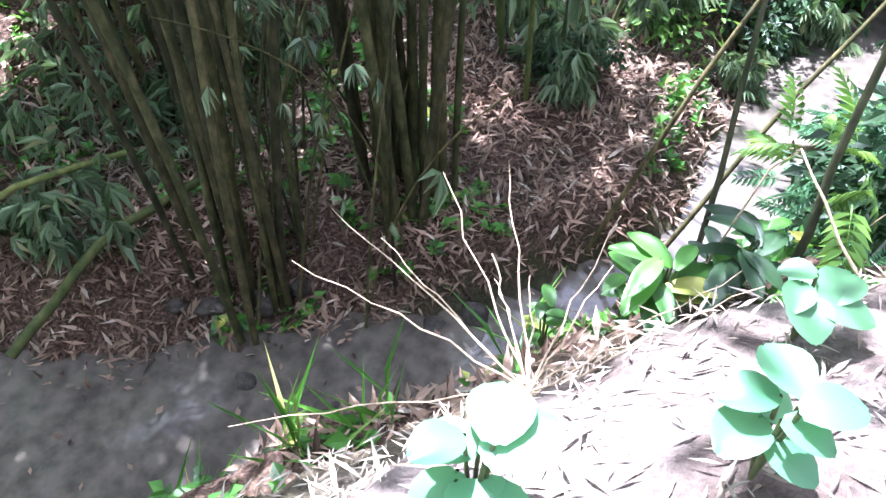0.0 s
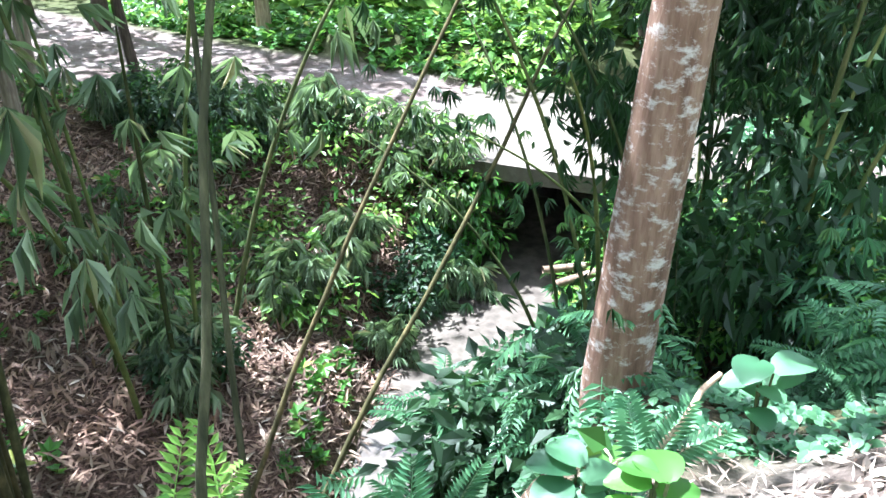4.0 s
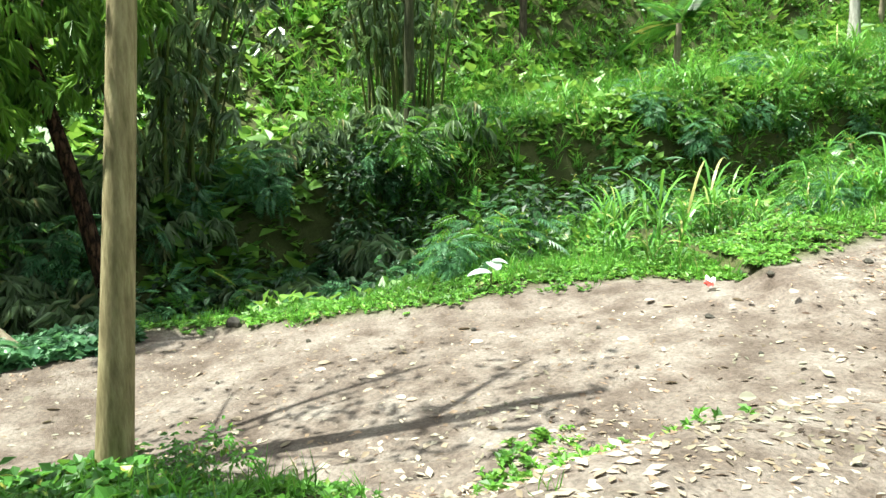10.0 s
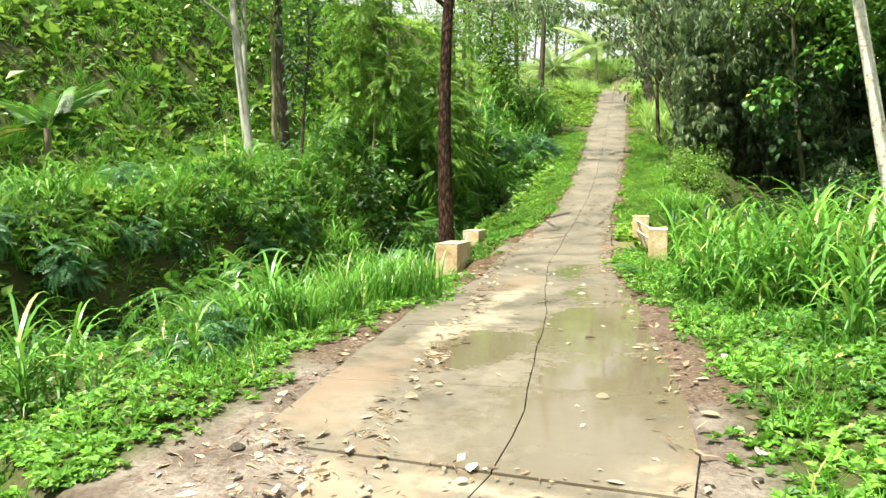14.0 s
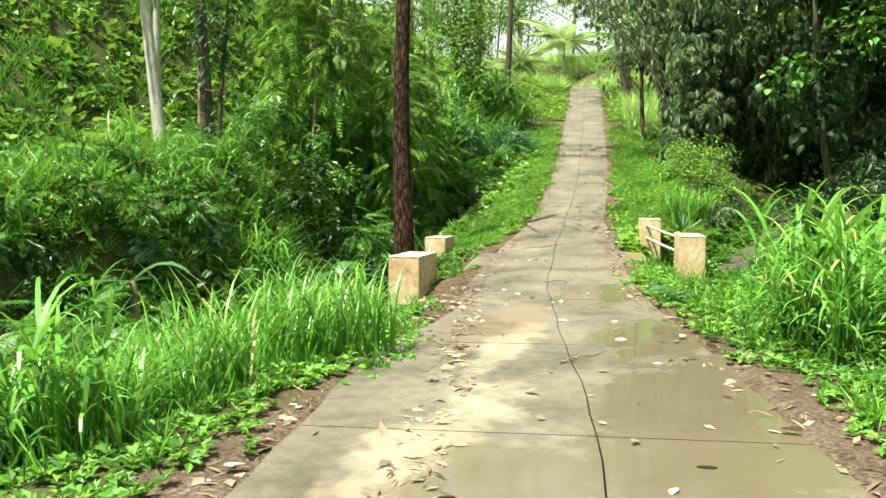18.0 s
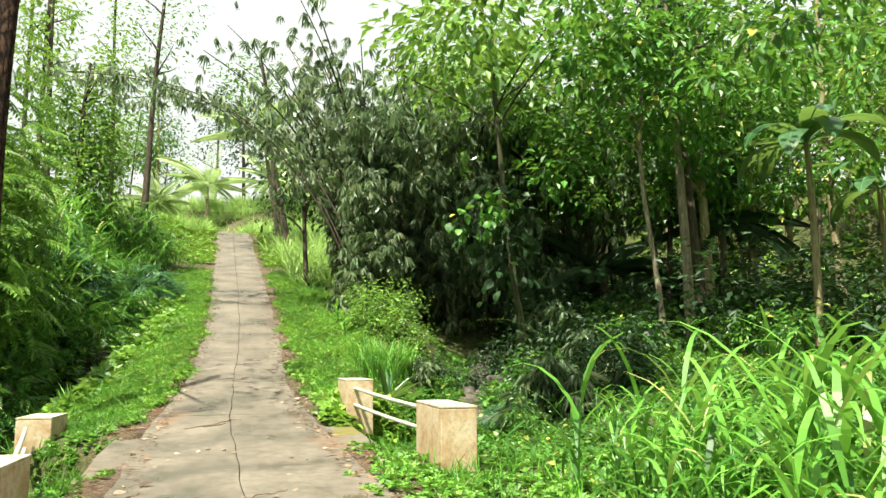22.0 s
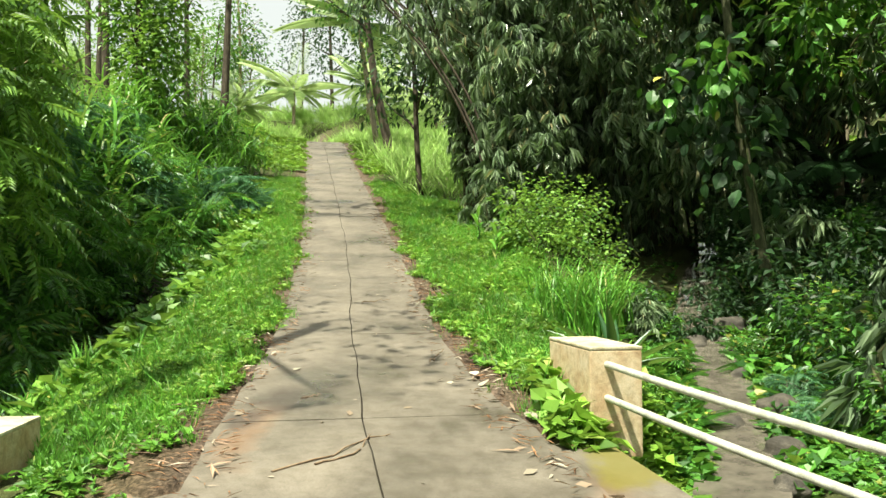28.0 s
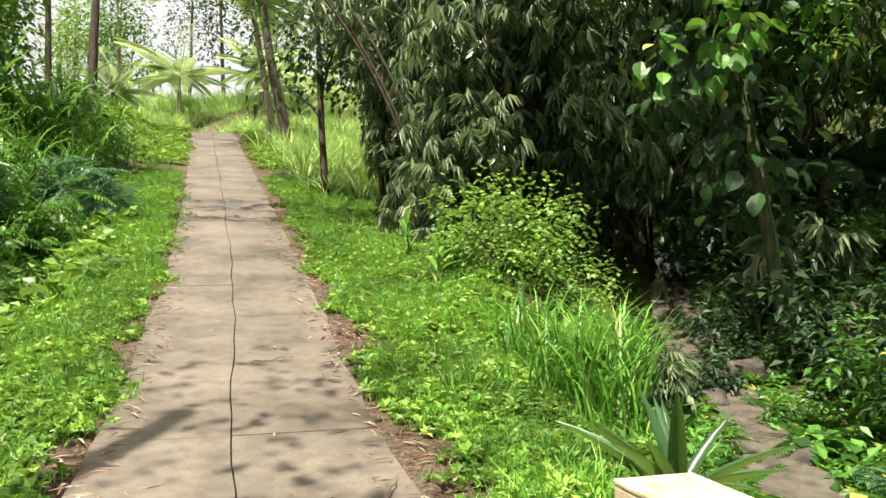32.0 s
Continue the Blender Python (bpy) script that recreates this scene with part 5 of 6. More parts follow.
def bushes(n, x0, x1, y0, y1, keep, ks, s0, s1):
    for x, y in sample(n, x0, x1, y0, y1, keep):
        bush(int(rng.choice(ks)), x, y, rng.uniform(s0, s1))


bushes(80, -9, -3.5, -13, 3, lambda x, y: free(x, y, 2.2, water=.5) * .6, (0, 1, 2, 0, 1), .45, .95)
bushes(60, -11, -6, -25, -13, lambda x, y: free(x, y, 2.0, water=.5) * .7, (2, 3, 5, 5, 0), .8, 1.5)
bushes(60, -9.5, -5.7, 4, 22, lambda x, y: free(x, y, 2.0) * .8, (0, 0, 1, 2), .9, 1.7)
bushes(60, 4.2, 11, 6, 19, lambda x, y: free(x, y, 2.5, water=.8) * .5, (3, 3, 5, 1), .8, 1.5)
bushes(30, 1.5, 5.6, -28.0, -24.2, lambda x, y: free(x, y, .6, 2.0) * .8, (2, 2, 1), .55, 1.0)
bushes(20, .5, 5, -32, -27.6, lambda x, y: free(x, y, 1.5, 2.0) * .5, (5, 3, 2), .5, .8)


def thicket(n, x0, x1, y0, y1, margin, tpl, count, size, material, label, w=(.7, 1.3), h=(.6, 1.5), prob=.8, water=.4):
    """Undergrowth that nobody could count: many rounded leafy masses in one object."""
    c, r = [], []
    for x, y in sample(n, x0, x1, y0, y1, lambda x, y: free(x, y, margin, 2.2, water) * prob):
        ww, hh = rng.uniform(*w), rng.uniform(*h)
        c.append((x, y, gz(x, y) + hh * .45))
        r.append((ww, ww, hh * .6))
    if c:
        leaf_mass("undergrowth", tpl, c, r, count, size, M[material], -.25, None, label, "undergrowth", .3)


thicket(150, -10.5, -4.0, -15, 3, 1.6, CHIP, 110, (.06, .14), "leaf", "leafy undergrowth hiding the banks of the gully", (.35, .8), (.2, .7))
thicket(110, -10.5, -4.0, -15, 3, 1.6, FROND, 26, (.26, .46), "leaf", "feathery bright undergrowth over the gully", (.4, .8), (.3, .65))
# the gully's shade is put into the colour of these weeds
thicket(110, -9.5, -4.5, -15, 2, 1.2, CHIP, 80, (.06, .14), "leaf_dark_shaded", "weeds on the gully bank, coloured for its shade", (.35, .75), (.3, .8), .9, .15)
thicket(110, -24, -9, -14, 26, 3, CHIP, 130, (.1, .2), "leaf", "leafy undergrowth on the terraced slope", (.5, 1.1), (.3, .75))
thicket(60, -24, -9, -14, 26, 3, FROND, 26, (.3, .5), "leaf", "feathery light undergrowth on the terraced slope", (.5, 1.0), (.4, .9))
thicket(70, -9.8, -4.0, -23, -12.5, 1.3, FROND, 26, (.28, .5), "leaf_teal", "bluish ferny undergrowth in the dark hollow", (.5, .9), (.5, 1.6))
# leaves darkened to stand for the shade of the hollow
thicket(70, -9.8, -4.4, -24, -12.5, 1.5, CHIP, 110, (.14, .28), "leaf_dark_shaded", "undergrowth in the hollow, shade put into its colour", (.5, 1.0), (.5, 1.5))
thicket(60, -13, -6, -27, -13, 2.4, FAN, 30, (.35, .6), "leaf_bamboo", "bamboo leaves crowding the dark hollow")
thicket(50, -9.8, -6.0, 4, 30, 2.2, FROND, 34, (.26, .46), "leaf", "feathery shrubs above the ditch")
# shade on these shrubs is given by the darker leaf colour
thicket(40, -9.8, -5.8, 3, 30, 2.0, CHIP, 150, (.12, .26), "leaf_dark_shaded", "leafy shrubs above the ditch, coloured dark as if shaded")
thicket(34, .6, 4.9, -28.2, -24.0, .5, CHIP, 110, (.07, .15), "leaf", "leafy thicket above the stream", (.35, .7), (.5, 1.2), .9)
thicket(26, 1.0, 5.4, -28.2, -24.4, .6, FAN_SMALL, 40, (.16, .28), "leaf_teal", "bluish slender-leaved thicket beside the path", (.4, .7), (.8, 1.9), .9)
# dark leaf colour paints the grove's shade into its undergrowth
thicket(90, 8.5, 18, 9, 26, 3, CHIP, 160, (.16, .32), "leaf_dark_shaded", "undergrowth of the shady grove, its shade in the colour", (.8, 1.5), (1.0, 3.2))
# far lobes are grove foliage; the nearer, higher ones are added to shade its floor
c, r = [], []
for k in range(104):
    far = k < 70
    c.append((rng.uniform(6.5, 17), rng.uniform(11, 22), rng.uniform(6.5, 10.5)) if far else (rng.uniform(5.8, 14), rng.uniform(1, 11), rng.uniform(7.5, 10.5)))
    r.append((1.3, 1.3, .9))
leaf_mass("tree_leaves", CHIP, c, r, 110, (.22, .42), M["leaf"], -.4, None, "leafy branches of the shady grove, nearer ones added for shade", "leaves", .1)
thicket(26, 2.5, 8.8, -39.5, -35.2, .4, FAN_SMALL, 44, (.2, .4), "leaf_bamboo", "grey-green bamboo seedlings behind the clumps", (.5, 1.0), (.3, .9))
bushes(34, -4.2, -.6, -37, -29.4, lambda x, y: free(x, y, .1, 2.0) * (past_edge(x, y) < 1.6), (5, 5, 3, 1), .6, .95)
# darkened leaves again, for the shade behind the grove
thicket(60, 10, 26, -12, 14, 4, CHIP, 150, (.2, .4), "leaf_dark_shaded", "undergrowth behind the grove, darkened to look shaded")
thicket(60, -18, -5, -44, -26, .6, CHIP, 150, (.18, .36), "leaf_light", "sunlit undergrowth beyond the dirt road", prob=.6)
thicket(26, -4, 3, -35, -28.6, .4, FAN, 26, (.2, .38), "leaf_bamboo", "bamboo seedlings and leaves on the far bank", (.4, .8), (.4, 1.1), .75, 1.7)
thicket(26, -2.5, 2, -34, -29, .3, CHIP, 110, (.1, .2), "leaf_light", "yellow-green weeds below the culvert road", (.5, .9), (.4, .8), .7, 1.5)
# shade of the bank put into the colour of these plants
thicket(60, 2.2, 6.4, -28.7, -27.2, .4, CHIP, 120, (.1, .24), "leaf_dark_shaded", "leafy plants crowding the stream bank, darkened as in shade", (.4, .8), (.7, 1.5), .85)
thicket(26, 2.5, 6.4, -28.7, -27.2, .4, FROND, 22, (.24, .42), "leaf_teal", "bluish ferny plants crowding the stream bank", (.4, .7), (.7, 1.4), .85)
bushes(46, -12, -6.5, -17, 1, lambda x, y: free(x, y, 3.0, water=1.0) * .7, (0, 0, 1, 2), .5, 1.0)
# hanging sprays whose dark colour stands for being seen against the light
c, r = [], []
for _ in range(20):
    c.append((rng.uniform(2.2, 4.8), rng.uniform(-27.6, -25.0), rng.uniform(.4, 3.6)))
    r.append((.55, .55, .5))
leaf_mass("bamboo_leaves", FAN_SMALL, c, r, 60, (.14, .26), M["leaf_dark_shaded"], -.6, None, "bamboo leaves hanging beside the path, dark as if backlit", "bamboo leaves", .2)
c = [(-1.45, -29.7, -1.9), (-1.6, -30.3, -1.8), (-1.2, -30.1, -2.3), (-1.7, -31.0, -1.8), (-1.3, -30.9, -2.3), (-1.9, -31.8, -1.8), (-1.1, -31.5, -2.2), (-1.3, -29.5, -2.2), (-1.55, -29.2, -1.9), (-1.3, -29.2, -2.7), (-1.2, -29.7, -2.8)]
leaf_mass("undergrowth", CHIP, c, [(.5, .5, .45)] * 11, 150, (.1, .22), M["leaf"], -.5, None, "green creepers hanging over the culvert's side", "undergrowth", .3)
c = [(-1.4, -29.7, -1.15), (-1.6, -30.3, -1.0), (-1.8, -31.0, -.95), (-2.0, -32, -.9), (-2.3, -33, -.85), (-2.6, -34, -.8), (-3.0, -35, -.75), (-1.2, -30.6, -1.5), (-1.0, -29.9, -1.9)]
leaf_mass("undergrowth", FAN_SMALL, c, [(.5, .5, .45)] * 9, 60, (.18, .34), M["leaf_bamboo"], -.3, None, "bamboo-like weeds along the culvert road", "undergrowth", .2)
leaf_mass("undergrowth", CHIP, c, [(.45, .5, .35)] * 9, 90, (.08, .18), M["leaf_light"], -.3, None, "yellow-green weeds along the culvert road", "undergrowth", .2)
for k, x, y, s in ((5, -.5, -29.5, .7), (3, -.3, -30.2, .7), (2, -1.0, -30.0, .6), (5, .3, -30.9, .7), (0, -4.1, -16.8, 1.15), (2, -3.4, -17.4, .8), (2, -5.5, -18.6, 1.3), (1, -2.2, -13.2, .8), (0, -1.9, -10.4, 1.1), (2, -1.5, -10.9, .9), (0, -3.4, -7.6, 1.0), (0, -4.2, -6.2, 1.1),
                   (3, 5.3, 9.0, .6), (3, 3.0, 11.0, .5), (3, 5.8, 10.6, .8), (3, 5.9, 13.4, .9), (5, 2.75, 9.6, .5), (4, 1.75, 13.6, 1.25), (4, 2.3, 13.2, 1.3), (4, 1.7, 12.5, 1.0), (4, 2.6, 12.2, 1.0), (1, 2.4, 11.2, .8), (1, 5.2, 7.2, .7), (1, 4.4, 5.4, .6), (2, 5.6, 8.2, .8), (3, 6.2, 11.6, 1.1),
                   (0, -6.5, 7.0, 1.5), (0, -6.8, 9.2, 1.9), (0, -6.6, 5.4, 1.6), (3, -5.8, 4.4, .8), (2, -6.0, 8.0, 1.1), (1, -6.6, 12, 1.3), (0, -7.0, 13.4, 1.9), (2, 5.4, -25.2, .8), (1, 4.9, -25.6, .7), (2, 6.2, -25.9, .7), (1, 1.0, -22.2, .55), (2, .2, -24.9, .6), (1, -.2, -25.4, .6), (3, .6, -25.3, .5), (1, -.5, -24.6, .45)):
    bush(k, x, y, s)


# ---------------------------------------------------------------- big-leaved plants
def banana(x, y, height, leaf=1.9, n=8, label="banana plant with broad torn leaves", turn=0.0):
    ob = thing("banana_plant", label, "banana plant", pose(x, y, gz(x, y) - .05, 0, 0, turn), "banana plants")
    s = np.linspace(0, 1, 8)
    put("stem", mesh_of("stem", *tube(np.stack([.06 * np.sin(3 * s), 0 * s, height * s], -1), .12 * (1 - .45 * s), 12), M["bark_green"]), ob)
    for k in range(n):
        a, up = k * 2.4 + rng.normal(0, .2), rng.uniform(.15, 1.05)
        ys = np.linspace(0, 1, 13)
        w = np.interp(ys, (0, .12, .3, .6, .85, 1), (.03, .05, .27, .3, .2, .02)) * leaf / 1.9
        th = up - 1.9 * ys ** 1.4 * rng.uniform(.6, 1.1)
        st = leaf / 12
        py, pz = np.concatenate([[0], np.cumsum(np.cos(th[1:]) * st)]), np.concatenate([[0], np.cumsum(np.sin(th[1:]) * st)])
        v, f = [], []
        for q in range(13):
            tear = .75 + .25 * rng.random() if q > 3 else 1
            v += [(-w[q] * tear, py[q], pz[q] - .12 * w[q]), (0, py[q], pz[q]), (w[q] * (.75 + .25 * rng.random()), py[q], pz[q] - .12 * w[q])]
        for q in range(12):
            a0 = 3 * q
            f += [(a0, a0 + 1, a0 + 4, a0 + 3), (a0 + 1, a0 + 2, a0 + 5, a0 + 4)]
        lf = put("leaf", mesh_of("leaf", v, f, M["banana"]), ob, m=pose(0, 0, height - .05, 0, 0, math.degrees(a)))
        put("midrib", mesh_of("midrib", *tube(np.stack([0 * py, py, pz + .004], -1), np.linspace(.022, .004, 13) * leaf / 1.9, 6), M["leaf_pale_sunlit"]), lf, "pale green midrib")
    return ob


banana(12.6, 9.6, 5.3, 2.4, 10, "banana plant with broad drooping leaves in the grove")
banana(16.5, 12.5, 4.4, 2.3, 8, "banana plant half hidden in the shady grove")
banana(8.35, -3.6, 2.5, 1.9, 8, "tall banana plant with a fresh upright leaf", 40)
banana(-7.3, -2.4, .9, 1.3, 5, "young banana plant with a yellowing leaf")
banana(-5.6, 3.4, .9, 1.4, 5, "young pale banana plant by the gully")
banana(-3.6, -23.9, .3, .6, 5, "small broad-leaved plant at the edge of the dirt road")


def big_leaf_plant(x, y, z, label, n, size, material, name="broad_leaf_plant", height=.3, wide=.42):
    ob = thing(name, label, "plant", pose(x, y, z))
    ys = np.linspace(0, 1, 7)
    for k in range(n):
        a, el, s = k * 2.4 + rng.normal(0, .3), rng.uniform(.1, .7), size * rng.uniform(.7, 1.15)
        w = wide * np.sin(np.pi * np.clip(ys * .93 + .05, 0, 1)) ** .6
        v, f = [], []
        for q, yy in enumerate(ys):
            zz = el * yy * .8 - .75 * yy * yy * (.4 + .3 * el)
            v += [(-w[q], yy, zz + .16 * w[q]), (-w[q] * .5, yy, zz + .03), (0, yy, zz - .02), (w[q] * .5, yy, zz + .03), (w[q], yy, zz + .16 * w[q])]
        for q in range(6):
            for c_ in range(4):
                a0 = 5 * q + c_
                f.append((a0, a0 + 1, a0 + 6, a0 + 5))
        h = height * rng.uniform(.4, 1.0)
        put("leaf", mesh_of("leaf", np.array(v) * s, f, M[material]), ob, m=pose(.04 * math.cos(a), .04 * math.sin(a), h, 0, 0, math.degrees(a)))
        e = np.linspace(0, 1, 4)
        put("stalk", mesh_of("stalk", *tube(np.stack([.04 * math.cos(a) * e, .04 * math.sin(a) * e, h * e], -1), np.full(4, .006), 5), M["stem"]), ob)
    return ob


def fern_plant(x, y, z, label, n, size, material="leaf_teal", tpl=FERN, up=.5):
    ob = thing("fern", label, "fern", pose(x, y, z))
    for k in range(n):
        v, f = stamp(*tpl, np.zeros((1, 3)), np.array([k * 2.4 + rng.normal(0, .3)]), np.array([rng.uniform(up - .3, up + .4)]), rng.normal(0, .2, 1), np.array([size * rng.uniform(.75, 1.15)]))
        put("frond", mesh_of("frond", v, f, M[material], False), ob)
    return ob


# ---------------------------------------------------------------- start of the walk: plants, dead stems, litter
def stick(name, label, pts, r0, r1, material, parent=None, sides=6):
    pts = np.asarray(pts, float)
    t = np.linspace(0, 1, 10)
    k = np.linspace(0, 1, len(pts))
    line = np.stack([np.interp(t, k, pts[:, q]) for q in range(3)], -1)
    line[1:-1] += rng.normal(0, .008, (8, 3))
    me = mesh_of(name, *tube(line, np.linspace(r0, r1, 10), sides), M[material])
    if parent is not None:
        return put(name, me, parent)
    return tagged(new(name, me), label, "branch")


big_leaf_plant(11.08, -29.62, gz(11.08, -29.62), "broad-leaved seedling on the bank, sunlight put into its colour", 9, .17, "leaf_pale_sunlit", height=.34)
big_leaf_plant(10.75, -29.08, gz(10.75, -29.08), "broad-leaved seedling on the bank, coloured pale as if sunlit", 7, .16, "leaf_pale_sunlit", height=.34)
big_leaf_plant(10.05, -29.05, gz(10.05, -29.05), "bluish round-leaved plant at the path", 6, .15, "leaf_teal", height=.3)
big_leaf_plant(11.3, -29.0, gz(11.3, -29.0), "broad-leaved seedling by the path, coloured as if sunlit", 6, .14, "leaf_pale_sunlit", height=.2)
big_leaf_plant(9.2, -29.55, gz(9.2, -29.55), "deep green plant with long drooping leaves", 14, .3, "leaf", height=.4, wide=.2)
big_leaf_plant(8.95, -29.25, gz(8.95, -29.25), "deep green plant with long drooping leaves", 12, .28, "leaf_dark_shaded", height=.35, wide=.2)
for x, y, n, z_, k in ((8.0, -29.9, 12, .22, "leaf"), (7.5, -29.5, 12, .24, "leaf_dark_shaded"), (7.7, -30.2, 10, .2, "leaf_teal"), (6.9, -29.2, 12, .22, "leaf"), (8.5, -30.3, 10, .2, "leaf"), (7.1, -29.8, 11, .22, "leaf_teal")):
    big_leaf_plant(x, y, gz(x, y), "green drooping plant on the stream bank", n, z_, k, height=.55, wide=.24)
big_leaf_plant(8.66, -27.55, gz(8.66, -27.55), "green broad-leaved weed below the pale trunk", 10, .16, "leaf", height=.45)
big_leaf_plant(8.25, -27.75, gz(8.25, -27.75), "green broad-leaved weed below the pale trunk", 10, .16, "leaf_teal", height=.4)
big_leaf_plant(7.2, -26.9, gz(7.2, -26.9), "bluish large-leaved weed beside the path", 8, .2, "leaf_teal", height=.5)
big_leaf_plant(2.35, -3.15, gz(2.35, -3.15), "large grey-green arum leaf beside the bridge block", 3, .42, "leaf_teal", height=.25)
for x, y, s, n in ((8.5, -28.3, .42, 7), (8.15, -28.25, .4, 6), (8.1, -27.5, .4, 5), (7.75, -28.6, .4, 6), (6.2, -26.2, .35, 5)):
    fern_plant(x, y, gz(x, y) + .25, "bluish-green fern with feathery fronds", n, s)
for x, y, s in ((2.6, 6.9, .45), (2.8, 8.3, .5), (3.1, 9.6, .5), (4.4, 9.6, .5), (4.8, 10.6, .5), (4.6, 6.4, .5), (4.9, 7.6, .55), (4.3, 7.9, .45), (5.4, 6.6, .5), (1.9, 8.4, .4)):
    fern_plant(x, y, gz(x, y) + .05, "green fern on the stream bank", 8, s, "leaf")

broom = thing("dead_shrub", "dry straw-coloured dead shrub with bare radiating stems", "shrub", pose(10.45, -29.72, gz(10.45, -29.72)))
for k in range(18):
    a, el, ln = rng.uniform(1.7, 5.4), rng.uniform(-.1, .55), rng.uniform(.45, 1.1)
    d = np.array([math.cos(a) * math.cos(el), math.sin(a) * math.cos(el), math.sin(el)])
    stick("stem", "", [(0, 0, .02), d * ln * .5, d * ln + np.array([0, 0, -.06])], 0.0045, .0015, "straw", broom)
stick("broken_stalk", "broken yellow dead stalk leaning below the pale trunk", [(8.35, -27.75, gz(8.35, -27.75) + .1), (8.0, -27.45, gz(8.0, -27.45) + .3), (7.65, -27.2, gz(7.65, -27.2) + .55)], .017, .012, "straw", sides=8)
for x0, y0, x1, y1 in ((9.3, -28.6, 8.2, -27.4), (9.6, -28.9, 8.6, -29.6), (9.0, -28.0, 8.4, -28.9), (9.9, -28.4, 8.9, -28.1)):
    stick("dry_stalk", "dry straw-coloured stalk lying on the bank", [(x0, y0, gz(x0, y0) + .06), ((x0 + x1) / 2, (y0 + y1) / 2, max(gz(x0, y0), gz(x1, y1)) + .2), (x1, y1, gz(x1, y1) + .12)], .007, .003, "straw")
sap = thing("sapling", "slim mottled sapling with a tuft of fern-like leaves", "sapling", pose(8.65, -29.05, gz(8.65, -29.05)))
stick("trunk", "", [(0, 0, -.1), (-.15, .02, .9), (-.45, .05, 2.0), (-.75, .1, 3.4)], .024, .01, "bark_moss", sap, 9)
leaf_mass("foliage", FROND, [(-.1, 0, .55), (-.8, .1, 3.4)], [(.3, .3, .2), (.6, .6, .4)], 14, (.22, .4), M["leaf_light"], -.2, sap)
sap = thing("sapling", "pale thin sapling at the stream edge", "sapling", pose(7.2, -29.6, gz(7.2, -29.6)))
stick("trunk", "", [(0, 0, -.2), (-.1, 0, 1.4), (-.35, -.1, 3.2), (-.5, -.1, 5)], .026, .013, "bark_moss", sap, 9)
for (a, b_), h in zip((((6.1, -30.4), (4.4, -28.75)), ((5.5, -30.9), (4.0, -29.5))), (3.2, 3.4)):
    z = gz(*a)
    stick("leaning_bamboo", "thin dark bamboo stem leaning over the stream", [(a[0], a[1], z - .1), ((a[0] + b_[0]) / 2, (a[1] + b_[1]) / 2, z + h * .62), (b_[0], b_[1], z + h * 1.15), (b_[0] - 1.0, b_[1] + .9, z + h * 1.75)], .03, .015, "culm")
for x0, y0, x1, y1, r in ((9.6, -35.2, 7.2, -34.4, .055), (9.9, -36.4, 7.4, -35.4, .04)):
    stick("fallen_bamboo", "fallen grey-green bamboo stem across the bank", [(x0, y0, gz(x0, y0) + .5), ((x0 + x1) / 2, (y0 + y1) / 2, gz((x0 + x1) / 2, (y0 + y1) / 2) + .55), (x1, y1, gz(x1, y1) + .3)], r, r * .8, "culm_green", sides=9)
stick("fallen_log", "pale fallen log leaning in the dark hollow", [(-5.6, -25.3, -.3), (-4.6, -24.2, -.8), (-3.9, -23.4, gz(-3.9, -23.4) + .05)], .09, .07, "bark_grey", sides=10)
for x0, y0, x1, y1, dz in ((-1.2, -26.0, -.3, -28.2, .25), (-1.0, -26.3, .4, -28.0, .4), (2.6, -27.3, 3.4, -29.2, .3)):
    stick("plank", "dark old board laid across the stream", [(x0, y0, -3.0 + dz), (x1, y1, -3.0 + dz)], .07, .06, "deadwood")


def boulder(x, y, r, z=None, label="dark wet boulder in the stream"):
    bm = bmesh.new()
    bmesh.ops.create_icosphere(bm, subdivisions=3, radius=1)
    ph = rng.uniform(0, 9, 3)
    for v in bm.verts:
        k = 1 + .16 * math.sin(v.co.x * 3 + ph[0]) + .12 * math.sin(v.co.y * 4 + ph[1]) + .08 * math.sin(v.co.z * 7 + ph[2])
        v.co = Vector((v.co.x * k * r, v.co.y * k * r * .8, v.co.z * k * r * .6))
    for fc in bm.faces:
        fc.smooth = True
    me = bpy.data.meshes.new("rock")
    bm.to_mesh(me)
    bm.free()
    me.materials.append(M["stone"])
    ob = tagged(new("rock", me), label, "rock", "stream rocks")
    ob.matrix_world = pose(x, y, gz(x, y) + r * .25 if z is None else z, 0, 0, rng.uniform(0, 360))


for x, y, r in ((8.1, -34.0, .16), (7.8, -33.6, .2), (7.5, -33.3, .13), (8.3, -34.3, .12), (9.0, -33.2, .12), (7.1, -31.9, .14), (6.3, -31.3, .13), (6.8, -31.6, .18), (8.9, -33.6, .13), (8.6, -33.25, .17), (8.2, -32.9, .12), (7.7, -32.5, .16), (9.5, -34.5, .12), (5.4, -30.7, .16), (8.5, -32.3, .13), (3.4, 6.2, .25), (3.9, 7.6, .3), (3.2, 7.2, .18),
                (4.1, 9.3, .25), (4.5, 10.6, .2), (4.9, 12.0, .3), (4.4, 8.4, .2), (5.2, 13.4, .4), (3.0, 5.2, .2), (4.0, 11.2, .25)):
    boulder(x, y, r)
boulder(-3.75, -20.75, .13, None, "brown round stone at the edge of the dirt road")

# ---------------------------------------------------------------- beside the climbing road
ivy = thing("ivy", "dark ivy climbing round the foot of the rough trunk", "ivy", pose(-4.18, 3.2, gz(-4.18, 3.2)))
stick("stem", "", [(.1, -.34, 0), (.0, -.36, .4), (-.1, -.33, .9)], .008, .005, "stem", ivy)
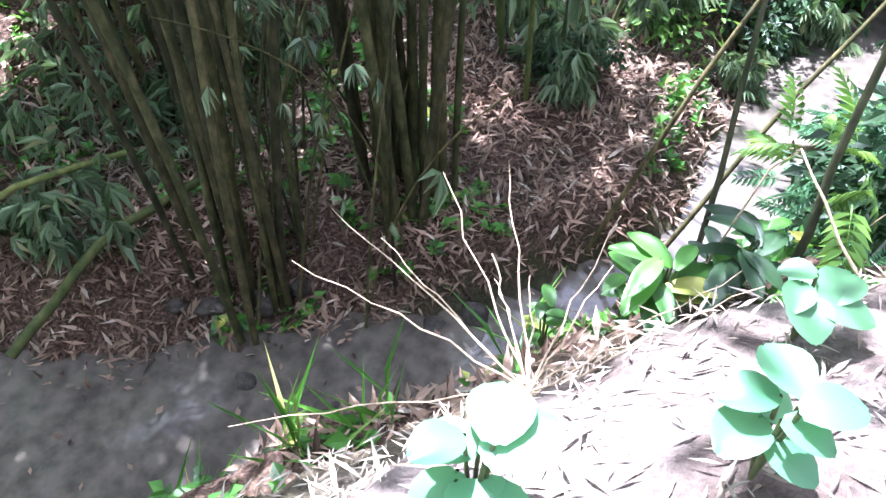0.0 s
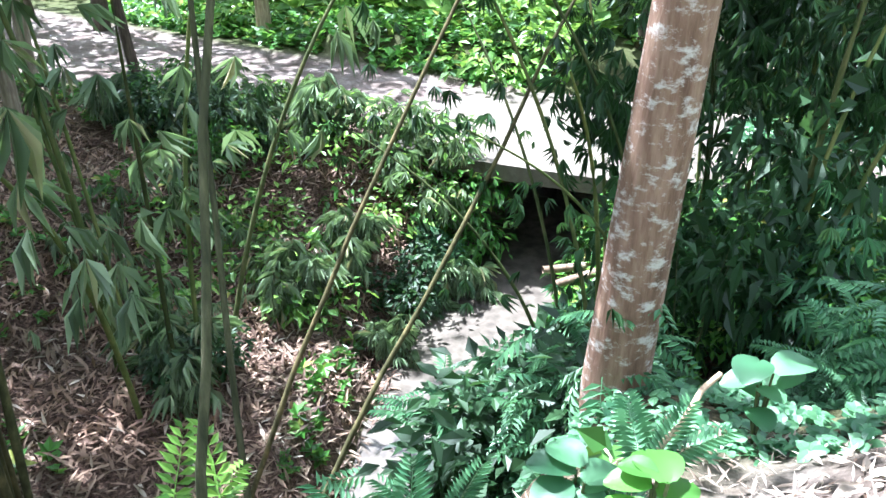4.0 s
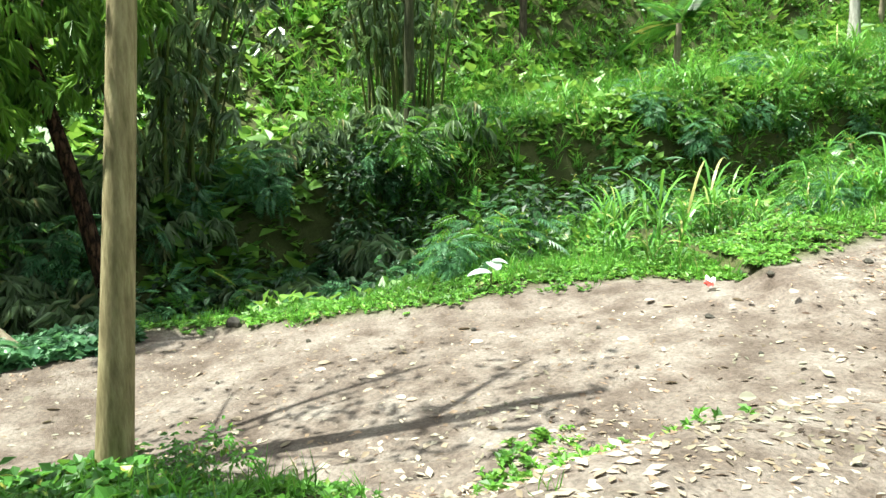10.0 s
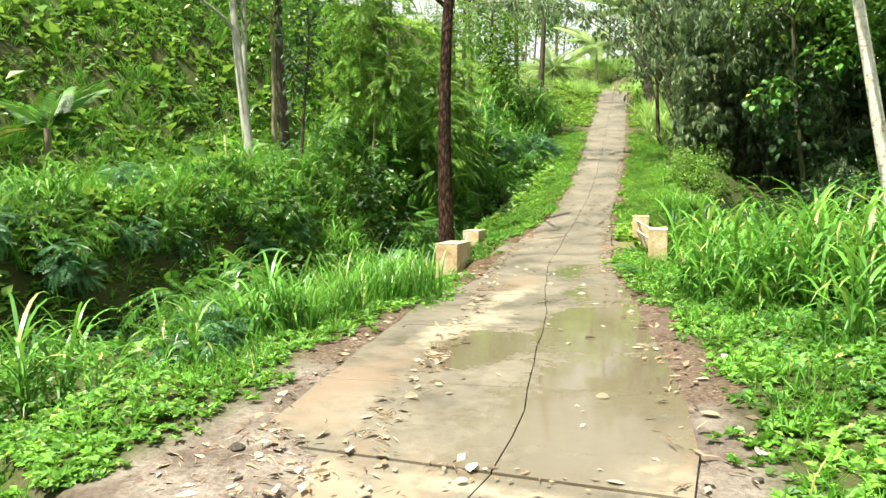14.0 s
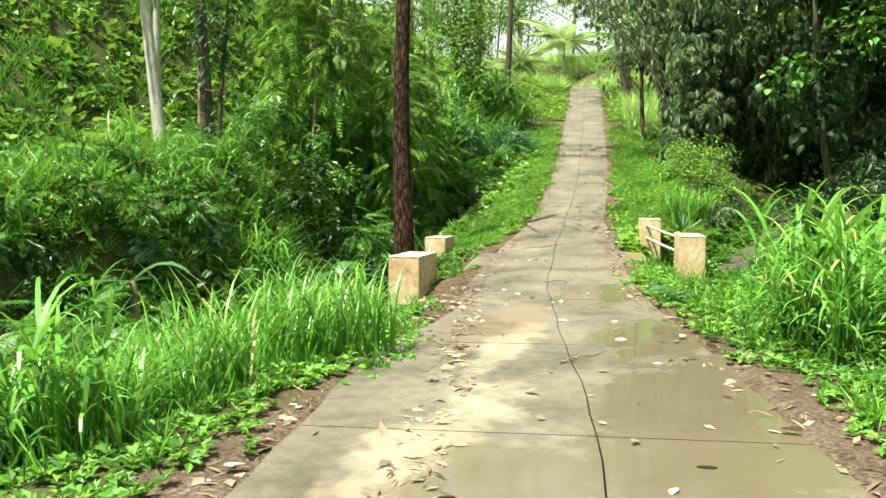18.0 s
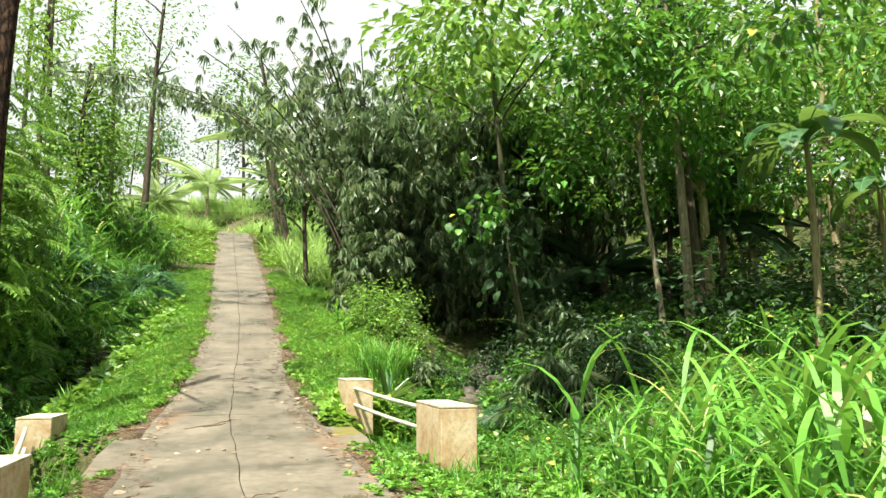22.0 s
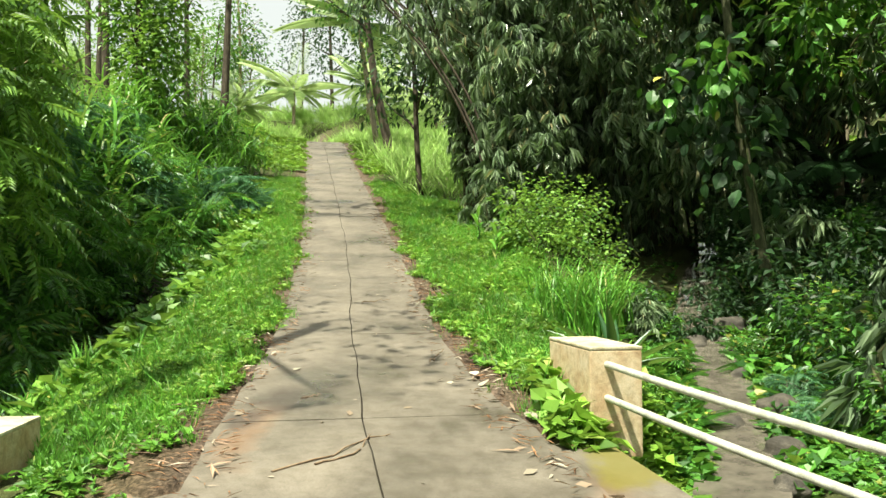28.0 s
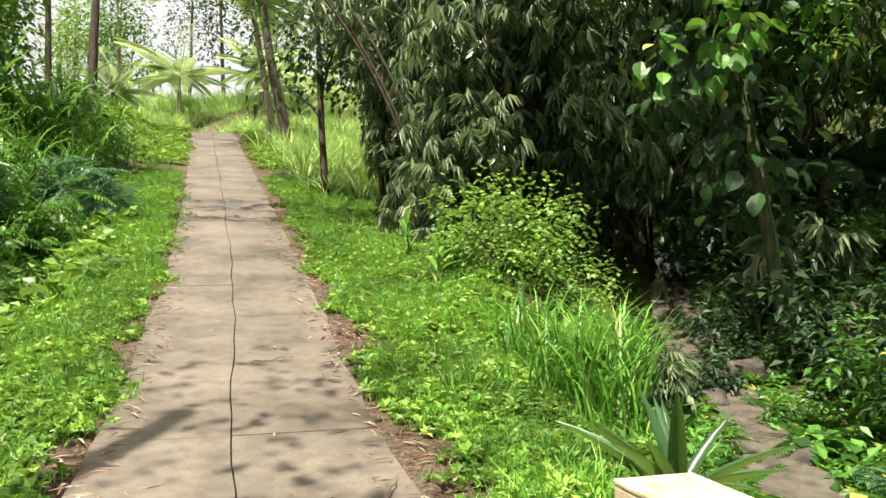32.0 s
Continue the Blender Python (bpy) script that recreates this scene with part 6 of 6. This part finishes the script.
leaf_mass("foliage", oval(.75, .3), [(.05, -.38, .15), (.25, -.3, .3), (-.2, -.36, .4), (.0, -.38, .7)], [(.22, .12, .22)] * 4, 20, (.09, .16), M["leaf_dark_shaded"], -.7, ivy, shell=.2)
agave = thing("agave", "dark green spiky agave behind the bridge block", "agave", pose(1.85, 7.2, gz(1.85, 7.2) - .02))
for k in range(17):
    tv, tf = blade(.13, .95, 6, .0, (.7, 1, .95, .8, .5, .02), .6)
    el = rng.uniform(.35, 1.35)
    tv = tv.copy()
    tv[:, 2] -= .35 * (1.4 - el) * tv[:, 1] ** 2
    put("leaf", mesh_of("leaf", tv * rng.uniform(.75, 1.1), tf, M["banana"]), agave, m=pose(0, 0, 0, math.degrees(el), 0, k * 137.5))
for x, y in ((.85, 13.0), (1.05, 14.2), (.6, 15.2)):
    corn = thing("maize_plant", "young maize plant with arching leaves", "maize", pose(x, y, gz(x, y) - .03), "maize plants")
    stick("stem", "", [(0, 0, 0), (.02, 0, .35), (.03, .02, .7)], .016, .01, "stem", corn)
    for k in range(6):
        tv, tf = blade(.075, .6, 6, .65, (.6, 1, 1, .8, .5, .05), .3)
        put("leaf", mesh_of("leaf", tv, tf, M["grass"]), corn, m=pose(0, 0, .12 + .09 * k, 50, 0, 180 * k + rng.normal(0, 20)))


def palm(x, y, height, n=16, length=3.0, label="young coconut palm with arching fronds coloured pale for haze", lean=(0, 0), leafmat="palm"):
    ob = thing("coconut_palm", label, "palm", pose(x, y, gz(x, y) - .1), "coconut palms")
    s = np.linspace(0, 1, 9)
    put("trunk", mesh_of("trunk", *tube(np.stack([lean[0] * s, lean[1] * s, height * s], -1), .16 * (1 - .35 * s), 10), M["bark_grey"]), ob)
    tpl = frond(24, .02, .55, .3)
    for k in range(n):
        up = rng.uniform(-.1, 1.25)
        v, f = stamp(*tpl, np.zeros((1, 3)), np.array([k * 2.4]), np.array([up]), rng.normal(0, .15, 1), np.array([length * rng.uniform(.8, 1.1)]))
        put("frond", mesh_of("frond", v, f, M[leafmat], False), ob, m=pose(lean[0], lean[1], height))


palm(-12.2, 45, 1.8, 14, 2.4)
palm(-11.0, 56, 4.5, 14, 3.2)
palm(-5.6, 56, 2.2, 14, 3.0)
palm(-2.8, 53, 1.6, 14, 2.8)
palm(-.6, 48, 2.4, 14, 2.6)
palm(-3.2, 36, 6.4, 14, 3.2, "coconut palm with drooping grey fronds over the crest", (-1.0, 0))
palm(-15.1, -1.5, 2.4, 12, 1.8, "palm with arching fronds on the terraced slope", leafmat="leaf")
# the two grove palms are coloured dark to look shaded
palm(13.5, 16.5, 3.5, 14, 2.8, "palm in the shady grove, shade put into its colour", leafmat="leaf_dark_shaded")
palm(9.6, 17.5, 2.0, 14, 2.4, "palm in the shady grove, shade put into its colour", leafmat="leaf_dark_shaded")

# heart-leaved climber round the slim trunk at the stream
vine = thing("climber", "dark climber with large hanging heart-shaped leaves round a slim trunk", "climber", pose(5.7, 12.6, gz(5.7, 12.6)))
stick("stem", "", [(.3, .1, -.1), (.1, .1, 1.6), (-.2, .2, 3.4), (-.5, .3, 5.2)], .02, .012, "stem", vine)
c, r = lobes(-.5, .1, 2.3, 1.4, 3.4, 9)
leaf_mass("foliage", oval(.8, .3), c, r, 26, (.2, .36), M["leaf_dark_shaded"], -.7, vine, shell=.3)
c, r = lobes(-1.2, -.2, 3.4, 1.0, 1.6, 4)
leaf_mass("foliage", oval(.8, .3), c, r, 22, (.18, .32), M["leaf"], -.7, vine, shell=.3)

# ---------------------------------------------------------------- fallen leaves and straw
def fallen(n, x0, x1, y0, y1, keep, tpl, size, material, label, lift=.012, tilt=(0, .18), name="fallen_leaves"):
    p = sample(n, x0, x1, y0, y1, keep)
    z = ground(p[:, 0], p[:, 1])
    dr, hr, half, _ = near_line(p[:, 0], p[:, 1], ROAD, HALF)
    z = np.where((dr < half) & (p[:, 1] > -16.4), hr + .004, z)
    stuff(name, tpl, np.column_stack([p, z + lift]), size, M[material], label, "fallen leaves", tilt)


on_path = lambda x, y: (near_line(x, y, SIDE)[0] < 1.25 + .3 * wave(x, y, 2.1)).astype(float)
on_road = lambda x, y: (past_edge(x, y) < 0).astype(float)
OVAL = oval(.62, .05)
FLAT, LONG = flat_leaf(.5, 1.0, .05), flat_leaf(.13, 1.0, .08)
fallen(3600, -9, 6, -30, -14, lambda x, y: on_road(x, y) * (.45 + .55 * (wave(x, y, .9) > 0)), FLAT, (.04, .11), "dry_pale", "pale dry leaves scattered on the dirt road", .004, (0, .05))
fallen(2600, -9, 6, -30, -14, on_road, FLAT, (.04, .11), "dry", "brown dry leaves scattered on the dirt road", .004, (0, .05))
fallen(1500, 2.5, 9, -27, -16.5, lambda x, y: (near_line(x, y, SIDE)[0] < 1.3).astype(float), FLAT, (.05, .15), "dry_pale", "pale dry leaves on the footpath")
fallen(3600, 5.0, 10, -28.4, -23.2, on_path, flat_leaf(.3, 1.0, .08), (.045, .11), "dry_pale", "pale dry leaves thick on the footpath", .012, (.05, .25))
fallen(2600, 5.0, 10, -28.4, -23.2, on_path, flat_leaf(.25, 1.0, .08), (.04, .11), "dry", "brown dry leaves thick on the footpath", .01, (.05, .25))
fallen(900, -3, 5, -16, 6, lambda x, y: on_road(x, y) * np.exp(past_edge(x, y) * 1.6), FLAT, (.05, .15), "dry_pale", "pale dry leaves along the concrete road")
fallen(110, -3, 5, -16, 6, on_road, OVAL, (.08, .16), "dry_pale", "single pale leaves on the concrete road", .006, (0, .06))
left_edge = lambda x, y: ((past_edge(x, y) > -.35) & (past_edge(x, y) < .95) & (x < 2.4 - .2 * (y + 12))) * 1.0
fallen(4200, -2.6, 3, -15, -2.5, left_edge, flat_leaf(.06, 1.0, .03), (.06, .17), "dry_pale", "straw and pale dry leaves beside the concrete", .008, (0, .06))
fallen(1500, -2.6, 3, -15, -2.5, left_edge, FLAT, (.06, .17), "dry_pale", "broad pale dry leaves beside the concrete", .006, (0, .06))
fallen(2600, -2.6, 3, -15, -2.5, left_edge, LONG, (.07, .18), "needle", "reddish needles beside the concrete", .012, (.03, .14))
fallen(3000, 2.2, 8, -25.5, -18.8, lambda x, y: ((near_line(x, y, SIDE)[0] < 1.7) | (near_line(x, y, APRON)[0] < 1.6)) * 1.0, flat_leaf(.35, 1.0, .08), (.03, .09), "dry", "small brown leaves on the trodden ground", .005, (0, .1))
fallen(2200, 2.2, 8, -25.5, -18.8, lambda x, y: ((near_line(x, y, SIDE)[0] < 1.7) | (near_line(x, y, APRON)[0] < 1.6)) * 1.0, flat_leaf(.4, 1.0, .08), (.03, .1), "dry_pale", "small pale leaves on the trodden ground", .005, (0, .1))
fallen(500, -4, 1, 6, 24, lambda x, y: on_road(x, y) * np.exp(past_edge(x, y) * 2), LONG, (.08, .22), "dry_pale", "dry bamboo leaves on the climbing road")
fallen(9000, -8, 5, -15, 42, lambda x, y: (np.abs(past_edge(x, y) - .05) < .35).astype(float), LONG, (.08, .24), "dry", "brown needles and straw along the road edge", .015)
fallen(15000, -4.5, 4, -4, 20, lambda x, y: (np.abs(past_edge(x, y) - .12 + .1 * wave(x, y, 2.7)) < .36).astype(float), flat_leaf(.07, 1.0, .06), (.08, .2), "needle", "reddish pine needles drifted along the road edge", .014, (.04, .15))
fallen(3000, -4, 4, 3, 20, lambda x, y: (np.abs(past_edge(x, y) - .25) < .4).astype(float), LONG, (.08, .2), "dry_pale", "straw-coloured leaves drifted along the road edge", .02)
fallen(3600, -6, 4, 4, 40, lambda x, y: ((past_edge(x, y) > -.05) & (past_edge(x, y) < .75)).astype(float), LONG, (.1, .24), "dry_pale", "straw-coloured bamboo leaves on the verge", .02)
fallen(9000, -3, 10, -42, -36, lambda x, y: (near_line(x, y, STREAM)[0] > 1.0).astype(float) * (near_line(x, y, SIDE)[0] > 1.6), flat_leaf(.2, 1.0, .12), (.14, .3), "dry", "brown dry leaves under the far bamboo", .02, (.15, .5))
fallen(34000, -1.5, 10, -36.5, -29.5, lambda x, y: (near_line(x, y, STREAM)[0] > .72).astype(float) * (near_line(x, y, SIDE)[0] > 2.2), flat_leaf(.2, 1.0, .12), (.1, .26), "dry", "brown dry bamboo leaves covering the far bank", .02, (.15, .5))
fallen(19000, 7, 14, -35, -26.5, lambda x, y: (near_line(x, y, SIDE)[0] < 2.0).astype(float), LONG, (.04, .13), "dry_pale", "straw and pale dry leaves on the sunny bank", .015, (.08, .25))
p = sample(260, 3, 11, -36, -28, lambda x, y: (near_line(x, y, STREAM)[0] < .9).astype(float))
stuff("floating_leaves", FLAT, np.column_stack([p, near_line(p[:, 0], p[:, 1], STREAM)[1] + .012]), (.05, .14), M["dry"], "dead leaves floating on the stream", "fallen leaves", (0, .08))

p = sample(260, 1.6, 4.2, -21.2, -19.5, lambda x, y: (wave(x, y, 2.2, 1.0) > .1) * 1.0)
stuff("weeds", SPRIG, on_ground(p), (.05, .11), M["cover"], "patch of weeds in the middle of the trodden ground", "weeds")
p = sample(500, 1.2, 4.6, -21.6, -19.2, lambda x, y: np.full(x.shape, .8))
stuff("fallen_leaves", FLAT, on_ground(p, .006), (.05, .14), M["dry_pale"], "pale dry leaves round the patch of weeds", "fallen leaves", (0, .1))


# ---------------------------------------------------------------- small things
for x, y, s in ((.3, -15.9, 1.0),):
    pk = thing("litter_packet", "crumpled red and white plastic packet in the weeds", "litter", pose(x, y, gz(x, y) + .04, 20, 10, 40))
    for nm, col_, y0 in (("red_half", (.55, .03, .02), 0.0), ("white_half", (.75, .78, .78), .09)):
        pkm, nt, b = mat(nm, .35, .5)
        nz = noise_tex(nt, 60.0, 3.0)
        nt.links.new(mix(nt, .5, col_, ramp(nt, nz.outputs[0], [(.3, tuple(q * .6 for q in col_)), (.7, col_)])), b.inputs["Base Color"])
        v = [(i * .03 - .06, y0 + j * .03, .03 * math.sin(i * 1.9 + j * 2.3 + 9 * y0) + .05) for j in range(4) for i in range(5)]
        f = [(j * 5 + i, j * 5 + i + 1, j * 5 + i + 6, j * 5 + i + 5) for j in range(3) for i in range(4)]
        put(nm, mesh_of(nm, v, f, pkm), pk)
tin = thing("tin_can", "dented grey tin can lying in the straw", "tin can", pose(8.75, -28.25, gz(8.75, -28.25) + .05, 90, 0, 60))
s = np.array([0, .004, .004, .012, .1, .108, .108, .112])
M["tin"] = surface("tin", (.2, .2, .2), (.42, .42, .43), (.55, .55, .55), 20, 80, .35, .2, .003, .6)
put("body", mesh_of("body", *tube(np.column_stack([0 * s, 0 * s, s + np.linspace(0, .0007, 8)]), np.array([.001, .034, .037, .035, .035, .037, .034, .001]), 20), M["tin"]), tin)
M["pale_leaf"] = leaf_mat("pale_leaf", (.5, .6, .55), (.7, .78, .72), (.6, .7, .5), .4)
big_leaf_plant(-2.0, -17.6, gz(-2.0, -17.6), "young plant with two large whitish leaves", 3, .3, "pale_leaf", height=.6)
big_leaf_plant(-9.2, -1.2, gz(-9.2, -1.2), "broad plant with drooping yellow leaves", 4, .7, "leaf_light", height=1.2)
for pts in ([(-1.25, 2.95), (-.9, 3.3), (-.7, 3.75), (-.55, 3.8)], [(-1.0, 3.1), (-.75, 3.35), (-.7, 3.8)], [(-1.4, 4.9), (-1.25, 5.0)], [(-1.35, 9.6), (-.95, 9.75)], [(-.3, 6.3), (-.15, 6.9)], [(1.6, -7.2), (1.9, -6.6)], [(.2, -1.6), (.6, -1.2)]):
    zz = lambda x, y: float(np.interp(y, RP[:, 1], RP[:, 2])) + .018
    stick("twig", "thin dark twig lying on the concrete", [(x, y, zz(x, y)) for x, y in pts], .009, .004, "deadwood")
for x, y, r in ((.3, -17.6, .035), (-.8, -18.6, .04), (1.0, -16.6, .05), (2.2, -17.2, .03), (1.6, -18.2, .03), (-2.2, -20.2, .04), (.8, -15.4, .05), (1.3, -14.3, .06), (4.9, -13.6, .04), (-1.6, -21.5, .03)):
    boulder(x, y, r, None, "small stone at the edge of the dirt road")
fallen(9000, -9, 6, -30, -14, lambda x, y: (past_edge(x, y) < .9) * (.2 + .8 * (wave(x, y, 1.4, 1.0) > .1)), LONG, (.04, .12), "dry", "fine brown litter on the dirt road", .006, (0, .08))
fallen(260, -9, 5.4, -24, -14, lambda x, y: (past_edge(x, y) < .8) * 1.0, OVAL, (.08, .17), "dry_pale", "large pale curled leaves on the dirt road", .006, (0, .06))
fallen(1500, -4, 5, -15, 6, lambda x, y: ((past_edge(x, y) > -.25) & (past_edge(x, y) < .9)) * .8, FLAT, (.05, .16), "dry", "brown leaves along the bridge and its edges", .02, (0, .3))
fallen(420, -4, 5, -15, 6, lambda x, y: ((past_edge(x, y) > -.2) & (past_edge(x, y) < .9)) * .8, OVAL, (.1, .2), "dry_pale", "large pale leaves along the road edge", .025, (0, .3))

# plants on both sides of the dirt road where it leaves the culvert
cover(5200, -.7, 2.6, -25.6, -22.6, lambda x, y: x > -.35 + .25 * wave(x, y, 2.3, 3.0), SPRIG_W, (.08, .17), "leaf", "leafy weeds round the foot of the trunks at the bend")
cover(2600, -4.9, -3.1, -25.2, -22.0, lambda x, y: x < -3.35 + .2 * wave(x, y, 2.3, 3.0) - .25 * (y + 24), SPRIG_W, (.1, .2), "leaf_teal", "shaded broad-leaved weeds along the far edge of the dirt road")
for x, y, k, q in [(-4.0, -23.4, 2, .4), (-3.9, -24.3, 1, .42), (-4.2, -25.2, 2, .5), (1.2, -25.4, 1, .4), (2.0, -26.0, 2, .5)]:
    bush(k, x, y, q)
for x, y, k, q in [(4.3, -26.4, 3, 1.0), (4.7, -26.9, 3, .8)]:
    bush(k, x, y, q, 1.8)

# plants leaning over the stream above the bridge, two coloured dark for its shaded hollow
for x, y, k, q in [(4.9, 12.7, 3, .75), (4.0, 11.6, 3, .6), (4.6, 10.4, 1, .6), (3.1, 9.4, 1, .5), (4.3, 8.2, 2, .6), (2.75, 7.6, 1, .42), (3.9, 6.6, 2, .5)]:
    bush(k, x, y, q)
cover(2600, 2.0, 4.9, 5.2, 13, lambda x, y: (near_line(x, y, STREAM)[0] > .3) & (near_line(x, y, STREAM)[0] < 1.0), SPRIG_W, (.1, .22), "leaf", "broad-leaved weeds overhanging the stream")
cover(700, .75, 1.9, 3.9, 5.9, lambda x, y: (past_edge(x, y) > .05) & (np.hypot(x - 1.21, y - 5.2) > .3), SPRIG_W, (.14, .26), "cover_light", "tall weeds crowding the foot of the bridge block")

# the patterns of the shrubs and tussocks go, their copies stay
for s in SHRUBS + NAP:
    for ch in list(s.children):
        bpy.data.objects.remove(ch)
    bpy.data.objects.remove(s)
